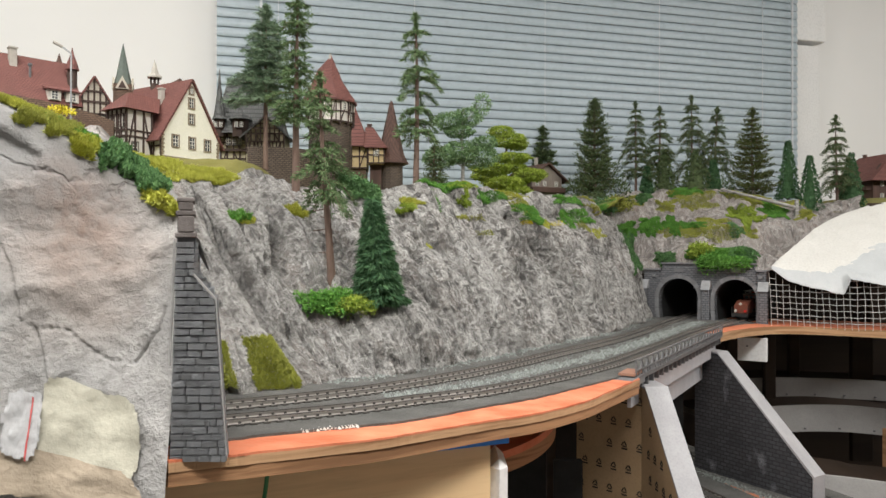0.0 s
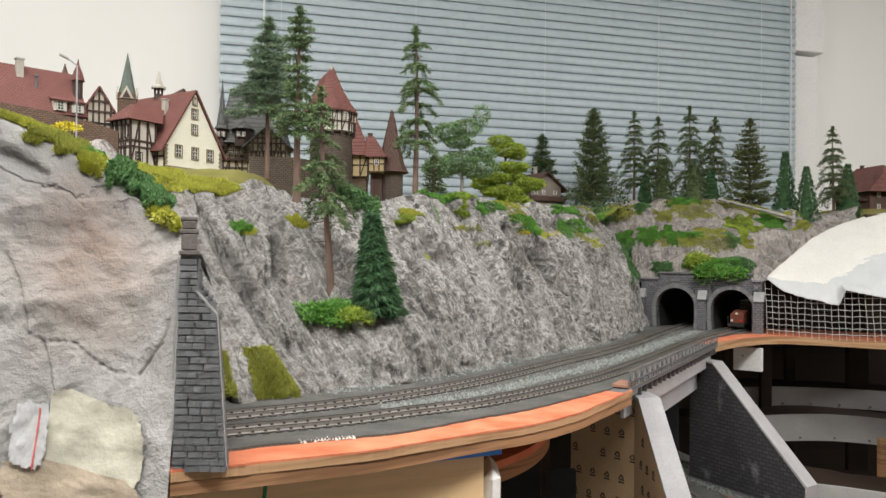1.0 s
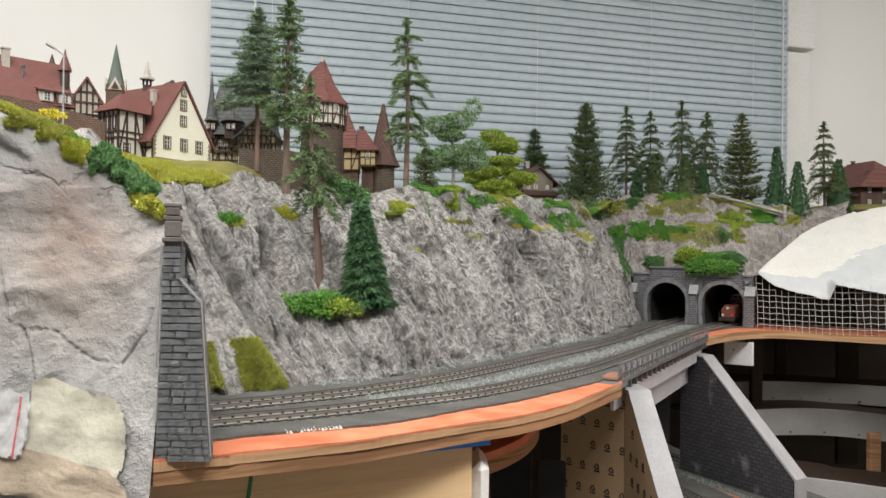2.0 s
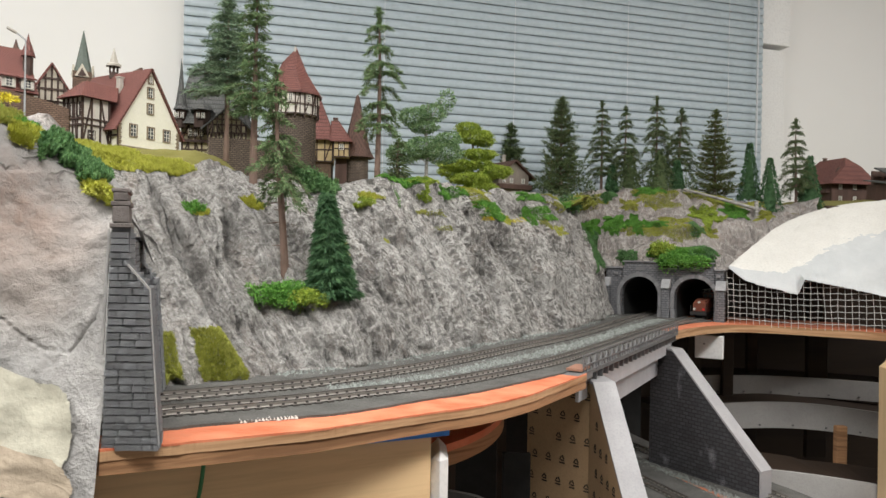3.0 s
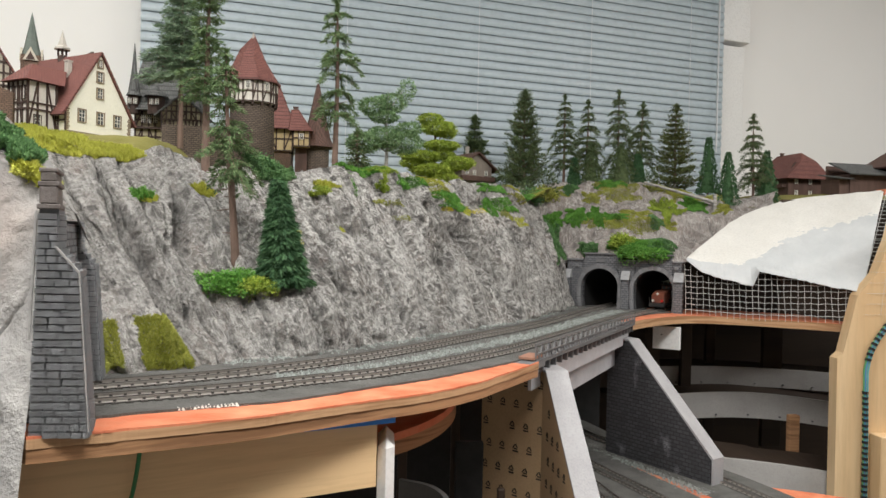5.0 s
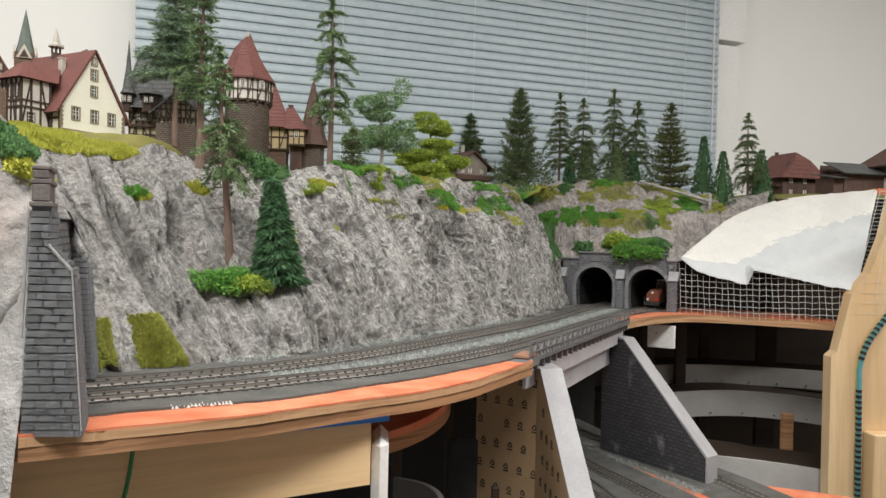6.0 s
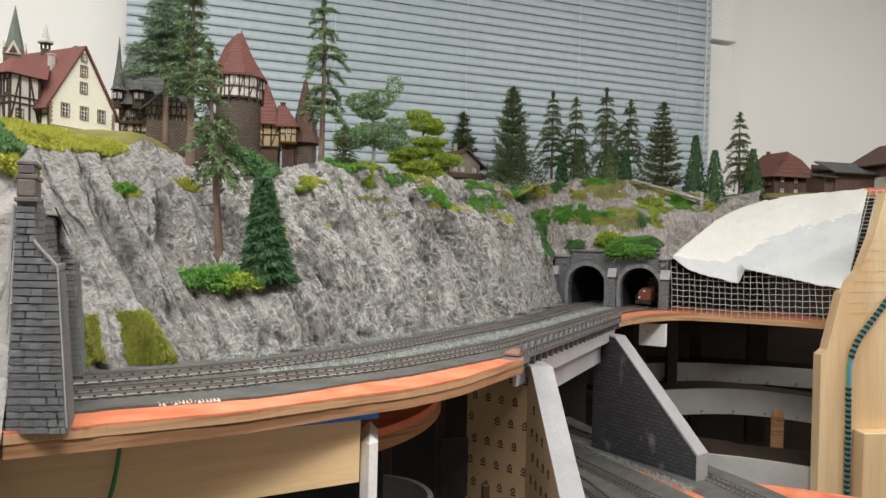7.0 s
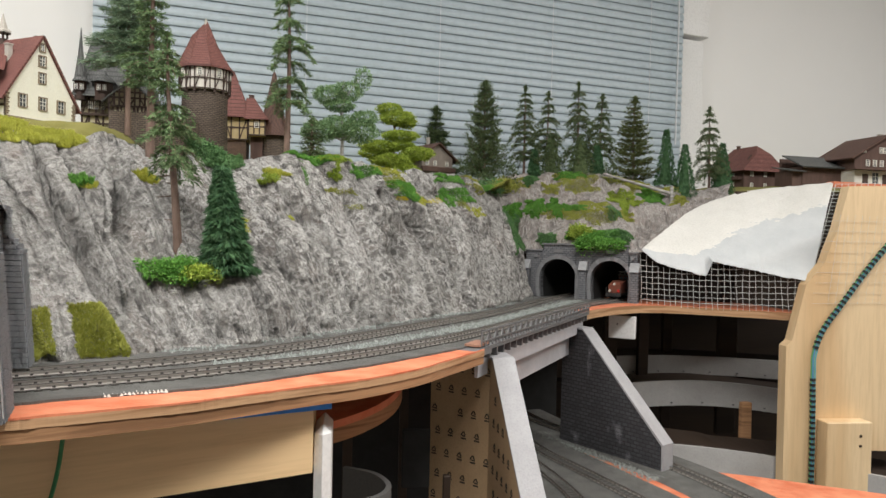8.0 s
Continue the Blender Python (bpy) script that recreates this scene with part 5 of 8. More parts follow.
pebbles("gravel", [(3.25, 9.6), (3.75, 8.3), (4.05, 7.6)], 0.07, lambda x, y: LOW + 0.026, 1500, GRAVEL, "pale gravel on the lower level", 0.010, 7)
FOOT = [(x - 0.02, y - 0.02) for x, y in BASE[3:]]
pebbles("gravel", FOOT, 0.05, lambda x, y: fall(x, y) + 0.02, 1500, GRAVEL, "grey gravel along the cliff foot", 0.011, 8)
GLUE = plain("dried_glue", (0.66, 0.65, 0.60), (0.78, 0.77, 0.72), 90, 0.4)
pebbles("glue_crumbs", [(-0.70, 3.695), (-0.55, 3.77), (-0.42, 3.84)], 0.016, lambda x, y: fall(x, y) + 0.012, 60, GLUE, "whitish dried glue along the roadbed edge", 0.009, 9)

# curved lower spiral boards seen under the track board
bm = bmesh.new()
arc = even([(-0.6, 4.75, 11.46), (0.1, 4.80, 11.47), (0.48, 4.95, 11.50), (0.80, 5.25, 11.56), (0.95, 5.65, 11.63), (0.92, 6.3, 11.70), (0.6, 7.0, 11.76)], 0.06)
sweep(bm, [tuple(p) for p in arc], [(-0.9, -0.06), (0.0, -0.06), (0.0, 0.045), (-0.9, 0.045)])
spiral = thing("spiral_board", 0, 0, 0, 0, "curved plywood spiral board with orange paint", "board", kind="structure")
part("plywood", bm, PLY, spiral)
bm = bmesh.new()
sweep(bm, [tuple(p) for p in arc], [(-0.9, 0.045), (0.006, 0.045), (0.006, 0.10), (-0.9, 0.10)])
part("orange_top", bm, ORANGE, spiral)
# dark_panel: its shade is put into the colour
for x0, x1, y, z0, z1, mt, nm, lab in ((0.98, 1.06, 6.3, 10.6, 11.5, DARKWOOD, "support_post", "thin brown wooden support post"), (0.98, 1.22, 5.9, 10.75, 11.25, BLACK, "dark_panel", "board coloured black for the shade it stands in"), (1.30, 1.36, 5.6, 10.3, 10.95, DARKWOOD, "support_post", "thin brown wooden support post"), (0.48, 0.56, 5.6, 9.6, 11.35, DARKWOOD, "support_post", "thin brown wooden support post")):
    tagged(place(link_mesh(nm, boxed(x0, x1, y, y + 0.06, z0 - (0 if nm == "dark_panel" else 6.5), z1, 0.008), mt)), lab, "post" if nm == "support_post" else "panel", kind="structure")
bm = bmesh.new()
sweep(bm, [tuple(p) for p in even([(0.50, 5.4, 10.95), (0.72, 5.25, 10.95), (0.82, 5.0, 10.95), (0.76, 4.8, 10.95), (0.55, 4.65, 10.95)], 0.04)], [(-0.02, -0.5), (0.02, -0.5), (0.02, 0.16), (-0.02, 0.16)])
# white fascia again, with deeper shade put into the colour
SHADEBOARD = plain("shade_grey_board", (0.10, 0.098, 0.095), (0.14, 0.137, 0.132), 12, 0.8)
tagged(place(link_mesh("spiral_fascia", bm, SHADEBOARD)), "white curved fascia board coloured dark grey for shade", "fascia", kind="structure")
# added black panel: stands for the deep shade under the bench
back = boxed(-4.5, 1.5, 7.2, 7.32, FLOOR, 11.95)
tagged(place(link_mesh("rear_panel", back, BLACK)), "black panel added for the dark under the bench", "panel", kind="structure")
# added brown panel: hides the white wall so the space below stays dark
tagged(place(link_mesh("rear_panel", boxed(1.5, 15.5, 15.0, 15.12, FLOOR, 13.7), DARKWOOD)), "brown panel added to darken the space under the layout", "panel", kind="structure")
# curved white fascias of the far spiral, their colour greyed for shade
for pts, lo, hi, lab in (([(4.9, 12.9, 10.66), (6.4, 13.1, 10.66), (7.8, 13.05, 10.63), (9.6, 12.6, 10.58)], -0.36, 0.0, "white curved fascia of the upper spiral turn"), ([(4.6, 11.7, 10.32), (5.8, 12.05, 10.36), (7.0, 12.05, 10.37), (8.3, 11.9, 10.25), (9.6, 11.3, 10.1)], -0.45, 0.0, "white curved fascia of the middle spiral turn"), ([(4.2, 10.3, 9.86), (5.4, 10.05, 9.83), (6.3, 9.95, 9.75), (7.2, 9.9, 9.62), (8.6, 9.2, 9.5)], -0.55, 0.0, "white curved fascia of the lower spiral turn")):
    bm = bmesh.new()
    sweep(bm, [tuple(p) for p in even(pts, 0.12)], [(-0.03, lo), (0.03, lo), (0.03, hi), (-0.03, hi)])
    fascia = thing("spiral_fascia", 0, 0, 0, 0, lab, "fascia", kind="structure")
    part("board", bm, SHADED_WHITE, fascia)
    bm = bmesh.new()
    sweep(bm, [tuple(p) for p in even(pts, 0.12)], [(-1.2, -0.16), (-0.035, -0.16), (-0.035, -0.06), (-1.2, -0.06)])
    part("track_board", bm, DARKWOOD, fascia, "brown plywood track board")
    q = even(pts, 0.55)
    for k in range(1, len(q) - 1):
        bm = bmesh.new()
        tube(bm, [(q[k][0], q[k][1] - 0.045, q[k][2] + lo + 0.05 + s * 0.02, 0.02) for s in (0, 1)], 8)
        part("screw", bm, DARKSTEEL, fascia)
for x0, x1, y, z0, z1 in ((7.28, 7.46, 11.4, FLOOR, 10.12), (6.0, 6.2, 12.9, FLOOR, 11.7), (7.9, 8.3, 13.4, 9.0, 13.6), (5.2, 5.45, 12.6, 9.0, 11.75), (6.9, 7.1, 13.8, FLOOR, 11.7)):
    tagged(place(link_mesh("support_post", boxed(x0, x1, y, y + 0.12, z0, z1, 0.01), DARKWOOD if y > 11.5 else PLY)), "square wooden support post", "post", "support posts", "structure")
hanger = thing("hanger_plate", 4.64, 10.90, 11.32, -32, "white painted hanger block under the board", "block")
part("block", boxed(0, 0.42, 0, 0.10, 0, 0.36, 0.01), WHITE, hanger)
bm = bmesh.new()
tube(bm, [(0, 0, 0, 0.014), (0, 0, 0.012, 0.014)], 10)
bmesh.ops.transform(bm, matrix=Matrix.Translation((0.14, 0.003, 0.23)) @ pose(0, 0, 0, 90, 0, 0), verts=bm.verts)
part("screw", bm, DARKSTEEL, hanger)

# the upright plywood panel at the right with its cable
panel = thing("upright_panel", 0, 0, 0, 0, "upright pale plywood panel with stepped shoulder", "panel", kind="structure")
bm = bmesh.new()
prism(bm, [(6.98, FLOOR), (6.93, 11.38), (7.02, 11.46), (7.22, 12.30), (7.50, 12.62), (7.70, 13.15), (7.86, 13.78), (12.0, 13.95), (12.0, 9.7), (8.27, 9.80), (8.27, FLOOR)], 9.68, 9.86, "y")
part("plywood", bm, PINE_UP, panel)
block = thing("wood_block", 7.45, 9.62, 9.0, 0, "short pale pine block screwed to the panel", "block")
part("block", boxed(0, 0.72, -0.20, 0.06, 0, 1.30, 0.012), PINE_UP, block)
for x, z in ((0.53, 0.95), (0.53, 1.10), (0.52, 0.06)):
    bm = bmesh.new()
    tube(bm, [(0, 0, 0, 0.022), (0, 0, 0.008, 0.022)], 10)
    bmesh.ops.transform(bm, matrix=Matrix.Translation((x, -0.20, z)) @ pose(0, 0, 0, 90, 0, 0), verts=bm.verts)
    part("screw", bm, DARKWOOD, block)
cable = thing("cable_loom", 0, 0, 0, 0, "loom of coloured wires bound with black tape", "cable")
route = even([(7.36, 9.62, 8.6), (7.35, 9.62, 10.0), (7.33, 9.62, 11.0), (7.34, 9.62, 11.28), (7.46, 9.62, 11.62), (7.80, 9.62, 12.08), (8.22, 9.62, 12.62), (8.9, 9.62, 13.4)], 0.02)
WIRES = [plain("wire_%s" % n, c, tuple(min(1, 1.2 * v) for v in c), 60, 0.4) for n, c in (("green", (0.10, 0.30, 0.12)), ("blue", (0.08, 0.24, 0.42)), ("olive", (0.30, 0.34, 0.06)), ("cyan", (0.12, 0.36, 0.40)))]
for k, m in enumerate(WIRES):
    bm = bmesh.new()
    off = (-0.026 + 0.0175 * k)
    way = np.gradient(route, axis=0)
    way /= np.linalg.norm(way, axis=1)[:, None]
    line = route + np.stack([way[:, 2], 0 * way[:, 0], -way[:, 0]], 1) * off + (0, -0.012 * (k % 2), 0)
    ring = [(0.0125 * math.cos(1.0472 * q), 0.0125 * math.sin(1.0472 * q)) for q in range(6)]
    verts = [[bm.verts.new((p[0] + w[2] * u, p[1] + v, p[2] - w[0] * u)) for u, v in ring] for p, w in zip(line, way)]
    for r, s in zip(verts, verts[1:]):
        for q in range(6):
            bm.faces.new((r[q], r[(q + 1) % 6], s[(q + 1) % 6], s[q]))
    part("wire", bm, m, cable, "coloured insulated wire")
for k in range(2, len(route) - 4, 4):
    if 117 < k < 138:
        continue
    a, b = Vector(route[k]), Vector(route[k + 2])
    bm = bmesh.new()
    limbs(bm, a, b, 0.042, 0.042, 10)
    part("tape_band", bm, BLACK, cable)
plug = thing("plug_socket", 8.02, 9.35, 8.95, 0, "grey plastic plug with red wires", "plug")
GREYPLASTIC = plain("grey_plastic", (0.22, 0.23, 0.24), (0.27, 0.28, 0.29), 60, 0.4)
REDWIRE = plain("red_wire", (0.45, 0.02, 0.02), (0.55, 0.03, 0.03), 60, 0.4)
part("bracket", boxed(-0.02, 0.20, 0, 0.08, 0, 0.30, 0.05), GREYPLASTIC, plug)
for k in range(5):
    bm = bmesh.new()
    limbs(bm, (0.20, -0.02, 0.02 + 0.03 * k), (-0.18, -0.12, -0.10 + 0.02 * k), 0.016, 0.016, 6)
    part("wire", bm, REDWIRE, plug)

# galvanised netting between the tunnel and the panel, under the plaster
net = thing("wire_netting", 0, 0, 0, 0, "galvanised square wire netting stretched over the frame", "wire netting")
NB = [(5.25, 11.07, 11.84), (6.116, 10.55, 11.825), (6.83, 10.15, 11.85), (7.42, 9.73, 11.88)]
MESH = 0.092
foot = even(NB, MESH)
brim = np.interp(foot[:, 0], (5.25, 5.45, 6.1, 6.2, 6.8, 7.4), (12.66, 12.46, 12.34, 12.58, 12.44, 12.30))
R4 = 0.0040


def net_at(i, h):
    x, y, z = foot[i]
    return Vector((x + 0.006 * math.sin(i * 1.7 + h * 6), y + 0.08 * h + 0.008 * math.sin(h * 9 + i), z + h + 0.006 * math.sin(i * 2.3 + h)))


for i in range(len(foot)):
    n = int((brim[i] - foot[i][2]) / MESH) + 1
    bm = bmesh.new()
    tube(bm, [(*net_at(i, k * MESH), R4) for k in range(n + 1)], 5)
    part("wire", bm, WIRE, net)
for k in range(1, 11):
    run = []
    for i in range(len(foot) + 1):
        if i < len(foot) and foot[i][2] + k * MESH < brim[i] + 0.03:
            run.append(tuple(net_at(i, k * MESH)))
        elif len(run) > 1:
            bm = bmesh.new()
            sweep(bm, run, [(-R4, -R4), (R4, -R4), (R4, R4), (-R4, R4)])
            part("wire", bm, WIRE, net)
            run = []
        else:
            run = []
# more netting beside the plaster's cut edge, running on over the panel
SIDE0, SIDE1, ACROSS = Vector((7.34, 9.93, 12.33)), Vector((8.70, 11.30, 13.95)), Vector((0.75, -0.30, 0.02))
for i in range(9):
    bm = bmesh.new()
    bar(bm, SIDE0 + ACROSS * (i / 8), SIDE1 + ACROSS * (i / 8), 0.008)
    part("wire", bm, WIRE, net)
for k in range(25):
    bm = bmesh.new()
    bar(bm, SIDE0.lerp(SIDE1, k / 24), SIDE0.lerp(SIDE1, k / 24) + ACROSS, 0.008)
    part("wire", bm, WIRE, net)
for k in range(9):
    bm = bmesh.new()
    bar(bm, (7.30 + 0.02 * k, 9.662, 12.02 + 0.155 * k), (9.2, 9.655, 12.06 + 0.15 * k), 0.0025)
    part("wire", bm, WIRE, net)
for k in range(14):
    bm = bmesh.new()
    bar(bm, (7.56 + 0.12 * k, 9.66, 12.02), (7.72 + 0.12 * k, 9.66, 13.35), 0.0025)
    part("wire", bm, WIRE, net)
# added dark board: covers the bright wall gap behind the netting
tagged(place(link_mesh("rear_panel", boxed(7.6, 12.0, 12.35, 12.45, 11.5, 13.86), DARKWOOD)), "dark board added to fill the gap behind the netting", "panel", kind="structure")
# ---- trees, bushes and grass
BARK = plain("pine_bark", (0.13, 0.085, 0.065), (0.22, 0.15, 0.12), 120, 0.9, relief=0.001, stretch=(1, 1, 0.3))
BIRCH = plain("pale_bark", (0.45, 0.44, 0.42), (0.20, 0.19, 0.17), 160, 0.8, stretch=(0.5, 0.5, 2))
PINE_GREEN = leafy("pine_needles", (0.075, 0.145, 0.052), (0.19, 0.275, 0.115))
BLUE_GREEN = leafy("blue_needles", (0.095, 0.165, 0.095), (0.25, 0.34, 0.21))
SPRUCE_GREEN = leafy("spruce_needles", (0.024, 0.085, 0.032), (0.085, 0.185, 0.07))
DARK_GREEN = leafy("dark_needles", (0.045, 0.085, 0.032), (0.135, 0.18, 0.068))
OLIVE_GREEN = leafy("olive_needles", (0.055, 0.085, 0.018), (0.13, 0.15, 0.045))
LEAF_GREEN = leafy("birch_leaves", (0.10, 0.20, 0.08), (0.27, 0.40, 0.19))
LIME_GREEN = leafy("lime_foliage", (0.20, 0.30, 0.03), (0.48, 0.58, 0.09))
BUSH_GREEN = leafy("bush_leaves", (0.07, 0.22, 0.03), (0.20, 0.44, 0.07))
DEEP_BUSH = leafy("deep_bush_leaves", (0.075, 0.185, 0.065), (0.20, 0.37, 0.14))
GRASS = leafy("grass_blades", (0.36, 0.38, 0.035), (0.62, 0.62, 0.12))
MOSS = leafy("moss_tufts", (0.27, 0.30, 0.045), (0.48, 0.48, 0.11))
YELLOW = leafy("yellow_flowers", (0.62, 0.50, 0.01), (0.80, 0.72, 0.06))
BROWN_TWIG = leafy("bare_twigs", (0.20, 0.14, 0.08), (0.33, 0.24, 0.15))


def slivers(name, at, way, length, width, material, parent=None, label="", rng=None):
    """Many thin leaves: from each place a narrow kite along its way."""
    rng = rng or np.random.default_rng(1)
    n = len(at)
    way = way / (np.linalg.norm(way, axis=1)[:, None] + 1e-9)
    side = np.cross(way, rng.normal(size=(n, 3)))
    side /= np.linalg.norm(side, axis=1)[:, None] + 1e-9
    length = (np.broadcast_to(length, n) * rng.uniform(0.6, 1.25, n))[:, None]
    width = np.broadcast_to(width, n)[:, None]
    v = np.stack([at, at + way * length * 0.45 + side * width / 2, at + way * length, at + way * length * 0.45 - side * width / 2], 1).reshape(-1, 3)
    me = bpy.data.meshes.new(name)
    me.from_pydata((v * U).tolist(), [], np.arange(4 * n).reshape(-1, 4).tolist())
    return link_data(name, me, material, parent, label)


def conifer(x, y, z, h, r, base, tiers, arms, needles, seed, material, label, droop=0.35, size=0.055, lean=(0, 0), taper=1.0, thick=0.028, stubs=0, top_bare=0.0, group="", uneven=0.35, width=0.016, fuzz=1.0):
    """A conifer: tapered trunk, tiers of drooping limbs from the height base, needles along every limb."""
    rng = np.random.default_rng(seed)
    root = thing("conifer_tree", x, y, z, rng.uniform(0, 360), label, "tree", group)
    bm = bmesh.new()

    def stem(t):
        return Vector((lean[0] * t + 0.02 * h * math.sin(3 * t + seed) * t, lean[1] * t, h * t))
    n = 12
    rings = [(*stem(k / n), thick * (1 - 0.88 * k / n) + 0.003) for k in range(n + 1)]
    tube(bm, rings, 8)
    for _ in range(stubs):
        t, a = rng.uniform(0.12, base + 0.05), rng.uniform(0, 6.28)
        p = stem(t)
        limbs(bm, p, p + Vector((math.cos(a), math.sin(a), rng.uniform(-0.2, 0.2))) * rng.uniform(0.06, 0.16), 0.006, 0.003, 4)
    at, way = [], []
    for k in range(tiers):
        f = (k + rng.uniform(-0.3, 0.3)) / max(1, tiers - 1)
        t = base + (0.985 - base) * min(max(f, 0), 1)
        reach = r * (1 - min(max(f, 0), 1)) ** taper * rng.uniform(1 - uneven, 1.12) + 0.03 * h * 0.5
        for j in range(arms):
            if rng.uniform() < 0.12 + 0.15 * uneven:
                continue
            a = 6.2832 * (j + rng.uniform(-0.35, 0.35)) / arms + k * 1.9
            p, l = stem(t), reach * rng.uniform(0.65, 1.1)
            out = Vector((math.cos(a), math.sin(a), 0))
            sag = droop * rng.uniform(0.6, 1.4)
            q1 = p + out * l * 0.55 + Vector((0, 0, -0.15 * l * sag))
            q2 = p + out * l + Vector((0, 0, -l * sag))
            limbs(bm, p, q1, 0.008, 0.005, 4)
            limbs(bm, q1, q2, 0.005, 0.002, 4)
            m = max(3, int(needles * l / r))
            for u in rng.uniform(0.12, 1.02, m):
                c = p.lerp(q1, u / 0.55) if u < 0.55 else q1.lerp(q2, (u - 0.55) / 0.45)
                spread = rng.normal(size=3) * (0.03 + 0.10 * l * (1 - u)) * fuzz
                at.append((c.x + spread[0], c.y + spread[1], c.z + spread[2] * 0.35))
                way.append((out.x + rng.normal() * 0.7, out.y + rng.normal() * 0.7, -sag + rng.normal() * 0.45))
    top = stem(1.0)
    for _ in range(int(needles * 1.5)):
        c = stem(rng.uniform(0.9, 1.0))
        at.append(tuple(c))
        way.append((rng.normal() * 0.6, rng.normal() * 0.6, 0.6))
    part("trunk", bm, BARK, root, "brown bark trunk with thin limbs")
    slivers("crown", np.array(at), np.array(way), size, width, material, root, "", rng)
    return root


def cone_tree(x, y, z, h, r, count, seed, material, label, size=0.07, group="", width=0.018, lean=(0, 0)):
    """A dense spruce clothed to the ground: overlapping hanging sprays."""
    rng = np.random.default_rng(seed)
    root = thing("spruce_tree", x, y, z, 0, label, "tree", group)
    bm = bmesh.new()
    tube(bm, [(0, 0, 0, 0.02), (lean[0] * 0.5, 0, h * 0.5, 0.012), (lean[0], 0, h * 0.97, 0.003)], 7)
    part("trunk", bm, BARK, root, "brown trunk")
    bm = bmesh.new()
    tube(bm, [(lean[0] * k / 10, 0, h * (0.04 + 0.092 * k), r * (1 - k / 10) ** 0.98 * 0.68 + 0.002) for k in range(11)], 12)
    part("inner_crown", bm, material, root, "dense dark inner foliage")
    t = rng.uniform(0, 1, count) ** 1.35
    a = rng.uniform(0, 6.2832, count)
    tier = 1 + 0.16 * np.sin(t * 55 + 2 * np.sin(a * 2)) + 0.10 * np.sin(a * 7 + t * 20)
    rad = r * (1 - t) ** 0.85 * tier * rng.uniform(0.55, 1.0, count) ** 0.5 + 0.01
    at = np.stack([lean[0] * t + rad * np.cos(a), rad * np.sin(a), h * (0.03 + 0.96 * t)], 1)
    way = np.stack([np.cos(a) + 0.35 * rng.normal(size=count), np.sin(a) + 0.35 * rng.normal(size=count), -0.75 + 0.35 * rng.normal(size=count)], 1)
    slivers("crown", at, way, size, width, material, root, "", rng)
    return root


def broadleaf(name, x, y, z, h, blobs, seed, material, label, leaf=0.04, bark=BIRCH, count=2600, flat=1.0):
    """A broad-leaved tree: forked stem, leaves in clumps (dx, dy, height, rx, rz)."""
    rng = np.random.default_rng(seed)
    root = thing(name, x, y, z, 0, label, "tree")
    bm = bmesh.new()
    tube(bm, [(0, 0, 0, 0.028), (0.01, 0, h * 0.3, 0.022), (-0.01, 0.01, h * 0.62, 0.013), (0.02, 0, h * 0.9, 0.004)], 8)
    at, way = [], []
    total = sum(b[3] ** 2 for b in blobs)
    for dx, dy, dz, rx, rz in blobs:
        limbs(bm, (0, 0, dz * 0.72), (dx * 0.8, dy * 0.8, dz), 0.012, 0.005)
        n = int(count * rx ** 2 / total)
        d = rng.normal(size=(n, 3))
        d /= np.linalg.norm(d, axis=1)[:, None]
        rad = rng.uniform(0.35, 1.0, n) ** 0.4
        lump = 1 + 0.7 * fbm(d * 2.2 + seed, 3, seed)
        p = d * (rad * lump)[:, None] * (rx, rx, rz) + (dx, dy, dz)
        at.append(p)
        w = d + rng.normal(size=(n, 3)) * 0.8
        way.append(w)
    part("trunk", bm, bark, root, "thin pale trunk with limbs" if bark is BIRCH else "brown trunk with limbs")
    slivers("crown", np.vstack(at), np.vstack(way), leaf, leaf * 0.6, material, root, "", rng)
    return root


def bush(x, y, z, rx, ry, rz, material, label, seed, count=900, leaf=0.035, category="bush", name="bush", group=""):
    rng = np.random.default_rng(seed)
    d = rng.normal(size=(count, 3))
    d[:, 2] = np.abs(d[:, 2]) - 0.35
    d /= np.linalg.norm(d, axis=1)[:, None]
    lump = 1 + 1.1 * fbm(d * 2.6 + seed * 1.7, 3, seed)
    p = d * (rng.uniform(0.3, 1.0, count) ** 0.5 * lump)[:, None] * (rx, ry, rz)
    ob = slivers(name, p, d + 0.7 * rng.normal(size=(count, 3)), leaf, leaf * 0.55, material, None, "", rng)
    place(ob, x, y, z)
    return tagged(ob, label, category, group)


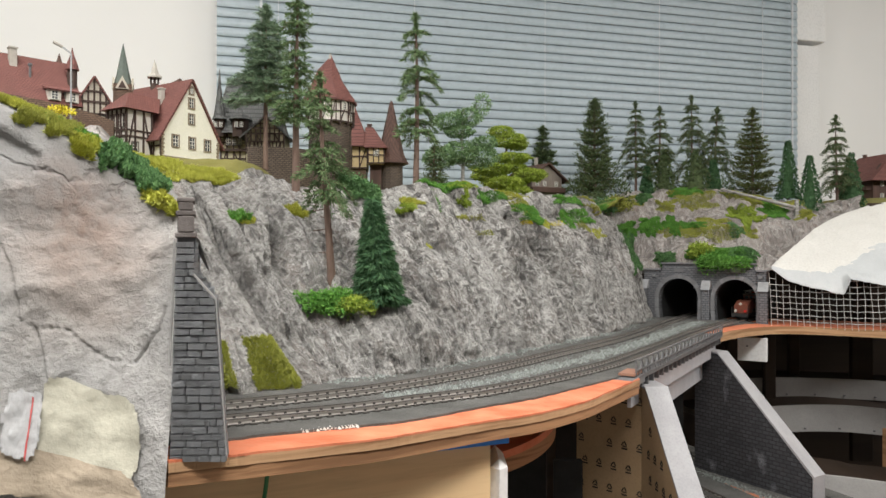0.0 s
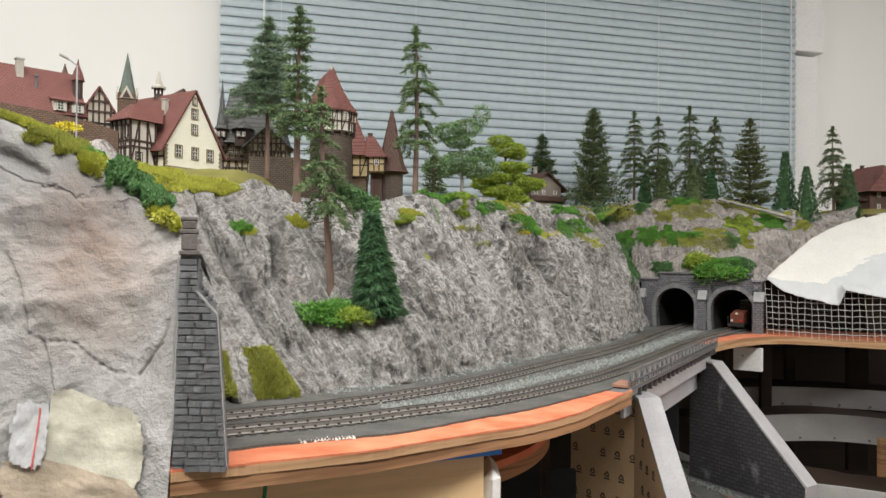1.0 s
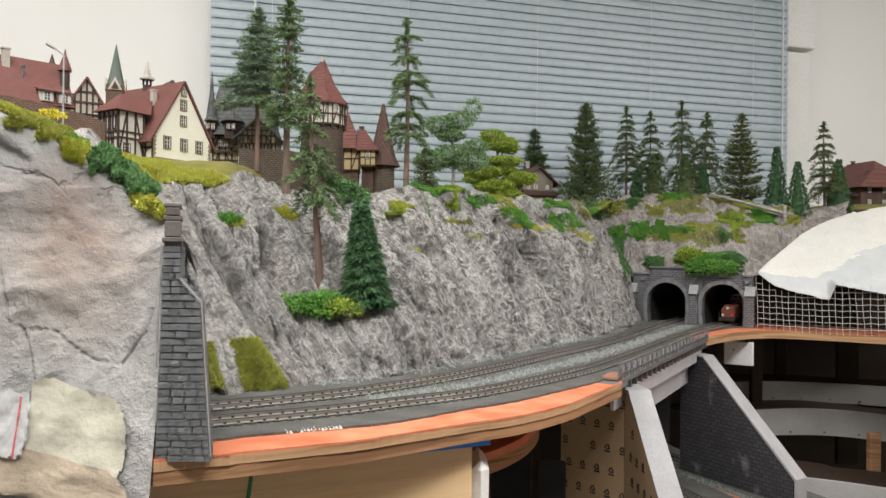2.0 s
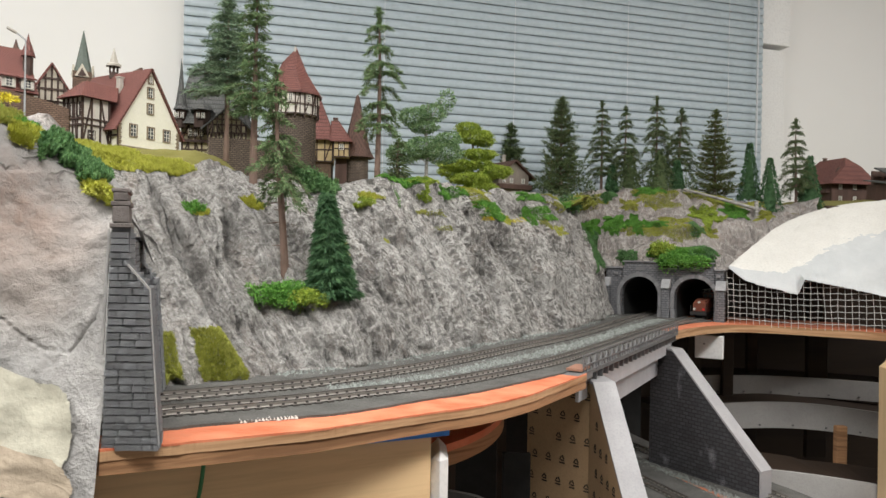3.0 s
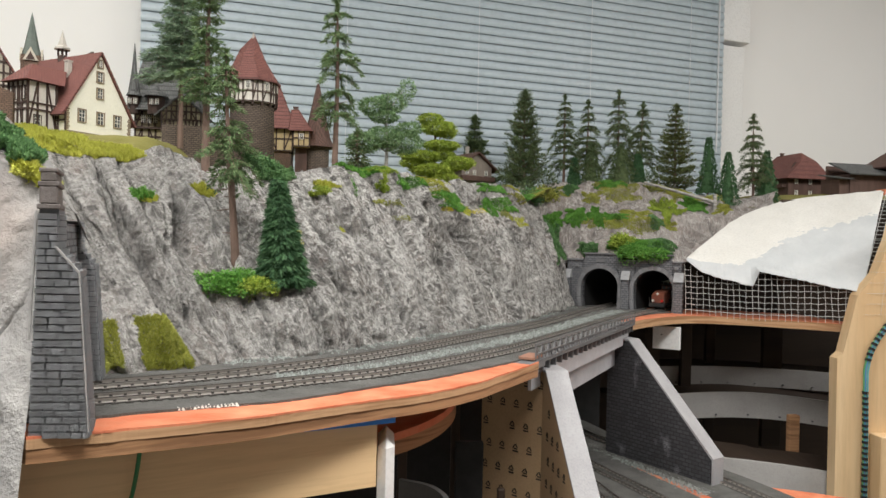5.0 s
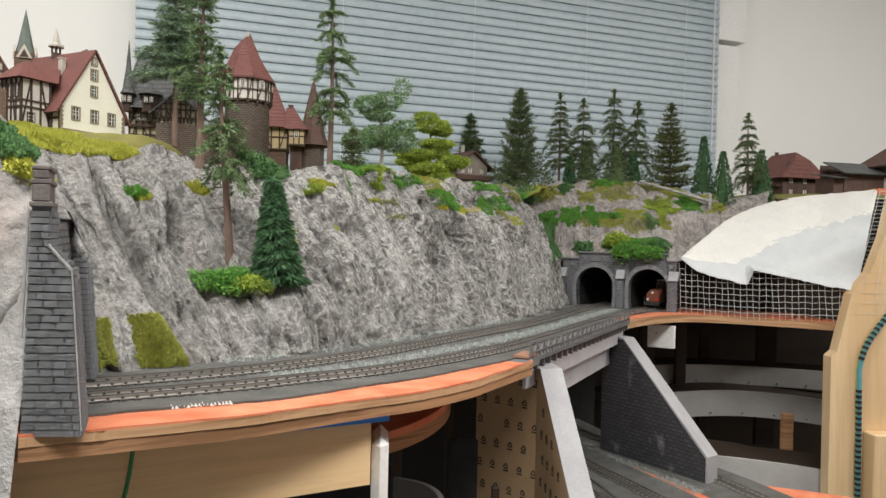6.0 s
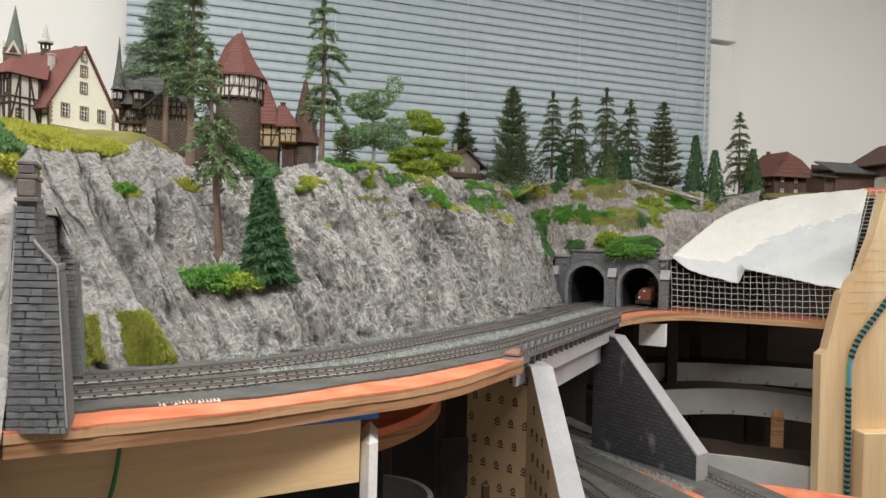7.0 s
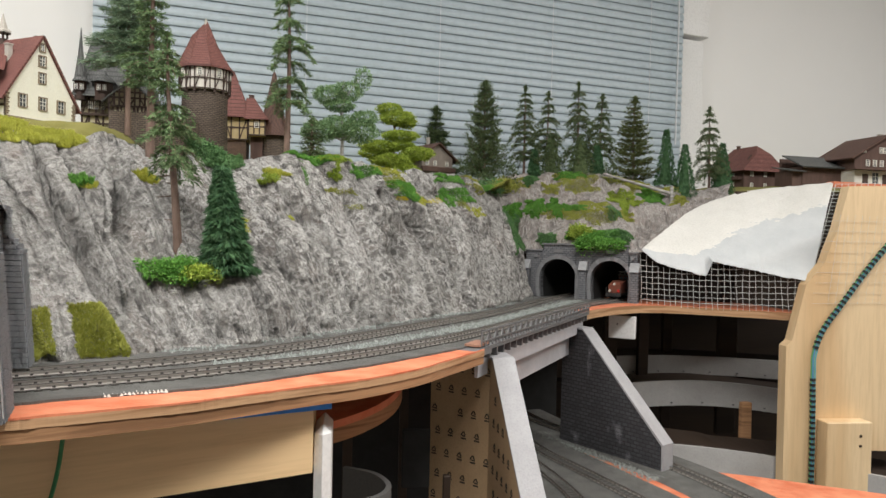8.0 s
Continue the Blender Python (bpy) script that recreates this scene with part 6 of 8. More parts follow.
def patch(grid, s, v, rs, rv, count, material, label, seed, leaf=0.05, up=0.8, width=0.012, name="grass_patch", category="grass", kind="stuff", lift=0.0, skew=0.0, square=False):
    """Blades or leaves growing on a surface, round the place (s, v) of its grid, with a ragged outline."""
    rng = np.random.default_rng(seed)
    R, C, _ = grid.shape
    a = rng.uniform(-1, 1, (count * 3, 2))
    ang = np.arctan2(a[:, 1], a[:, 0])
    edge = 0.70 + 1.5 * fbm(np.stack([np.cos(ang) * 2.2 + seed, np.sin(ang) * 2.2, 0 * ang], 1), 3, seed)
    if square:                                              # a laid mat with a frayed edge
        fray = 0.92 + 0.35 * fbm(np.stack([a[:, 0] * 4 + seed, a[:, 1] * 4, 0 * ang], 1), 3, seed)
        a = a[np.abs(a).max(1) < fray][:count]
    else:
        a = a[np.hypot(a[:, 0], a[:, 1]) < edge][:count]
    col = np.clip((s + (a[:, 0] + skew * a[:, 1]) * rs) * (C - 1), 1, C - 2)
    row = np.clip((v + a[:, 1] * rv) * (R - 1), 1, R - 2)
    i, j = row.astype(int), col.astype(int)
    p = grid[i, j] + (grid[i, j + 1] - grid[i, j]) * (col - j)[:, None] + (grid[i + 1, j] - grid[i, j]) * (row - i)[:, None]
    nrm = np.cross(grid[i, j + 1] - grid[i, j - 1], grid[i + 1, j] - grid[i - 1, j])
    nrm /= np.linalg.norm(nrm, axis=1)[:, None] + 1e-9
    nrm *= np.sign(-nrm[:, 1:2] * 0.6 + nrm[:, 2:3])
    p = p + nrm * (lift * rng.uniform(0, 1, len(p)))[:, None]
    way = nrm * (1 - 0.4 * up) + np.array([0, 0, up]) + 0.45 * rng.normal(size=p.shape)
    ob = slivers(name, p, way, leaf, width, material, None, "", rng)
    place(ob)
    return tagged(ob, label, category, "", kind)


FACE, HILL, NEARH, LAND = cliff_face(760, 210), hill(230, 110), near_hill(240, 280), plateau(260, 70)

# the tall pines on the near cliff
conifer(-0.89, 5.955, 12.70, 1.78, 0.25, 0.42, 13, 6, 170, 3, PINE_GREEN, "tall thin model pine with drooping lower limbs", droop=0.55, size=0.05, width=0.009, lean=(-0.10, 0.0), taper=0.50, thick=0.036, stubs=9, uneven=0.6, fuzz=0.5)
conifer(-2.05, 8.40, 13.97, 1.92, 0.47, 0.42, 16, 8, 420, 5, BLUE_GREEN, "dense blue-green model pine with a bare trunk", droop=0.15, size=0.065, width=0.008, thick=0.032, taper=0.72, uneven=0.3, fuzz=0.8)
conifer(-1.39, 6.92, 13.40, 2.12, 0.27, 0.42, 14, 7, 190, 8, PINE_GREEN, "tall slender model pine with uneven sparse limbs", droop=0.3, size=0.05, width=0.009, thick=0.042, taper=0.55, stubs=5, uneven=0.5, fuzz=0.55)
conifer(-0.26, 8.30, 13.52, 2.27, 0.38, 0.40, 10, 6, 380, 13, PINE_GREEN, "tall model pine with layered drooping limbs", droop=0.55, size=0.05, width=0.009, thick=0.038, taper=0.6, stubs=7, uneven=0.4, fuzz=0.5)
cone_tree(-0.485, 5.90, 12.55, 0.90, 0.175, 12000, 4, SPRUCE_GREEN, "dense dark green model spruce on the ledge", size=0.07, width=0.011, lean=(-0.06, 0))
conifer(-0.05, 9.6, 13.9, 0.52, 0.22, 0.08, 9, 7, 40, 19, DARK_GREEN, "small dark bushy conifer behind the pine", droop=0.2, size=0.07)
broadleaf("birch_tree", 0.34, 9.8, 13.88, 1.25, [(-0.30, 0, 0.42, 0.26, 0.14), (-0.05, 0.05, 0.50, 0.26, 0.16), (0.22, 0.02, 0.44, 0.28, 0.16), (0.30, 0, 0.62, 0.18, 0.10), (-0.18, 0, 0.92, 0.22, 0.13), (0.06, 0, 0.98, 0.20, 0.13), (-0.05, 0, 0.78, 0.20, 0.08), (0.27, 0, 1.16, 0.12, 0.16)], 6, LEAF_GREEN, "mid green birch with layered foliage and round top tuft", 0.028, count=17000)
broadleaf("layered_tree", 1.19, 12.4, 13.98, 1.1, [(-0.08, 0, 1.12, 0.224, 0.094), (0.06, 0, 0.97, 0.302, 0.125), (0.2, 0, 0.9, 0.19, 0.1), (0.12, -0.02, 0.66, 0.314, 0.081), (-0.22, 0, 0.46, 0.358, 0.094), (0.14, 0, 0.5, 0.224, 0.062), (-0.4, 0, 0.34, 0.202, 0.075), (0.42, -0.05, 0.36, 0.291, 0.106), (-0.02, -0.05, 0.22, 0.381, 0.106), (0.16, -0.1, 0.06, 0.291, 0.094)], 7, LIME_GREEN, "yellow-green tree with flat layered foliage pads", 0.034, BARK, 30000)

# the far rows of conifers: x, y, z, height, spread
for k, (x, y, z, h, r) in enumerate(((3.86, 13.75, 14.05, 1.88, 0.36), (4.31, 13.75, 14.12, 1.70, 0.36), (4.95, 13.75, 14.20, 1.84, 0.42), (5.42, 13.75, 14.22, 1.60, 0.38), (7.38, 13.0, 13.76, 1.76, 0.36))):
    conifer(x, y, z, h, r, 0.25, 12, 7, 210, 30 + k, DARK_GREEN, "slender sparse conifer with drooping limbs", droop=0.6, size=0.05, thick=0.026, uneven=0.15, group="far conifers", width=0.011, taper=0.75, fuzz=0.6)
conifer(3.02, 13.6, 14.0, 1.94, 0.46, 0.04, 24, 9, 200, 40, DARK_GREEN, "broad dark green conifer clothed to the ground", droop=-0.55, size=0.055, uneven=0.25, group="far conifers", width=0.014, taper=0.7, thick=0.035)
conifer(6.06, 13.55, 14.02, 1.74, 0.50, 0.05, 18, 9, 150, 41, OLIVE_GREEN, "broad olive green conifer with upswept limbs", droop=-0.2, size=0.06, uneven=0.2, group="far conifers", width=0.016, taper=0.8, thick=0.03)
conifer(2.20, 14.9, 14.05, 1.56, 0.50, 0.05, 14, 9, 260, 42, DARK_GREEN, "dark conifer behind the chalet", droop=-0.3, size=0.075, group="far conifers", width=0.02)
for k, (x, y, z, h, r) in enumerate(((4.03, 13.6, 14.05, 0.62, 0.12), (4.37, 13.6, 14.08, 0.90, 0.20), (4.95, 13.55, 14.12, 0.84, 0.28), (5.28, 13.5, 14.12, 0.66, 0.14), (6.62, 13.3, 13.98, 1.14, 0.19), (6.86, 12.98, 13.74, 1.06, 0.20), (7.64, 13.0, 13.76, 1.10, 0.22))):
    cone_tree(x, y, z, h, r, 2600, 50 + k, SPRUCE_GREEN if k not in (1, 2) else DARK_GREEN, "small dense dark green spruce", size=0.055, group="far spruces", width=0.018)
for k, (x, y, z, h, r) in enumerate(((3.48, 13.45, 14.02, 0.42, 0.20), (2.72, 13.4, 13.95, 0.36, 0.22), (3.05, 13.35, 13.93, 0.26, 0.18), (5.45, 13.5, 14.12, 0.30, 0.22))):
    bush(x, y, z, r, r, h, DARK_GREEN, "low dark green bushy shrub", 70 + k, 420, 0.05, "shrub", "shrub", "low shrubs")

# fallen pale trunk on the slope
bm = bmesh.new()
limbs(bm, (5.30, 13.20, 14.18), (6.50, 12.75, 13.80), 0.022, 0.034, 7)
for k in range(9):
    p = Vector((5.30, 13.20, 14.18)).lerp(Vector((6.50, 12.75, 13.80)), 0.03 + 0.055 * k)
    limbs(bm, p, p + Vector((0.06 * math.sin(k * 2.2), -0.05, 0.10 + 0.04 * math.sin(k))), 0.006, 0.002, 4)
tagged(place(link_mesh("fallen_trunk", bm, BIRCH)), "fallen bleached tree trunk with broken twigs", "fallen trunk")
tagged(place(link_mesh("stump", boxed(6.47, 6.53, 12.72, 12.78, 13.6, 13.95, 0.01), BIRCH)), "short pale upright stump", "stump")

# bushes on the ledge, vines and grass on the rocks
CREEP = even([(-0.829, 6.05, 13.663), (-0.697, 6.02, 13.616), (-0.573, 5.98, 13.55), (-0.52, 5.95, 13.473), (-0.542, 5.92, 13.366)], 0.004)
rng = np.random.default_rng(17)
stem = CREEP[rng.integers(0, len(CREEP), 5200)] + rng.normal(size=(5200, 3)) * (0.016, 0.014, 0.018)
stem[:, 2] -= rng.uniform(0, 1, 5200) ** 3 * 0.09
ob = slivers("creeper", stem, rng.normal(size=(5200, 3)) + (0, -0.3, -0.3), 0.026, 0.012, DEEP_BUSH, None, "", rng)
tagged(place(ob), "dark green creeper hanging over the spruce's tip", "creeper")
bush(-0.98, 5.78, 12.55, 0.23, 0.14, 0.12, BUSH_GREEN, "fresh green bush on the ledge", 81, 5000, 0.022)
bush(-0.82, 5.78, 12.54, 0.20, 0.13, 0.15, BUSH_GREEN, "fresh green bush on the ledge", 82, 5000, 0.022)
bush(-0.66, 5.72, 12.54, 0.17, 0.10, 0.10, LIME_GREEN, "yellow-green flowering bush on the ledge", 83, 3000, 0.02)
moss_mats = ((0.2335, 0.128, 0.0225, 0.098, 12000, "olive moss mat at the cliff foot", -0.14), (0.1885, 0.128, 0.0085, 0.085, 4200, "green moss strip at the cliff foot", -0.3))
for k, (s, v, rs, rv, n, label, skew) in enumerate(moss_mats):
    patch(FACE, s, v, rs, rv, n, MOSS, label, 300 + k, 0.026, 0.5, 0.006, skew=skew, square=True)
GROWTH_TOP = (
    (FACE, 0.478, 0.955, 0.018, 0.035, 1200, DEEP_BUSH, "dark green creeper over the crest", 0.045, 0.4),
    (LAND, 0.665, 0.20, 0.035, 0.16, 3000, MOSS, "olive grass at the head of the gully", 0.05, 0.8),
    (LAND, 0.655, 0.13, 0.020, 0.07, 1200, BUSH_GREEN, "green bushes at the head of the gully", 0.05, 0.6),
    (LAND, 0.690, 0.12, 0.016, 0.06, 1200, BUSH_GREEN, "green bushes at the head of the gully", 0.05, 0.6),
)
GROWTH_A = (
    (FACE, 0.229, 0.735, 0.012, 0.03, 500, BUSH_GREEN, "small green tuft on the rock", 0.04, 0.6),
    (FACE, 0.236, 0.725, 0.010, 0.025, 350, GRASS, "yellow-green grass tuft on the rock", 0.05, 0.9),
    (FACE, 0.329, 0.780, 0.016, 0.035, 800, GRASS, "yellow-green grass tuft on the rock", 0.06, 0.9),
    (FACE, 0.500, 0.97, 0.014, 0.05, 700, DEEP_BUSH, "dark green trailing bush on the crest", 0.045, 0.5),
    (FACE, 0.592, 0.86, 0.007, 0.09, 800, BUSH_GREEN, "green trailing vine down the rock", 0.035, 0.4),
    (FACE, 0.548, 0.88, 0.018, 0.025, 700, GRASS, "yellow-green grass tuft on the rock", 0.05, 0.9),
    (FACE, 0.535, 0.83, 0.010, 0.03, 350, LIME_GREEN, "lime green tuft on the rock", 0.045, 0.8),
    (FACE, 0.551, 0.633, 0.008, 0.012, 160, GRASS, "small grass tuft on the rock", 0.04, 0.9),
    (FACE, 0.470, 0.60, 0.010, 0.05, 420, GRASS, "yellow-green grass tuft behind the spruce", 0.05, 0.9),
    (FACE, 0.860, 0.70, 0.006, 0.03, 180, GRASS, "small grass tuft on the rock", 0.045, 0.8),
    (FACE, 0.985, 0.75, 0.016, 0.20, 1600, DEEP_BUSH, "dark green creeper beside the tunnel", 0.05, 0.3),
)
GROWTH_B = (
    (HILL, 0.390, 0.090, 0.050, 0.10, 2600, BUSH_GREEN, "bright green bush over the tunnel arches", 0.055, 0.4),
    (HILL, 0.450, 0.110, 0.040, 0.07, 1500, DEEP_BUSH, "dark green bush over the tunnel arches", 0.055, 0.4),
    (HILL, 0.375, 0.19, 0.028, 0.07, 900, LIME_GREEN, "yellow-green bush over the tunnel", 0.05, 0.5),
    (HILL, 0.250, 0.08, 0.030, 0.05, 700, DEEP_BUSH, "dark green creeper beside the tunnel arch", 0.05, 0.4),
    (HILL, 0.80, 0.90, 0.05, 0.06, 500, GRASS, "thin grass near the plaster", 0.04, 0.8),
    (LAND, 0.085, 0.050, 0.040, 0.050, 5000, GRASS, "yellow-green grass bank before the cream house", 0.07, 1.0),
    (LAND, 0.120, 0.040, 0.035, 0.040, 4000, GRASS, "yellow-green grass bank on the crest", 0.07, 1.0),
    (LAND, 0.155, 0.035, 0.025, 0.022, 1800, GRASS, "yellow-green grass beside the slate house", 0.06, 0.9),
    (LAND, 0.30, 0.030, 0.030, 0.030, 1500, GRASS, "yellow-green grass below the tower", 0.06, 0.9),
    (LAND, 0.36, 0.030, 0.030, 0.030, 1200, GRASS, "yellow-green grass on the crest", 0.06, 0.9),
    (LAND, 0.45, 0.030, 0.040, 0.030, 1500, GRASS, "yellow-green grass on the crest", 0.06, 0.9),
)
GROWTH_C = (
    (LAND, 0.56, 0.030, 0.040, 0.040, 1500, GRASS, "yellow-green grass on the crest", 0.06, 0.9),
    (FACE, 0.12, 0.97, 0.05, 0.035, 2500, GRASS, "yellow-green grass over the crest", 0.06, 0.9),
    (FACE, 0.20, 0.98, 0.04, 0.025, 1500, GRASS, "yellow-green grass over the crest", 0.06, 0.9),
    (FACE, 0.663, 0.985, 0.0240, 0.0285, 613, LIME_GREEN, "lime green low bush on the rock", 0.045, 0.6),
    (FACE, 0.625, 0.985, 0.0340, 0.0405, 1234, BUSH_GREEN, "fresh green low bush on the rock", 0.045, 0.6),
)
GROWTH_D = (
    (FACE, 0.708, 0.938, 0.0115, 0.0290, 299, BUSH_GREEN, "fresh green low bush on the rock", 0.045, 0.6),
    (FACE, 0.744, 0.971, 0.0240, 0.0310, 667, GRASS, "yellow-green grass tuft on the rock", 0.045, 0.6),
    (FACE, 0.751, 0.880, 0.0115, 0.0550, 567, MOSS, "olive grass mat on the rock ledge", 0.045, 0.8),
    (FACE, 0.755, 0.837, 0.0135, 0.0550, 665, BUSH_GREEN, "fresh green low bush on the rock", 0.045, 0.6),
    (FACE, 0.746, 0.770, 0.0030, 0.0115, 160, YELLOW, "tuft of yellow flowers on the rock", 0.030, 0.6),
    (FACE, 0.768, 0.785, 0.0110, 0.0315, 310, GRASS, "yellow-green grass tuft on the rock", 0.045, 0.6),
    (FACE, 0.838, 0.809, 0.0300, 0.0455, 1224, BUSH_GREEN, "fresh green low bush on the rock", 0.045, 0.6),
    (FACE, 0.796, 0.780, 0.0235, 0.0140, 165, YELLOW, "tuft of yellow flowers on the rock", 0.030, 0.6),
    (FACE, 0.848, 0.756, 0.0030, 0.0335, 160, MOSS, "olive grass mat on the rock ledge", 0.045, 0.8),
    (FACE, 0.910, 0.919, 0.0125, 0.0285, 319, MOSS, "olive grass mat on the rock ledge", 0.045, 0.8),
    (FACE, 0.854, 0.947, 0.0200, 0.0405, 726, BUSH_GREEN, "fresh green low bush on the rock", 0.045, 0.6),
)
GROWTH_E = (
    (FACE, 0.897, 0.985, 0.0125, 0.0095, 160, MOSS, "olive grass mat on the rock ledge", 0.045, 0.8),
    (FACE, 0.648, 0.789, 0.0255, 0.0145, 331, MOSS, "olive grass mat on the rock ledge", 0.045, 0.8),
    (FACE, 0.671, 0.694, 0.0115, 0.0240, 247, MOSS, "olive grass mat on the rock ledge", 0.045, 0.8),
    (FACE, 0.655, 0.885, 0.0035, 0.0310, 160, LIME_GREEN, "lime green low bush on the rock", 0.045, 0.6),
    (HILL, 0.144, 0.532, 0.0345, 0.1560, 2595, BUSH_GREEN, "fresh green low bush on the rock", 0.045, 0.6),
    (HILL, 0.144, 0.394, 0.0175, 0.0735, 620, DEEP_BUSH, "dark green low bush on the rock", 0.045, 0.6),
    (HILL, 0.140, 0.844, 0.0650, 0.0474, 1320, MOSS, "olive grass mat on the rock ledge", 0.045, 0.8),
    (HILL, 0.236, 0.844, 0.0350, 0.0365, 616, DEEP_BUSH, "dark green low bush on the rock", 0.045, 0.6),
    (HILL, 0.323, 0.771, 0.0370, 0.0533, 844, MOSS, "olive grass mat on the rock ledge", 0.045, 0.8),
    (HILL, 0.240, 0.514, 0.0415, 0.1055, 2111, BUSH_GREEN, "fresh green low bush on the rock", 0.045, 0.6),
    (HILL, 0.319, 0.486, 0.0240, 0.0965, 1117, BUSH_GREEN, "fresh green low bush on the rock", 0.045, 0.6),
)
GROWTH_F = (
    (HILL, 0.376, 0.459, 0.0350, 0.0365, 616, BUSH_GREEN, "fresh green low bush on the rock", 0.045, 0.6),
    (HILL, 0.336, 0.431, 0.0708, 0.0416, 1261, MOSS, "olive grass mat on the rock ledge", 0.045, 0.8),
    (HILL, 0.380, 0.404, 0.0708, 0.0474, 1438, MOSS, "olive grass mat on the rock ledge", 0.045, 0.8),
    (HILL, 0.441, 0.514, 0.0345, 0.0832, 1225, MOSS, "olive grass mat on the rock ledge", 0.045, 0.8),
    (HILL, 0.419, 0.817, 0.0598, 0.0955, 2445, MOSS, "olive grass mat on the rock ledge", 0.045, 0.8),
    (HILL, 0.402, 0.890, 0.0395, 0.0550, 1047, BUSH_GREEN, "fresh green low bush on the rock", 0.045, 0.6),
    (HILL, 0.629, 0.899, 0.0910, 0.0949, 3696, MOSS, "olive grass mat on the rock ledge", 0.045, 0.8),
    (HILL, 0.581, 0.624, 0.0655, 0.1285, 2600, LIME_GREEN, "lime green low bush on the rock", 0.045, 0.6),
    (HILL, 0.703, 0.771, 0.0505, 0.0780, 1899, BUSH_GREEN, "fresh green low bush on the rock", 0.045, 0.6),
    (HILL, 0.480, 0.422, 0.0175, 0.0370, 312, DEEP_BUSH, "dark green low bush on the rock", 0.045, 0.6),
    (HILL, 0.520, 0.422, 0.0513, 0.0423, 928, MOSS, "olive grass mat on the rock ledge", 0.045, 0.8),
)
GROWTH_G = (
    (HILL, 0.812, 0.642, 0.0345, 0.1196, 1762, MOSS, "olive grass mat on the rock ledge", 0.045, 0.8),
)
for k, (g, s, v, rs, rv, n, m, label, leaf, up) in enumerate(GROWTH_TOP + GROWTH_A + GROWTH_B + GROWTH_C + GROWTH_D + GROWTH_E + GROWTH_F + GROWTH_G):
    bushy = m in (BUSH_GREEN, DEEP_BUSH, LIME_GREEN)
    flat = g is HILL or (g is FACE and s > 0.6)               # thin flock on the far rocks
    wide = 1.5 if flat else 1.15
    patch(g, s, v, rs * wide, rv * wide, int(n * (4.2 if flat else 3.2 if bushy else 2.0)), m, label, 200 + k, leaf * (0.50 if bushy or flat else 0.75), up, leaf * (0.32 if bushy else 0.16), "bush" if bushy else ("flower_tuft" if m is YELLOW else "grass_patch"), "bush" if bushy else ("flowers" if m is YELLOW else "grass"), "" if bushy else "stuff", (0.025 if flat else 0.07) if bushy else 0.0)
HILL_EDGE = (
    (0.15, 0.835, 0.07, 0.030, 6000, GRASS), (0.27, 0.832, 0.07, 0.028, 6500, MOSS), (0.37, 0.830, 0.05, 0.030, 5600, GRASS), (0.43, 0.826, 0.045, 0.036, 6000, MOSS), (0.46, 0.838, 0.040, 0.022, 4200, BUSH_GREEN),
    (0.51, 0.826, 0.040, 0.034, 5600, MOSS), (0.55, 0.836, 0.040, 0.024, 4200, BUSH_GREEN), (0.59, 0.822, 0.045, 0.030, 5200, GRASS), (0.65, 0.832, 0.050, 0.038, 8200, DEEP_BUSH),
    (0.73, 0.832, 0.055, 0.038, 8600, DEEP_BUSH), (0.81, 0.826, 0.050, 0.028, 6600, DEEP_BUSH), (0.86, 0.808, 0.05, 0.018, 4600, GRASS), (0.93, 0.800, 0.05, 0.014, 3600, GRASS))
for k, (u, v, ru, rv, n, m) in enumerate(HILL_EDGE):
    bushy = m in (BUSH_GREEN, DEEP_BUSH)
    patch(NEARH, u, v, ru * 1.35, rv * 1.25, n, m, {GRASS: "yellow-green grass mat along the hill edge", MOSS: "olive moss mat along the hill edge", BUSH_GREEN: "fresh green flock along the hill edge", DEEP_BUSH: "dark green leafy bush on the hill edge"}[m], 420 + k, 0.024 if bushy else 0.034, 0.6, 0.012 if bushy else 0.006, "bush" if bushy else "grass_patch", "bush" if bushy else "grass", "" if bushy else "stuff", 0.06 if m is DEEP_BUSH else 0.012)
bush(-1.335, 3.40, 13.235, 0.05, 0.04, 0.03, GRASS, "small grass tuft on the gateway cap", 98, 500, 0.02, "grass", "grass_tuft")
bush(-2.298, 4.30, 13.84, 0.085, 0.05, 0.035, YELLOW, "patch of bright yellow flowers", 91, 260, 0.022, "flowers", "flower_tuft")
bush(3.0, 13.15, 13.78, 0.30, 0.25, 0.22, DEEP_BUSH, "dark green bush at the head of the gully", 96, 1500, 0.04)
bush(4.52, 11.62, 12.80, 0.22, 0.16, 0.20, BUSH_GREEN, "bright green bush spilling over the tunnel", 101, 3200, 0.035)
bush(4.86, 11.42, 12.78, 0.26, 0.14, 0.15, BUSH_GREEN, "bright green bush spilling over the tunnel", 102, 3200, 0.035)
bush(4.40, 11.80, 12.98, 0.20, 0.16, 0.18, LIME_GREEN, "yellow-green bush above the tunnel", 103, 2200, 0.035)
bush(3.35, 13.3, 13.85, 0.30, 0.2, 0.20, MOSS, "olive shrub at the head of the gully", 97, 1200, 0.04)
# ---- the village and the farms
TILE = blocks("red_roof_tiles", (0.235, 0.090, 0.074), (0.185, 0.068, 0.056), (0.09, 0.035, 0.03), 0.0035, 0.0028, 0.0005, 0.0006, 0.7, (0, 0, 0))
SLATE = blocks("grey_slates", (0.13, 0.135, 0.13), (0.10, 0.105, 0.10), (0.05, 0.05, 0.05), 0.0035, 0.0028, 0.0005, 0.0006, 0.65, (0, 0, 0))
BROWNROOF = blocks("brown_shingles", (0.14, 0.075, 0.055), (0.11, 0.06, 0.045), (0.06, 0.03, 0.025), 0.0035, 0.0028, 0.0005, 0.0006, 0.7, (0, 0, 0))
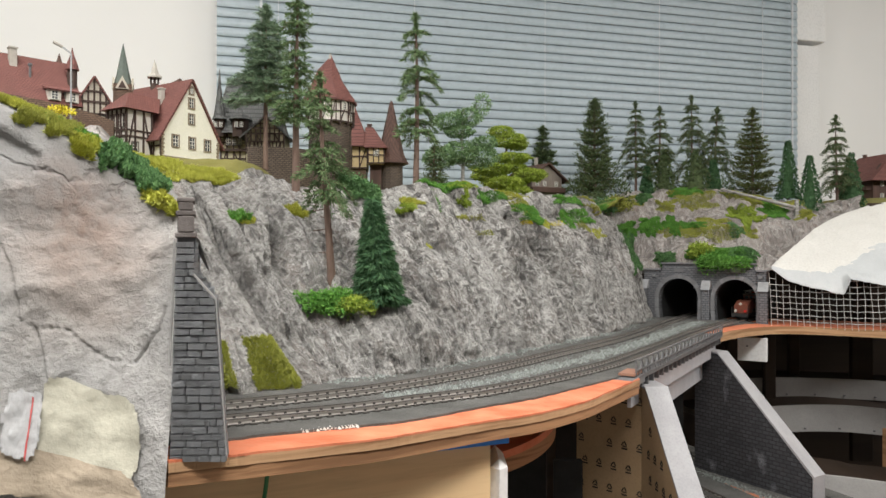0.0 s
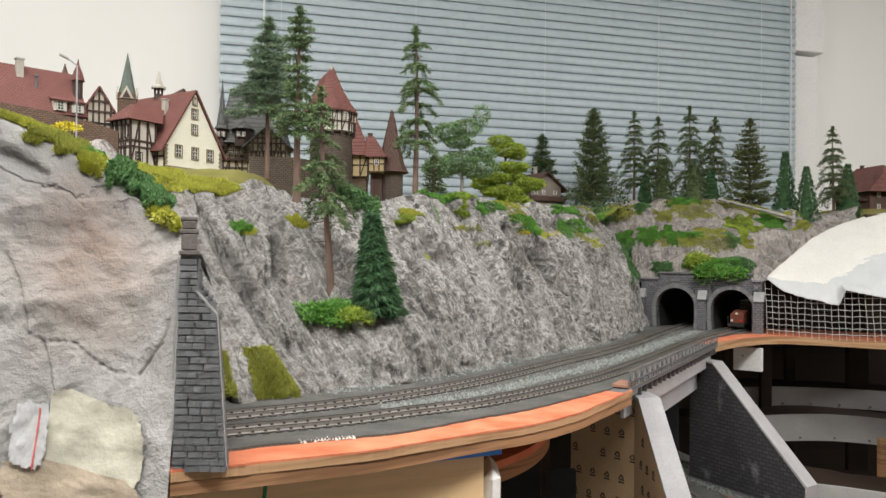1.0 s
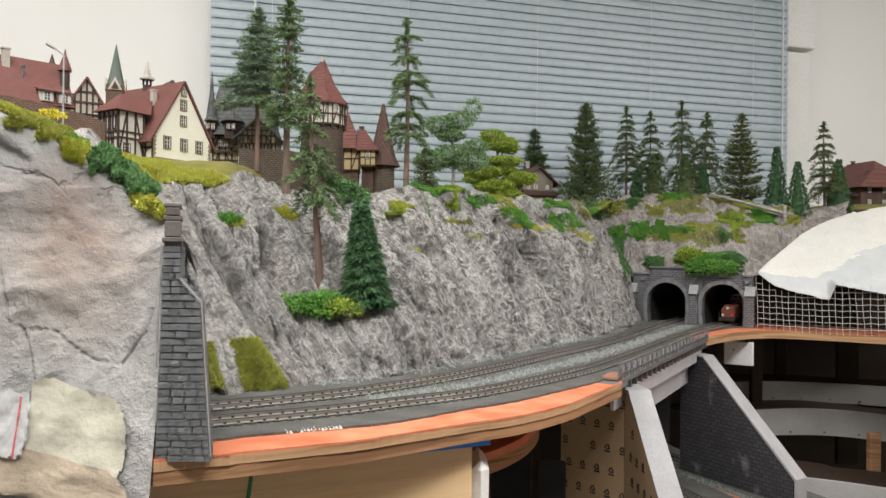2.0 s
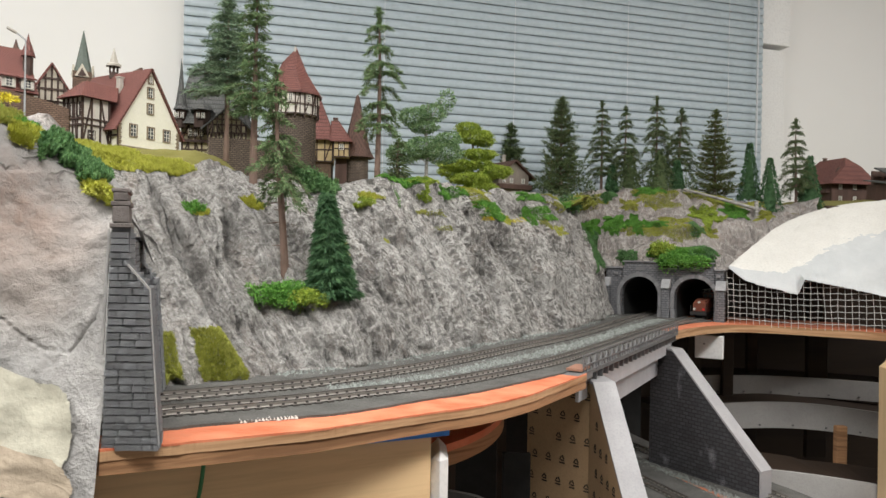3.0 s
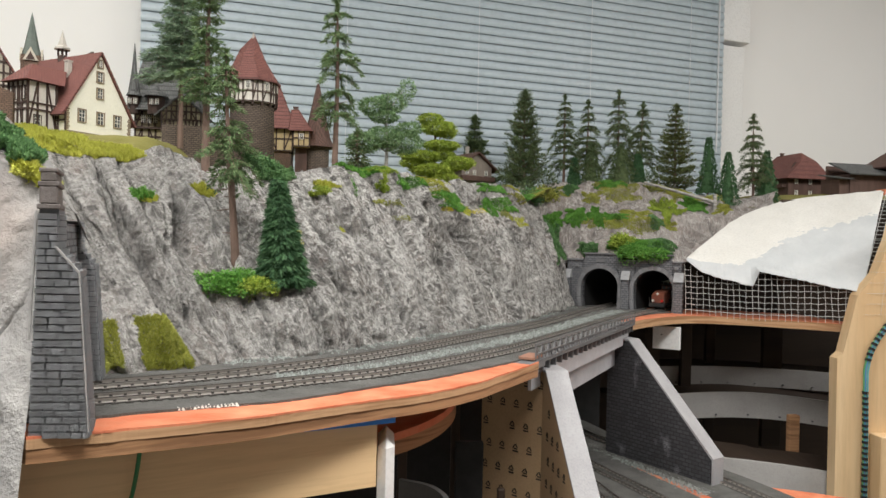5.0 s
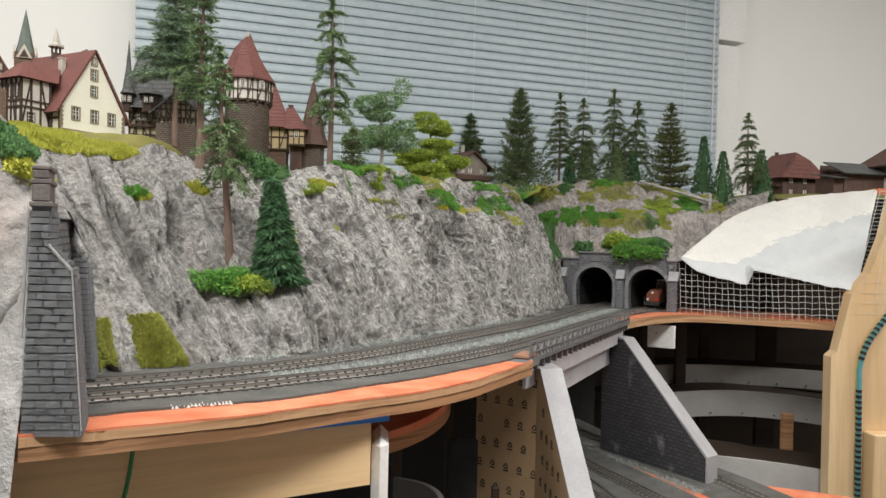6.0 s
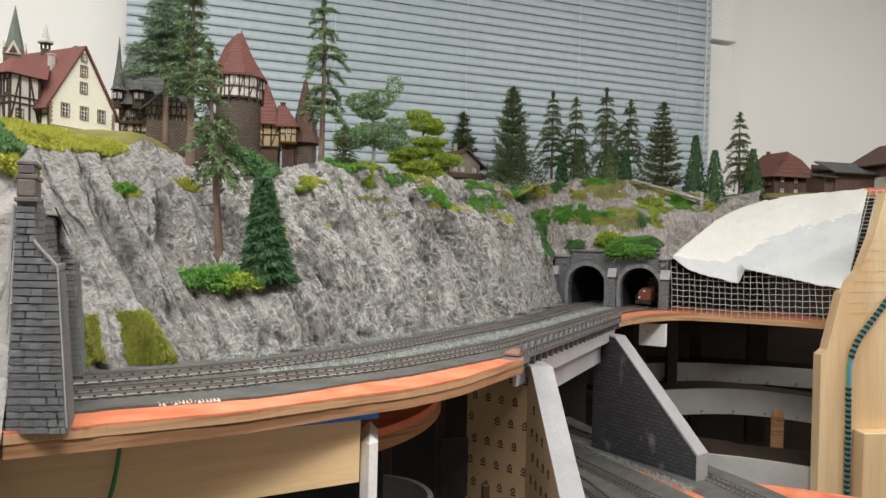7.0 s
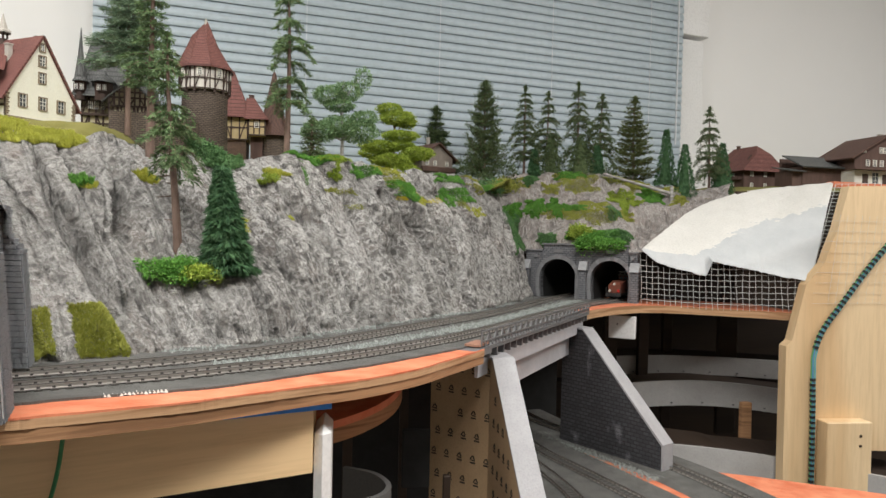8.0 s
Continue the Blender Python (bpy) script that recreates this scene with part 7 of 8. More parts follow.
RENDER = plain("cream_render", (0.86, 0.84, 0.71), (0.90, 0.88, 0.76), 60, 0.8, fine=900, relief=0.0002)
INFILL = plain("white_infill", (0.64, 0.61, 0.55), (0.70, 0.67, 0.61), 80, 0.8)
YELLOWWALL = plain("yellow_infill", (0.50, 0.38, 0.19), (0.58, 0.46, 0.26), 80, 0.8)
TIMBER = plain("dark_timber", (0.045, 0.028, 0.022), (0.08, 0.05, 0.04), 120, 0.8)
BROWNWOOD = plain("stained_boards", (0.075, 0.042, 0.033), (0.12, 0.07, 0.055), 60, 0.8, stretch=(1, 1, 0.2))
PANE = plain("dark_pane", (0.06, 0.065, 0.07), (0.09, 0.10, 0.11), 60, 0.15)
SASH = plain("white_sash", (0.72, 0.70, 0.62), (0.78, 0.76, 0.70), 90, 0.6)
SURROUND = plain("stone_surround", (0.24, 0.185, 0.125), (0.30, 0.235, 0.165), 90, 0.8)
RUBBLE = blocks("brown_rubble", (0.22, 0.14, 0.095), (0.14, 0.085, 0.06), (0.06, 0.04, 0.03), 0.0045, 0.0022, 0.0005, 0.0012)
TOWERSTONE = blocks("tower_courses", (0.19, 0.145, 0.115), (0.13, 0.10, 0.08), (0.05, 0.04, 0.034), 0.006, 0.0028, 0.0006, 0.0010)
COPPER = plain("green_spire", (0.10, 0.125, 0.105), (0.135, 0.16, 0.14), 90, 0.7)
PALESPIRE = plain("pale_spire", (0.42, 0.39, 0.34), (0.50, 0.47, 0.42), 90, 0.8)


def window_on(root, x, z, w, h, y=0.0, frame=SURROUND, m=None, edge=0.012):
    """A window set on a wall that faces -y: surround, pane, sash bars."""
    fix = m or Matrix.Identity(4)
    bm = bmesh.new()
    for a, b, c, d in ((x - w / 2 - edge, x - w / 2, z - edge, z + h + edge), (x + w / 2, x + w / 2 + edge, z - edge, z + h + edge), (x - w / 2, x + w / 2, z - edge, z), (x - w / 2, x + w / 2, z + h, z + h + edge)):
        box(bm, a, b, y - 0.012, y + 0.004, c, d)
    bmesh.ops.transform(bm, matrix=fix, verts=bm.verts)
    win = part("window", bm, frame, root)
    bm = bmesh.new()
    box(bm, x - w / 2, x + w / 2, y - 0.002, y + 0.003, z, z + h)
    bmesh.ops.transform(bm, matrix=fix, verts=bm.verts)
    part("pane", bm, PANE, win)
    bm = bmesh.new()
    t = 0.006
    box(bm, x - t / 2, x + t / 2, y - 0.007, y - 0.002, z, z + h)
    for f in (0.36, 0.68):
        box(bm, x - w / 2, x + w / 2, y - 0.006, y - 0.0025, z + h * f - t / 2, z + h * f + t / 2)
    for a in (x - w / 2, x + w / 2 - 0.007):
        box(bm, a, a + 0.007, y - 0.0065, y - 0.0022, z, z + h)
    bmesh.ops.transform(bm, matrix=fix, verts=bm.verts)
    part("sash", bm, SASH, win)


def roof_slab(root, eave, ridge, x0, x1, thick, material, m=None, label=""):
    """A roof slope between eave (y, z) and ridge (y, z) from x0 to x1, with its own frame for the tiles."""
    fix = m or Matrix.Identity(4)
    d = Vector((0, ridge[0] - eave[0], ridge[1] - eave[1]))
    ln, u = d.length, d.normalized()
    n = Vector((1, 0, 0)).cross(u)
    local = Matrix(((1, 0, 0, 0), (0, u.y, n.y, eave[0]), (0, u.z, n.z, eave[1]), (0, 0, 0, 1)))
    ob = part("roof_slope", boxed(x0, x1, 0, ln, -thick / 2, thick / 2), material, root, label)
    mm = fix @ local
    ob.matrix_basis = Matrix.Translation(mm.translation * U) @ mm.to_3x3().to_4x4()
    return ob


def studs(root, w, z0, z1, n, m, y=0.0, rails=(0.0, 0.5, 1.0), braces=True, t=0.018, gable=None, mat=None):
    """Timber framing on a wall along x from 0 to w that faces -y. gable: height of a gable above."""
    bm = bmesh.new()
    d = 0.012
    for f in rails:
        z = z0 + (z1 - z0) * f
        box(bm, 0, w, y - d, y + 0.002, z - t / 2, z + t / 2)
    for k in range(n + 1):
        x = w * k / n
        box(bm, x - t / 2, x + t / 2, y - d * 0.9, y + 0.002, z0, z1)
    if braces:
        for k in range(0, n, 2):
            a, b = (w * k / n, z0), (w * (k + 1) / n, z1)
            if (k // 2) % 2:
                a, b = (a[0], z1), (b[0], z0)
            bar(bm, (a[0], y - 0.004, a[1]), (b[0], y - 0.004, b[1]), t * 0.8, 0.012, (0, 1, 0))
    if gable:
        for f in (0.0, 0.33, 0.62):
            half = w / 2 * (1 - f)
            box(bm, w / 2 - half, w / 2 + half, y - d, y + 0.002, z1 + gable * f - t / 2, z1 + gable * f + t / 2)
        for k in range(1, n):
            x = w * k / n
            top = z1 + gable * (1 - abs(x - w / 2) / (w / 2))
            box(bm, x - t / 2, x + t / 2, y - d * 0.9, y + 0.002, z1, top)
    bmesh.ops.transform(bm, matrix=m, verts=bm.verts)
    part("timber_frame", bm, mat or TIMBER, root, "dark half-timbering")


def shell(root, w, d, h, rh, material, name="wall", foot=0.0):
    """Walls with a gable at -y and +y: ridge along y."""
    bm = bmesh.new()
    prism(bm, [(0, -foot), (w, -foot), (w, h), (w / 2, h + rh), (0, h)], 0, d, "y")
    part(name, bm, material, root)


def gable_roof(root, w, d, h, rh, over, material, thick=0.02, front=0.03):
    """Two slopes over walls whose ridge runs along y."""
    for side in (0, 1):
        m = pose(0, 0, 0, 0, 0, 90) if side else pose(w, d, 0, 0, 0, -90)
        # in the turned frame x runs along the ridge, y towards it
        k = rh / (w / 2)
        if side:
            m = Matrix.Translation((0, d, 0)) @ pose(0, 0, 0, 0, 0, -90)
            roof_slab(root, (-over, h - over * k + 0.012), (w / 2, h + rh + 0.012), -front, d + front, thick, material, m)
        else:
            m = Matrix.Translation((w, 0, 0)) @ pose(0, 0, 0, 0, 0, 90)
            roof_slab(root, (-over, h - over * k + 0.012), (w / 2, h + rh + 0.012), -front, d + front, thick, material, m)


FRONT = Matrix.Identity(4)


def side_wall(w, d, left):
    """Frame for the wall along y at x = 0 (left) or x = w."""
    return (Matrix.Translation((0, d, 0)) @ pose(0, 0, 0, 0, 0, -90)) if left else (Matrix.Translation((w, 0, 0)) @ pose(0, 0, 0, 0, 0, 90))


def chimney(root, x, y, z0, z1, s=0.05, material=PALESPIRE):
    bm = bmesh.new()
    box(bm, x - s / 2, x + s / 2, y - s / 2, y + s / 2, z0, z1, None, 0.004)
    box(bm, x - s * 0.6, x + s * 0.6, y - s * 0.6, y + s * 0.6, z1, z1 + 0.015)
    part("chimney", bm, material, root, "grey chimney")


# the cream gabled house at the cliff edge
H = thing("village_house", -2.915, 7.45, 13.98, 59, "cream gabled house with red roof and timbered side bay", "house")
w, d, h, rh = 0.77, 0.95, 0.26, 0.63
shell(H, w, d, h, rh, RENDER, foot=0.2)
gable_roof(H, w, d, h, rh, 0.06, TILE)
part("plinth", boxed(-0.006, w + 0.006, -0.008, 0.02, -0.2, 0.03), SURROUND, H, "grey stone plinth")
for k in range(10):
    for x0 in (-0.008, w - 0.03 + 0.012 * (k % 2) - 0.004):
        x1 = 0.022 + 0.012 * (k % 2) if x0 < 0 else w + 0.008
        part("quoin", boxed(x0, x1, -0.010, 0.02, 0.04 + k * 0.022, 0.056 + k * 0.022), SURROUND, H)
for x, z, ww, hh in ((0.175, 0.140, 0.076, 0.120), (0.395, 0.140, 0.076, 0.120), (0.605, 0.140, 0.076, 0.120), (0.385, 0.415, 0.066, 0.100), (0.385, 0.590, 0.066, 0.100), (0.385, 0.745, 0.046, 0.072)):
    window_on(H, x, z, ww, hh)
chimney(H, 0.23, 0.30, 0.55, 0.80, 0.055)
studs(H, d, 0.0, h, 8, side_wall(w, d, True), 0.0)
# bell turret on the ridge
bm = bmesh.new()
tube(bm, [(w / 2, 0.62, 0.86, 0.05), (w / 2, 0.62, 0.93, 0.05)], 6)
part("turret_base", bm, TIMBER, H)
for k in range(6):
    a = 6.2832 * k / 6
    bm = bmesh.new()
    bar(bm, (w / 2 + 0.045 * math.cos(a), 0.62 + 0.045 * math.sin(a), 0.93), (w / 2 + 0.045 * math.cos(a), 0.62 + 0.045 * math.sin(a), 1.0), 0.012)
    part("turret_post", bm, TIMBER, H)
bm = bmesh.new()
tube(bm, [(w / 2, 0.62, 0.995, 0.085), (w / 2, 0.62, 1.015, 0.085), (w / 2, 0.62, 1.04, 0.05), (w / 2, 0.62, 1.21, 0.002)], 6)
part("turret_spire", bm, PALESPIRE, H, "pale pointed turret roof")
# the side bay with hipped roof
B = Matrix.Translation((-0.34, 0.10, 0.0))
bm = bmesh.new()
box(bm, -0.30, 0.0, 0.16, 0.46, -0.1, 0.50)
part("bay", bm, INFILL, H, "white timbered side bay")
studs(H, 0.30, 0.0, 0.49, 3, Matrix.Translation((-0.30, 0.16, 0)), rails=(0, 0.42, 0.55, 1.0))
studs(H, 0.30, 0.0, 0.49, 4, Matrix.Translation((-0.30, 0.46, 0)) @ pose(0, 0, 0, 0, 0, -90), rails=(0, 0.42, 0.55, 1.0))
for k in range(3):
    window_on(H, 0.06 + k * 0.09, 0.30, 0.055, 0.13, 0.0, TIMBER, Matrix.Translation((-0.30, 0.46, 0)) @ pose(0, 0, 0, 0, 0, -90), 0.006)
window_on(H, 0.10, 0.06, 0.07, 0.09, 0.0, TIMBER, Matrix.Translation((-0.30, 0.16, 0)), 0.006)
bm = bmesh.new()
r0 = [(-0.36, 0.10, 0.485), (0.05, 0.10, 0.485), (0.05, 0.52, 0.485), (-0.36, 0.52, 0.485)]
r1 = [(-0.18, 0.28, 0.68), (0.20, 0.28, 0.68), (0.20, 0.34, 0.68), (-0.18, 0.34, 0.68)]
va, vb = [bm.verts.new(p) for p in r0], [bm.verts.new(p) for p in r1]
bm.faces.new(va)
bm.faces.new(vb)
for k in range(4):
    bm.faces.new((va[k], va[(k + 1) % 4], vb[(k + 1) % 4], vb[k]))
part("bay_roof", bm, TILE, H, "red hipped bay roof")

# the long red-roofed house at the left, with dormers
L = thing("village_house", -4.78, 6.55, 14.14, 44, "long house with red tiled roof, chimney and dormers", "house")
bm = bmesh.new()
prism(bm, [(0, -0.3), (0.6, -0.3), (0.6, 0.40), (0.30, 0.86), (0, 0.40)], 0, 1.35, "x")
part("wall", bm, RUBBLE, L)
roof_slab(L, (-0.08, 0.36), (0.30, 0.88), -0.04, 1.37, 0.025, TILE)
roof_slab(L, (-0.08, 0.36), (0.30, 0.88), -1.37, 0.04, 0.025, TILE, Matrix.Translation((0, 0.6, 0)) @ pose(0, 0, 0, 0, 0, 180))
chimney(L, 0.79, 0.22, 0.74, 0.93, 0.07)
bm = bmesh.new()
tube(bm, [(0.925, 0.12, 0.6, 0.012), (0.925, 0.12, 0.75, 0.012), (0.925, 0.12, 0.76, 0.022), (0.925, 0.12, 0.785, 0.022)], 8)
part("vent_pipe", bm, DARKSTEEL, L)
for x in (1.10, 1.27):
    m = Matrix.Translation((x - 0.06, -0.085, 0.40))
    bm = bmesh.new()
    box(bm, 0, 0.12, 0.0, 0.16, 0, 0.11)
    bmesh.ops.transform(bm, matrix=m, verts=bm.verts)
    part("dormer", bm, INFILL, L)
    window_on(L, 0.06, 0.015, 0.065, 0.08, 0.0, SASH, m, 0.008)
    roof_slab(L, (-0.03, 0.105), (0.18, 0.17), -0.02, 0.14, 0.014, TILE, m)

# timbered gable behind it, with an onion turret
GABLEFILL = plain("grey_cream_infill", (0.46, 0.42, 0.34), (0.54, 0.50, 0.41), 80, 0.8)
G = thing("village_house", -4.19, 8.05, 14.16, 30, "red-roofed half-timbered gable house", "house")
shell(G, 0.50, 0.9, 0.42, 0.42, GABLEFILL, foot=0.2)
gable_roof(G, 0.50, 0.9, 0.42, 0.42, 0.05, TILE)
studs(G, 0.50, 0.05, 0.42, 8, FRONT, 0.0, rails=(0, 0.33, 0.66, 1), gable=0.42, t=0.022)
for x in (0.16, 0.34):
    window_on(G, x, 0.2, 0.05, 0.08, -0.004, TIMBER, None, 0.006)
bm = bmesh.new()
tube(bm, [(-0.10, 0.25, 0.5, 0.09), (-0.10, 0.25, 0.86, 0.09), (-0.10, 0.25, 0.88, 0.11), (-0.10, 0.25, 0.96, 0.085), (-0.10, 0.25, 1.03, 0.03), (-0.10, 0.25, 1.13, 0.003)], 8)
part("turret", bm, BROWNROOF, G, "red-brown pointed turret")
CUP = thing("roof_turret", -3.905, 7.55, 14.034, 0, "dark red round roof turret with a pointed cap", "turret")
bm = bmesh.new()
tube(bm, [(0, 0, -0.2, 0.050), (0, 0, 0.90, 0.050)], 8)
part("wall", bm, TIMBER, CUP)
bm = bmesh.new()
tube(bm, [(0, 0, 0.89, 0.072), (0, 0, 0.92, 0.066), (0, 0, 0.99, 0.044), (0, 0, 1.06, 0.016), (0, 0, 1.13, 0.003)], 8)
part("roof", bm, TILE, CUP, "red pointed turret roof")
G2 = thing("village_house", -3.62, 8.35, 14.1, 18, "dark brick gable house with red roof", "house")
shell(G2, 0.46, 0.8, 0.46, 0.30, RUBBLE, foot=0.2)
gable_roof(G2, 0.46, 0.8, 0.46, 0.30, 0.04, TILE)
window_on(G2, 0.23, 0.36, 0.10, 0.11, -0.004, TIMBER)
chimney(G2, 0.36, 0.3, 0.5, 0.80, 0.05, BROWNROOF)
G3 = thing("village_house", -3.38, 8.75, 14.1, 40, "tall narrow timbered house with brown roof", "house")
shell(G3, 0.36, 0.6, 0.62, 0.42, GABLEFILL, foot=0.2)
gable_roof(G3, 0.36, 0.6, 0.62, 0.42, 0.04, BROWNROOF)
studs(G3, 0.36, 0.05, 0.62, 6, FRONT, 0.0, rails=(0, 0.35, 0.7, 1), gable=0.42)

# the church with its green spire
C = thing("church", -4.10, 9.2, 14.1, 20, "church tower with green pointed spire and pale gables", "church")
part("tower_wall", boxed(-0.11, 0.11, -0.11, 0.11, -0.2, 1.05), RUBBLE, C)
for k in range(4):
    bm = bmesh.new()
    prism(bm, [(-0.085, 0.98), (0.085, 0.98), (0.0, 1.15)], -0.125, -0.10, "y")
    bmesh.ops.transform(bm, matrix=pose(0, 0, 0, 0, 0, 90 * k), verts=bm.verts)
    part("gable", bm, GABLEFILL, C, "pale tower gable")
    bm = bmesh.new()
    prism(bm, [(-0.05, 0.99), (0.05, 0.99), (0.0, 1.09)], -0.13, -0.12, "y")
    bmesh.ops.transform(bm, matrix=pose(0, 0, 0, 0, 0, 90 * k), verts=bm.verts)
    part("louvre", bm, TIMBER, C)
bm = bmesh.new()
tube(bm, [(0, 0, 1.05, 0.115), (0, 0, 1.16, 0.085), (0, 0, 1.60, 0.002)], 8)
part("spire", bm, COPPER, C, "grey-green copper spire")

# rubble wall and street lamp by the long house
bm = bmesh.new()
sweep(bm, [tuple(p) for p in even([(-4.3, 6.6, 13.90), (-3.9, 6.85, 13.86), (-3.5, 7.05, 13.78), (-3.26, 7.12, 13.70)], 0.06)], [(-0.05, 0), (0.05, 0), (0.04, 0.60), (-0.04, 0.60)])
tagged(place(link_mesh("rubble_wall", bm, RUBBLE)), "brown rubble stone retaining wall", "stone wall")
LAMPGREY = plain("pale_lamp_grey", (0.36, 0.37, 0.38), (0.44, 0.45, 0.46), 60, 0.5)
lampost = thing("street_lamp", -3.57, 6.88, 14.30, 0, "thin grey street lamp with a single arm", "street lamp")
bm = bmesh.new()
tube(bm, [(0, 0, -0.25, 0.010), (0, 0, 0.62, 0.008)], 6)
part("pole", bm, LAMPGREY, lampost)
bm = bmesh.new()
bar(bm, (0, 0, 0.615), (-0.07, -0.04, 0.675), 0.012)
part("arm", bm, LAMPGREY, lampost)
bm = bmesh.new()
box(bm, -0.045, 0.045, -0.018, 0.018, -0.012, 0.012, Matrix.Translation((-0.10, -0.055, 0.69)) @ pose(0, 0, 0, 0, 25, 30), 0.005)
part("lamp_head", bm, PALESPIRE, lampost)

# the dark slate-roofed half-timbered house
D = thing("village_house", -2.78, 9.05, 14.12, 6, "dark half-timbered house with grey slate roof", "house")
DIM = plain("dim_infill", (0.50, 0.46, 0.31), (0.58, 0.53, 0.37), 80, 0.8)


def hip_roof(root, name, low, high, z0, z1, material, label, flare=0.0):
    """A steep hipped roof from the rectangle low up to the rectangle high (x0, x1, y0, y1), flared at the eaves."""
    bm = bmesh.new()
    rings = [(low, z0), (high, z1)]
    if flare:
        mid = tuple(a + (b - a) * 0.22 for a, b in zip(low, high))
        rings.insert(1, (mid, z0 + (z1 - z0) * (0.22 - flare)))
    loops = [[bm.verts.new((x, y, z)) for x, y in ((r[0], r[2]), (r[1], r[2]), (r[1], r[3]), (r[0], r[3]))] for r, z in rings]
    bm.faces.new(loops[0])
    bm.faces.new(loops[-1])
    for a, b in zip(loops, loops[1:]):
        for k in range(4):
            bm.faces.new((a[k], a[(k + 1) % 4], b[(k + 1) % 4], b[k]))
    bmesh.ops.recalc_face_normals(bm, faces=bm.faces)
    part(name, bm, material, root, label)
    for p, q in ((0, 2), (1, 2), (1, 3), (0, 3)):            # rolled hips
        bm = bmesh.new()
        for a, b in zip(rings, rings[1:]):
            limbs(bm, (a[0][p], a[0][q], a[1]), (b[0][p], b[0][q], b[1]), 0.010, 0.010, 5)
        bmesh.ops.remove_doubles(bm, verts=bm.verts, dist=0.004)
        part("hip_tiles", bm, material, root)


part("wall", boxed(0, 0.72, 0, 0.6, -0.25, 0.38), DIM, D)
studs(D, 0.72, -0.05, 0.17, 9, FRONT, 0.0, rails=(0, 0.5, 1), t=0.022)
studs(D, 0.72, 0.17, 0.38, 9, Matrix.Translation((0, -0.012, 0)), 0.0, rails=(0, 0.45, 1), t=0.020)
part("jetty", boxed(-0.02, 0.74, -0.035, 0.0, 0.155, 0.185), TIMBER, D, "dark projecting floor beam")
for x in (0.10, 0.17, 0.24, 0.46, 0.53):
    window_on(D, x, 0.23, 0.05, 0.10, -0.022, TIMBER, None, 0.006)
hip_roof(D, "roof", (-0.09, 0.81, -0.11, 0.70), (0.06, 0.62, 0.22, 0.40), 0.38, 1.14, SLATE, "steep grey slate roof", 0.06)
for x, r, top in ((-0.01, 0.075, 1.20), (0.25, 0.115, 0.72)):
    bm = bmesh.new()
    tube(bm, [(x, -0.05, 0.33, r * 0.9), (x, -0.05, 0.56, r * 0.9)], 10)
    part("bay_turret", bm, TIMBER, D)
    for dx in (-0.032, 0.032):
        window_on(D, x + dx, 0.44, 0.042, 0.075, -0.05 - r * 0.90, TIMBER, None, 0.006)
    bm = bmesh.new()
    tube(bm, [(x, -0.05, 0.55, r * 1.3), (x, -0.05, 0.60, r * 0.95), (x, -0.05, 0.55 + (top - 0.55) * 0.5, r * 0.42), (x, -0.05, top, 0.004)], 10)
    part("turret_roof", bm, SLATE, D, "pointed slate turret roof")
E2 = thing("village_house", -2.38, 8.78, 14.22, 4, "half-timbered wing with yellow panels", "house")
shell(E2, 0.46, 0.5, 0.24, 0.20, DIM, foot=0.25)
gable_roof(E2, 0.46, 0.5, 0.24, 0.20, 0.08, SLATE)
studs(E2, 0.46, 0.0, 0.14, 10, FRONT, 0.0, rails=(0, 1), t=0.018)
studs(E2, 0.46, 0.14, 0.24, 8, Matrix.Translation((0, -0.01, 0)), 0.0, gable=0.20, rails=(0, 1), t=0.018)
bm = bmesh.new()
sweep(bm, [tuple(p) for p in even([(-2.32, 8.62, 13.75), (-2.0, 8.66, 13.75), (-1.75, 8.78, 13.75), (-1.60, 9.1, 13.75), (-1.55, 9.6, 13.8)], 0.06)], [(-0.04, 0), (0.04, 0), (0.04, 0.52), (-0.04, 0.52)])
tagged(place(link_mesh("town_wall", bm, TOWERSTONE)), "dark brown stone town wall", "stone wall")

# the round tower
T = thing("round_tower", -1.505, 9.85, 13.9, 0, "round stone tower with timbered storey and red roof", "tower")
bm = bmesh.new()
tube(bm, [(0, 0, -0.2, 0.305), (0, 0, 0.40, 0.295), (0, 0, 0.86, 0.290)], 28)
part("stone_shaft", bm, TOWERSTONE, T, "coursed brown stone shaft", smooth=False)
for k in range(25):                              # courses of stone that stand proud
    bm = bmesh.new()
    zz = -0.1 + k * 0.036
    tube(bm, [(0, 0, zz, 0.306 - 0.015 * k / 25), (0, 0, zz + 0.024, 0.310 - 0.015 * k / 25)], 28)
    part("stone_course", bm, TOWERSTONE, T)
bm = bmesh.new()
tube(bm, [(0, 0, 0.86, 0.325), (0, 0, 1.20, 0.325)], 16)
part("timber_storey", bm, INFILL, T, "white infill storey")
for k in range(16):
    m = pose(0, 0, 0, 0, 0, 360 / 16 * k) @ Matrix.Translation((-0.0645, -0.322, 0))
    studs(T, 0.129, 0.87, 1.19, 2 if k % 2 else 1, m, 0.0, rails=(0, 0.42, 1), t=0.014)
    if k % 2 == 0:
        window_on(T, 0.0645, 1.04, 0.055, 0.085, -0.004, SASH, m, 0.006)
for k in range(16):
    bm = bmesh.new()
    box(bm, -0.014, 0.014, -0.335, -0.29, 0.825, 0.865, pose(0, 0, 0, 0, 0, 22.5 * k + 11))
    part("corbel", bm, TIMBER, T)
bm = bmesh.new()
loops = []
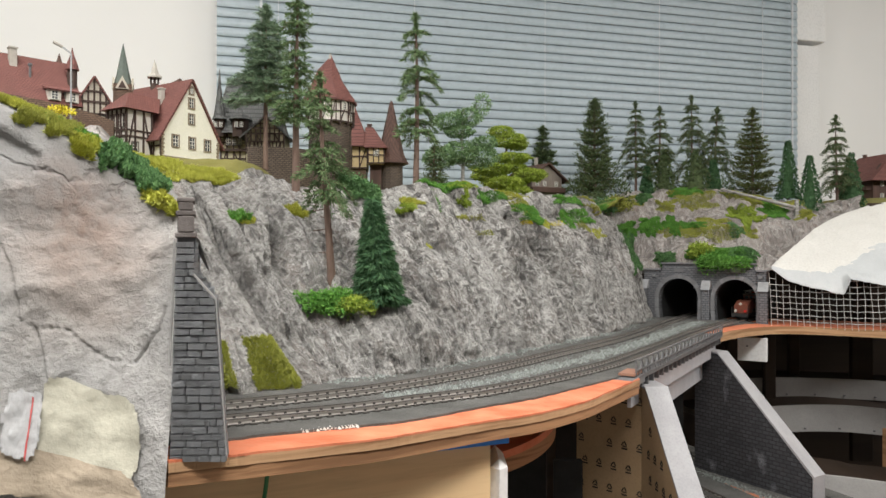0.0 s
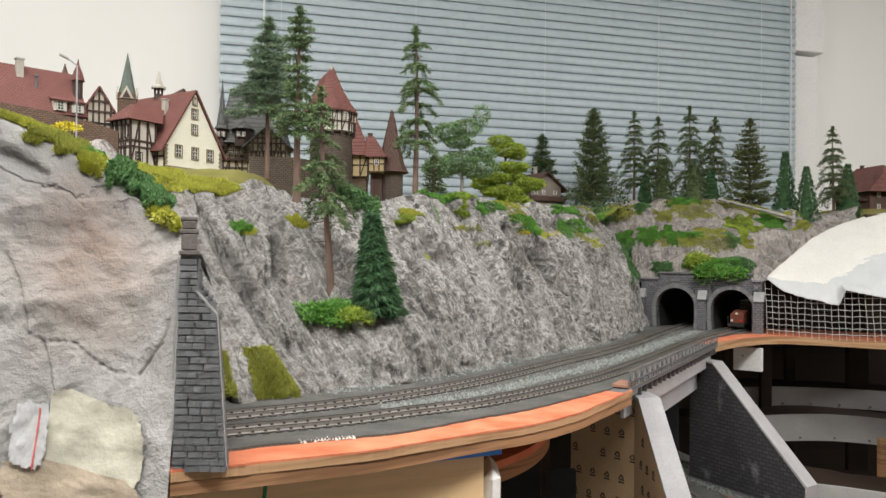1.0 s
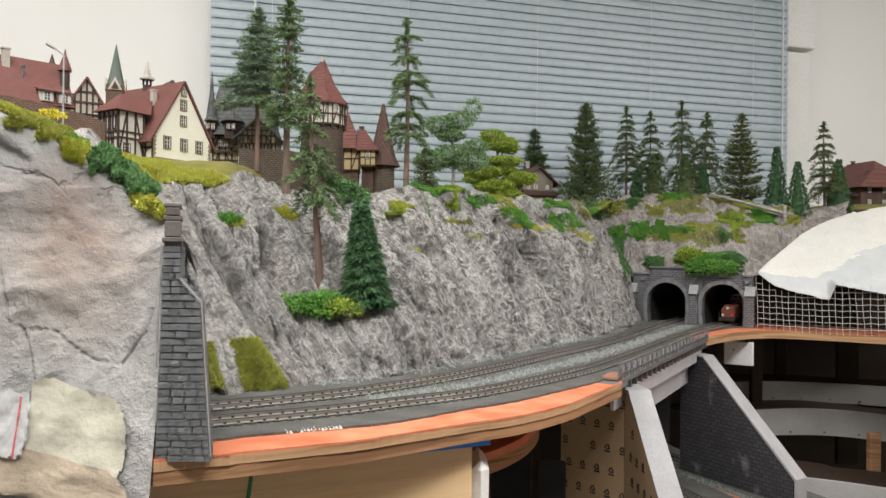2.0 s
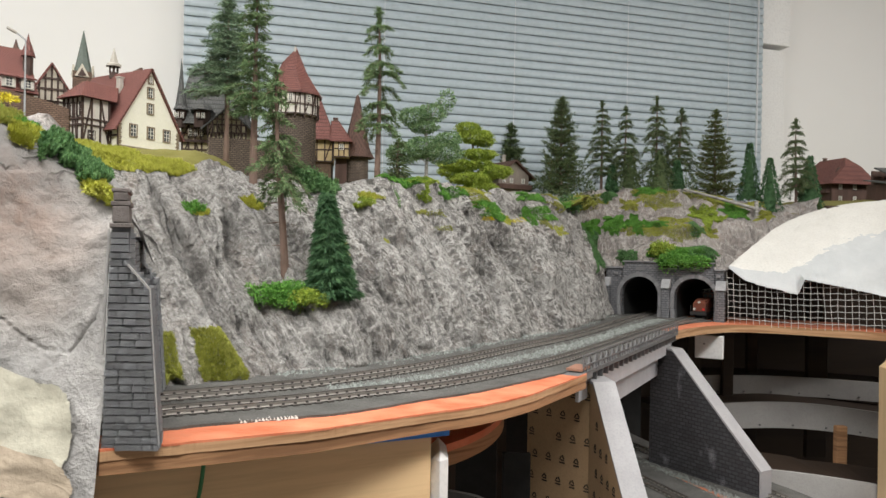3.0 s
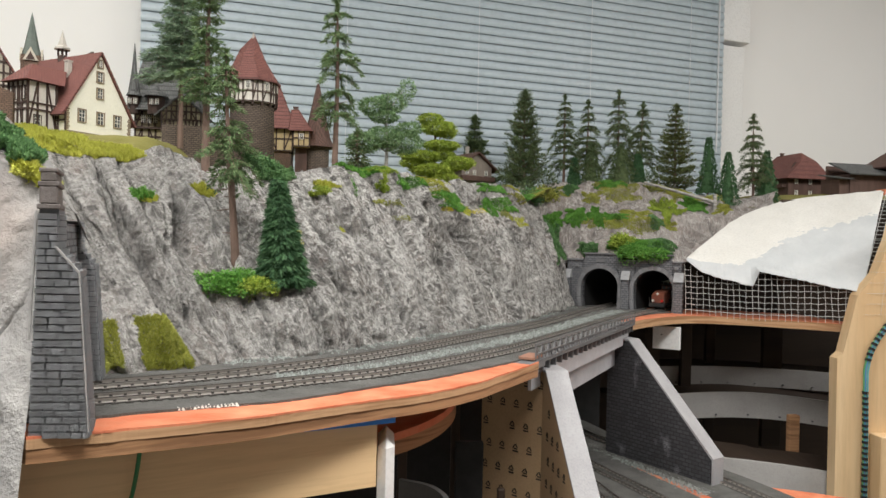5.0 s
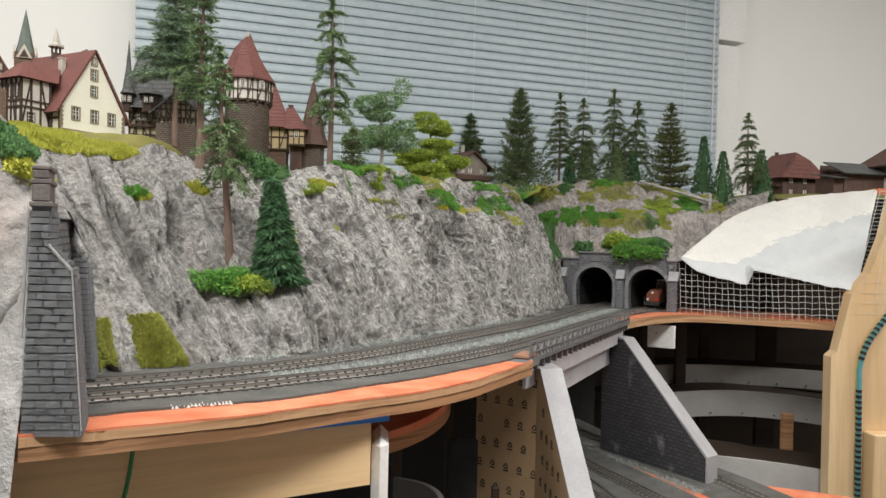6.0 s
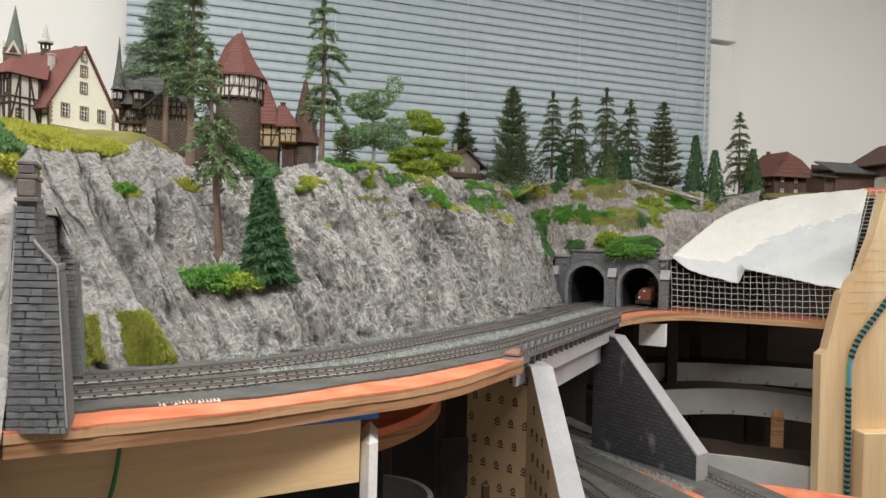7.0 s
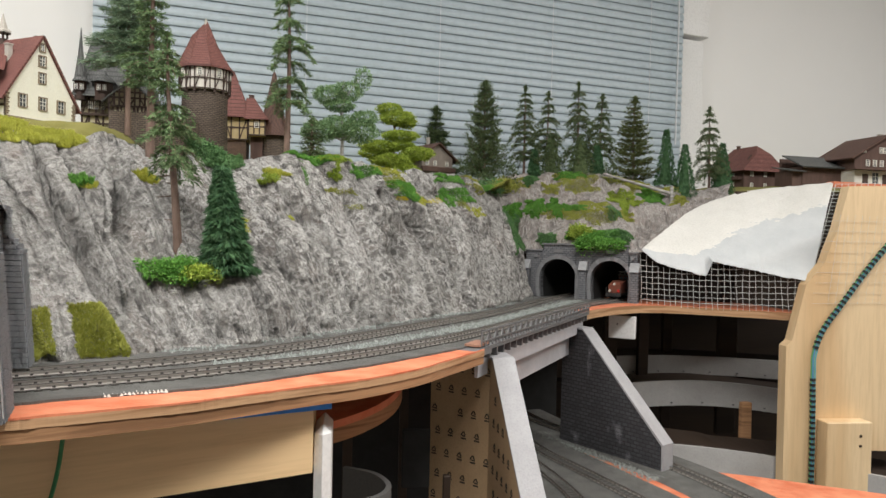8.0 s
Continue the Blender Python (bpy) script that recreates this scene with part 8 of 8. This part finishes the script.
for z, r, cx, shrink in ((1.145, 0.385, 0.0, 1.0), (1.17, 0.385, 0.0, 1.0), (1.25, 0.325, -0.005, 1.0), (1.48, 0.20, -0.03, 0.8), (1.73, 0.095, -0.075, 0.08)):
    loops.append([bm.verts.new((cx + r * math.cos(0.7854 * k + 0.3927), shrink * r * math.sin(0.7854 * k + 0.3927), z + (0.10 * (math.cos(0.7854 * k + 0.3927)) if shrink < 0.1 else 0))) for k in range(8)])
bm.faces.new(loops[0])
bm.faces.new(loops[-1])
for a, b in zip(loops, loops[1:]):
    for k in range(8):
        bm.faces.new((a[k], a[(k + 1) % 8], b[(k + 1) % 8], b[k]))
hips = [[v.co.copy() for v in row] for row in loops]
part("roof", bm, TILE, T, "steep red tiled roof")
for k in range(8):
    bm = bmesh.new()
    for a, b in zip(hips[1:], hips[2:]):
        limbs(bm, a[k], b[k], 0.010, 0.008, 5)
    bmesh.ops.remove_doubles(bm, verts=bm.verts, dist=0.004)
    part("hip_tiles", bm, TILE, T)
bm = bmesh.new()
tube(bm, [(0.0, 0, 1.76, 0.02), (0.0, 0, 1.83, 0.018), (0.0, 0, 1.86, 0.004)], 8)
part("finial", bm, PALESPIRE, T, "pale roof finial")

# red-roofed gatehouse beside the tower, with yellow timbered walls
R = thing("village_house", -1.68, 10.95, 13.95, 3, "gatehouse with steep red roof and yellow timbered walls", "house")
part("base", boxed(0.0, 0.56, 0, 0.5, -0.2, 0.33), RUBBLE, R)
part("wall", boxed(-0.02, 0.58, -0.02, 0.5, 0.33, 0.70), YELLOWWALL, R)
studs(R, 0.60, 0.34, 0.70, 5, Matrix.Translation((-0.02, -0.02, 0)), 0.0, rails=(0, 0.5, 1), t=0.020)
hip_roof(R, "roof", (-0.10, 0.64, -0.10, 0.58), (0.02, 0.34, 0.20, 0.30), 0.67, 1.40, TILE, "steep red hipped roof", 0.05)
part("oriel", boxed(0.60, 0.84, -0.10, 0.22, 0.40, 0.66), YELLOWWALL, R)
studs(R, 0.24, 0.41, 0.66, 3, Matrix.Translation((0.60, -0.10, 0)), 0.0, rails=(0, 0.5, 1), braces=False, t=0.018)
window_on(R, 0.72, 0.52, 0.06, 0.08, -0.104, SASH, None, 0.006)
hip_roof(R, "oriel_roof", (0.54, 0.89, -0.15, 0.28), (0.56, 0.66, 0.03, 0.14), 0.64, 0.98, TILE, "red oriel roof", 0.04)
part("stone_base", boxed(0.62, 0.80, 0.02, 0.2, -0.2, 0.40), BROWNWOOD, R, "dark wooden gallery base")
chimney(R, 0.60, 0.3, 0.7, 1.06, 0.07, BROWNROOF)

K = thing("corner_turret", -0.745, 11.2, 13.95, 0, "brown stone corner turret with a tall conical roof", "turret")
bm = bmesh.new()
tube(bm, [(0, 0, -0.2, 0.185), (0, 0, 0.44, 0.185)], 16)
part("wall", bm, TOWERSTONE, K)
bm = bmesh.new()
tube(bm, [(0, 0, 0.43, 0.285), (0, 0, 0.46, 0.265), (0, 0, 0.58, 0.205), (0.0, 0, 1.41, 0.026), (0.0, 0, 1.44, 0.006)], 8)
part("roof", bm, BROWNROOF, K, "tall brown conical roof")

# the chalet by the layered tree
CHALETWOOD = plain("grey_brown_boards", (0.20, 0.165, 0.14), (0.29, 0.25, 0.215), 60, 0.8, stretch=(1, 1, 0.2))
A = thing("chalet", 1.80, 13.55, 14.02, 28, "small brown wooden chalet with low dark roof", "chalet")
shell(A, 0.72, 0.9, 0.42, 0.26, CHALETWOOD, foot=0.15)
gable_roof(A, 0.72, 0.9, 0.42, 0.26, 0.14, BROWNROOF, 0.025, 0.08)
part("cellar", boxed(-0.004, 0.724, -0.004, 0.5, -0.15, 0.10), PALESPIRE, A, "grey stone cellar wall")
for x in (0.12, 0.30, 0.58):
    window_on(A, x, 0.26, 0.06, 0.08, -0.004, SASH, None, 0.006)
part("balcony", boxed(-0.03, 0.75, -0.08, 0.0, 0.13, 0.22), BROWNWOOD, A)
chimney(A, 0.50, 0.55, 0.5, 0.86, 0.06)

# the farms on the right
F = thing("farmhouse", 8.63, 15.144, 14.02, -80, "dark wooden farmhouse with half-hipped red-brown roof", "farmhouse")
part("wall", boxed(0, 0.95, 0, 0.9, -0.1, 0.50), BROWNWOOD, F)
bm = bmesh.new()
prism(bm, [(0, 0.5), (0.9, 0.5), (0.72, 0.78), (0.18, 0.78)], 0.90, 0.95, "x")
part("gable", bm, BROWNWOOD, F)
bm = bmesh.new()
q = [(-0.12, -0.14, 0.42), (1.08, -0.14, 0.42), (1.08, 1.04, 0.42), (-0.12, 1.04, 0.42), (0.06, 0.45, 1.0), (0.80, 0.45, 1.0), (1.02, 0.26, 0.80), (1.02, 0.64, 0.80)]
v = [bm.verts.new(p) for p in q]
for f in ((0, 1, 6, 5, 4), (3, 0, 4), (2, 3, 4, 5, 7), (5, 6, 7), (1, 2, 7, 6), (0, 3, 2, 1)):
    bm.faces.new([v[i] for i in f])
part("roof", bm, TILE, F, "red-brown half-hipped roof")
for x, z in ((0.30, 0.10), (0.62, 0.10), (0.30, 0.30), (0.62, 0.30)):
    window_on(F, x, z, 0.06, 0.09, -0.004, SASH, None, 0.006)
for y, z in ((0.2, 0.08), (0.55, 0.08), (0.2, 0.32), (0.55, 0.32), (0.4, 0.58)):
    window_on(F, y, z, 0.06, 0.09, -0.004, SASH, side_wall(0.955, 0.9, False), 0.006)
part("balcony", boxed(0.0, 0.9, -0.10, 0.0, 0.24, 0.31), BROWNWOOD, F)
chimney(F, 0.22, 0.45, 0.85, 1.04, 0.06, BROWNROOF)
bush(9.45, 13.6, 14.0, 0.24, 0.2, 0.24, DARK_GREEN, "dark green shrub before the farmhouse", 95, 600, 0.05, "shrub", "shrub", "low shrubs")
S = thing("shed", 9.08, 12.75, 14.02, 8, "long dark wooden shed with grey lean-to roof", "shed")
part("wall", boxed(0.10, 1.35, 0, 0.6, -0.1, 0.40), BROWNWOOD, S)
roof_slab(S, (-0.12, 0.38), (0.45, 0.64), 0.0, 1.40, 0.025, SLATE)
part("rear_wall", boxed(0.10, 1.35, 0.6, 0.64, -0.1, 0.60), BROWNWOOD, S)
part("porch", boxed(-0.12, 0.10, 0.02, 0.5, -0.1, 0.30), BROWNWOOD, S)
roof_slab(S, (-0.10, 0.29), (0.5, 0.40), -0.20, 0.10, 0.02, SLATE)
M = thing("mountain_inn", 10.12, 12.55, 14.03, 6, "brown timber inn with white ground floor and broad roof", "inn")
part("ground_floor", boxed(0, 1.4, 0, 0.9, -0.1, 0.33), INFILL, M, "white rendered ground floor")
bm = bmesh.new()
prism(bm, [(-0.02, 0.33), (1.42, 0.33), (1.42, 0.62), (0.70, 1.0), (-0.02, 0.62)], -0.01, 0.9, "y")
part("upper_floor", bm, BROWNWOOD, M)
gable_roof(M, 1.4, 0.9, 0.62, 0.40, 0.16, BROWNROOF, 0.03, 0.10)
part("canopy", boxed(-0.14, 1.5, -0.16, 0.0, 0.33, 0.36), BROWNWOOD, M)
for x in (0.28, 0.44, 0.60, 0.76, 0.95, 1.12):
    window_on(M, x, 0.42, 0.07, 0.11, -0.014, SASH, None, 0.008)
for x in (0.58, 0.67):
    window_on(M, x, 0.68, 0.065, 0.10, -0.014, SASH, None, 0.008)
for x in (0.20, 1.12):
    window_on(M, x, 0.68, 0.05, 0.06, -0.014, SASH, None, 0.008)
for x, ww in ((0.24, 0.13), (0.72, 0.16)):
    part("door", boxed(x - ww / 2, x + ww / 2, -0.008, 0.004, 0.0, 0.26), TIMBER, M)
window_on(M, 0.47, 0.05, 0.16, 0.24, -0.004, SASH, None, 0.016)
chimney(M, 1.05, 0.5, 0.85, 1.12, 0.07)
bm = bmesh.new()
prism(bm, [(8.75, 11.25), (14.0, 12.4), (14.0, 12.55), (8.75, 11.45)], 13.90, 14.0)
tagged(place(link_mesh("upper_board_edge", bm, ORANGE)), "orange painted edge of the upper board", "board", kind="structure")
# ---- the brown electric locomotive before the tunnel
LOCO = plain("brown_livery", (0.17, 0.055, 0.034), (0.21, 0.070, 0.044), 40, 0.5, fine=300, relief=0.0001)
LOCOROOF = plain("dusty_roof", (0.22, 0.20, 0.17), (0.30, 0.27, 0.23), 60, 0.7)
FRAME = plain("black_frame", (0.018, 0.017, 0.017), (0.035, 0.032, 0.03), 60, 0.55)
LENS = plain("lamp_lens", (0.55, 0.53, 0.48), (0.65, 0.62, 0.55), 60, 0.2)
REDLENS = plain("red_lens", (0.55, 0.03, 0.03), (0.65, 0.05, 0.04), 60, 0.2)
PANTO = plain("pantograph_metal", (0.40, 0.42, 0.38), (0.52, 0.53, 0.48), 60, 0.4, 0.5)
PANTO_RED = plain("red_insulator", (0.45, 0.10, 0.04), (0.52, 0.14, 0.06), 60, 0.5)
loco = thing("locomotive", 5.48, 12.15, fall(5.48, 12.15) + 0.052, 51.0, "brown articulated electric locomotive with lowered pantographs, standing in the tunnel mouth", "locomotive")


def hood(sign):
    bm = bmesh.new()
    prism(bm, [(0.24, 0.11), (0.84, 0.11), (0.86, 0.25), (0.80, 0.285), (0.62, 0.31), (0.24, 0.315)], -0.105, 0.105, "y")
    bmesh.ops.bevel(bm, geom=[e for e in bm.edges if abs(e.verts[0].co.y - e.verts[1].co.y) < 1e-5 and e.verts[0].co.z > 0.24 and e.verts[1].co.z > 0.24], offset=0.02, segments=2, affect="EDGES")
    bmesh.ops.transform(bm, matrix=pose(0, 0, 0, 0, 0, 0 if sign > 0 else 180), verts=bm.verts)
    nose = part("nose", bm, LOCO, loco, "brown rounded nose")
    turn = pose(0, 0, 0, 0, 0, 0 if sign > 0 else 180)

    def sub(name, bm, m, label=""):
        bmesh.ops.transform(bm, matrix=turn, verts=bm.verts)
        return part(name, bm, m, nose, label)
    for s in (-1, 1):
        sub("grille", boxed(0.36, 0.58, s * 0.108 - 0.004, s * 0.108 + 0.004, 0.125, 0.165), FRAME)
        sub("hatch", boxed(0.64, 0.76, s * 0.106 - 0.004, s * 0.106 + 0.004, 0.17, 0.25), LOCO)
        bm = bmesh.new()
        tube(bm, [(0, 0, 0, 0.022), (0, 0, 0.018, 0.022)], 10)
        bmesh.ops.transform(bm, matrix=Matrix.Translation((0.86, s * 0.075, 0.15)) @ pose(0, 0, 0, 0, 90, 0), verts=bm.verts)
        sub("lamp", bm, REDLENS if s > 0 else LENS, "round headlamp")
    bm = bmesh.new()
    tube(bm, [(0, 0, 0, 0.022), (0, 0, 0.02, 0.022)], 10)
    bmesh.ops.transform(bm, matrix=Matrix.Translation((0.85, 0, 0.265)) @ pose(0, 0, 0, 0, 90, 0), verts=bm.verts)
    sub("lamp", bm, LENS, "round headlamp")
    # running gear
    bm = bmesh.new()
    box(bm, 0.16, 0.90, -0.12, 0.12, 0.075, 0.108)
    bmesh.ops.transform(bm, matrix=turn, verts=bm.verts)
    bogie = part("bogie_frame", bm, FRAME, loco, "black bogie frame")
    bm = bmesh.new()
    box(bm, 0.20, 0.80, -0.052, 0.052, 0.0, 0.08)
    sub("motor_block", bm, FRAME)
    bm = bmesh.new()
    box(bm, 0.88, 0.915, -0.13, 0.13, 0.05, 0.11, None, 0.006)
    sub("buffer_beam", bm, FRAME)
    for s in (-1, 1):
        bm = bmesh.new()
        tube(bm, [(0, 0, 0, 0.012), (0, 0, 0.035, 0.012), (0, 0, 0.036, 0.03), (0, 0, 0.044, 0.03)], 10)
        bmesh.ops.transform(bm, matrix=Matrix.Translation((0.912, s * 0.09, 0.08)) @ pose(0, 0, 0, 0, 90, 0), verts=bm.verts)
        sub("buffer", bm, FRAME, "black buffer")
        bm = bmesh.new()
        bar(bm, (0.90, s * 0.125, 0.11), (0.90, s * 0.125, 0.21), 0.009)
        sub("handrail", bm, FRAME)
        for x, r in ((0.24, 0.056), (0.40, 0.056), (0.56, 0.056), (0.76, 0.040)):
            bm = bmesh.new()
            tube(bm, [(0, 0, -0.008, r), (0, 0, 0.004, r), (0, 0, 0.008, r * 0.8)], 16)
            for a in range(6):
                bar(bm, (0, 0, 0.009), (r * 0.75 * math.cos(a * 1.047), r * 0.75 * math.sin(a * 1.047), 0.009), 0.010)
            bmesh.ops.transform(bm, matrix=Matrix.Translation((x, s * 0.078, r - 0.002)) @ pose(0, 0, 0, -90 * s, 0, 0), verts=bm.verts)
            bmesh.ops.transform(bm, matrix=turn, verts=bm.verts)
            part("wheel", bm, FRAME, loco, "black spoked wheel")
        bm = bmesh.new()
        bar(bm, (0.22, s * 0.100, 0.05), (0.58, s * 0.100, 0.05), 0.012)
        sub("coupling_rod", bm, DARKSTEEL)


hood(1)
hood(-1)
bm = bmesh.new()
box(bm, -0.25, 0.25, -0.13, 0.13, 0.115, 0.385, None, 0.008)
cab = part("cab", bm, LOCO, loco, "brown body with central cab")
for s in (-1, 1):
    for x in (-0.20, 0.20):
        part("door", boxed(x - 0.028, x + 0.028, s * 0.131 - 0.002, s * 0.131 + 0.002, 0.15, 0.35), LOCO, cab)
        part("door_window", boxed(x - 0.018, x + 0.018, s * 0.134 - 0.001, s * 0.134 + 0.001, 0.26, 0.33), PANE, cab)
    part("side_window", boxed(-0.03, 0.03, s * 0.131 - 0.002, s * 0.131 + 0.002, 0.27, 0.33), PANE, cab)
    part("lettering", boxed(-0.012, 0.012, s * 0.131 - 0.001, s * 0.131 + 0.001, 0.15, 0.22), YELLOW, cab, "small yellow markings")
for s in (-1, 1):
    for y in (-0.075, 0.0, 0.075):
        part("end_window", boxed(s * 0.251 - 0.002, s * 0.251 + 0.002, y - 0.025, y + 0.025, 0.315, 0.365), PANE, cab)
part("roof", boxed(-0.28, 0.28, -0.14, 0.14, 0.385, 0.402, 0.006), LOCOROOF, loco, "dusty grey-brown roof")
for s in (-1, 1):
    bm = bmesh.new()
    c = s * 0.15
    for y in (-0.085, 0.085):
        bar(bm, (c - 0.16, y, 0.432), (c + 0.16, y, 0.432), 0.008)
        bar(bm, (c - 0.14, y * 0.8, 0.448), (c + 0.14, y * 0.8, 0.444), 0.007)
        for x in (c - 0.12, c + 0.12):
            bar(bm, (x, y, 0.40), (x, y, 0.435), 0.012)
    for x in (c - 0.16, c - 0.05, c + 0.05, c + 0.16):
        bar(bm, (x, -0.12, 0.452), (x, 0.12, 0.452), 0.008)
    bar(bm, (c - 0.14, -0.07, 0.445), (c + 0.14, 0.07, 0.445), 0.006)
    bar(bm, (c - 0.14, 0.07, 0.445), (c + 0.14, -0.07, 0.445), 0.006)
    part("pantograph", bm, PANTO, loco, "lowered metal pantograph")
bm = bmesh.new()
for x in (-0.05, 0.02, 0.09):
    tube(bm, [(x, 0.03, 0.40, 0.018), (x, 0.03, 0.43, 0.012)], 8)
part("insulator", bm, PANTO_RED, loco, "orange-red roof insulators")
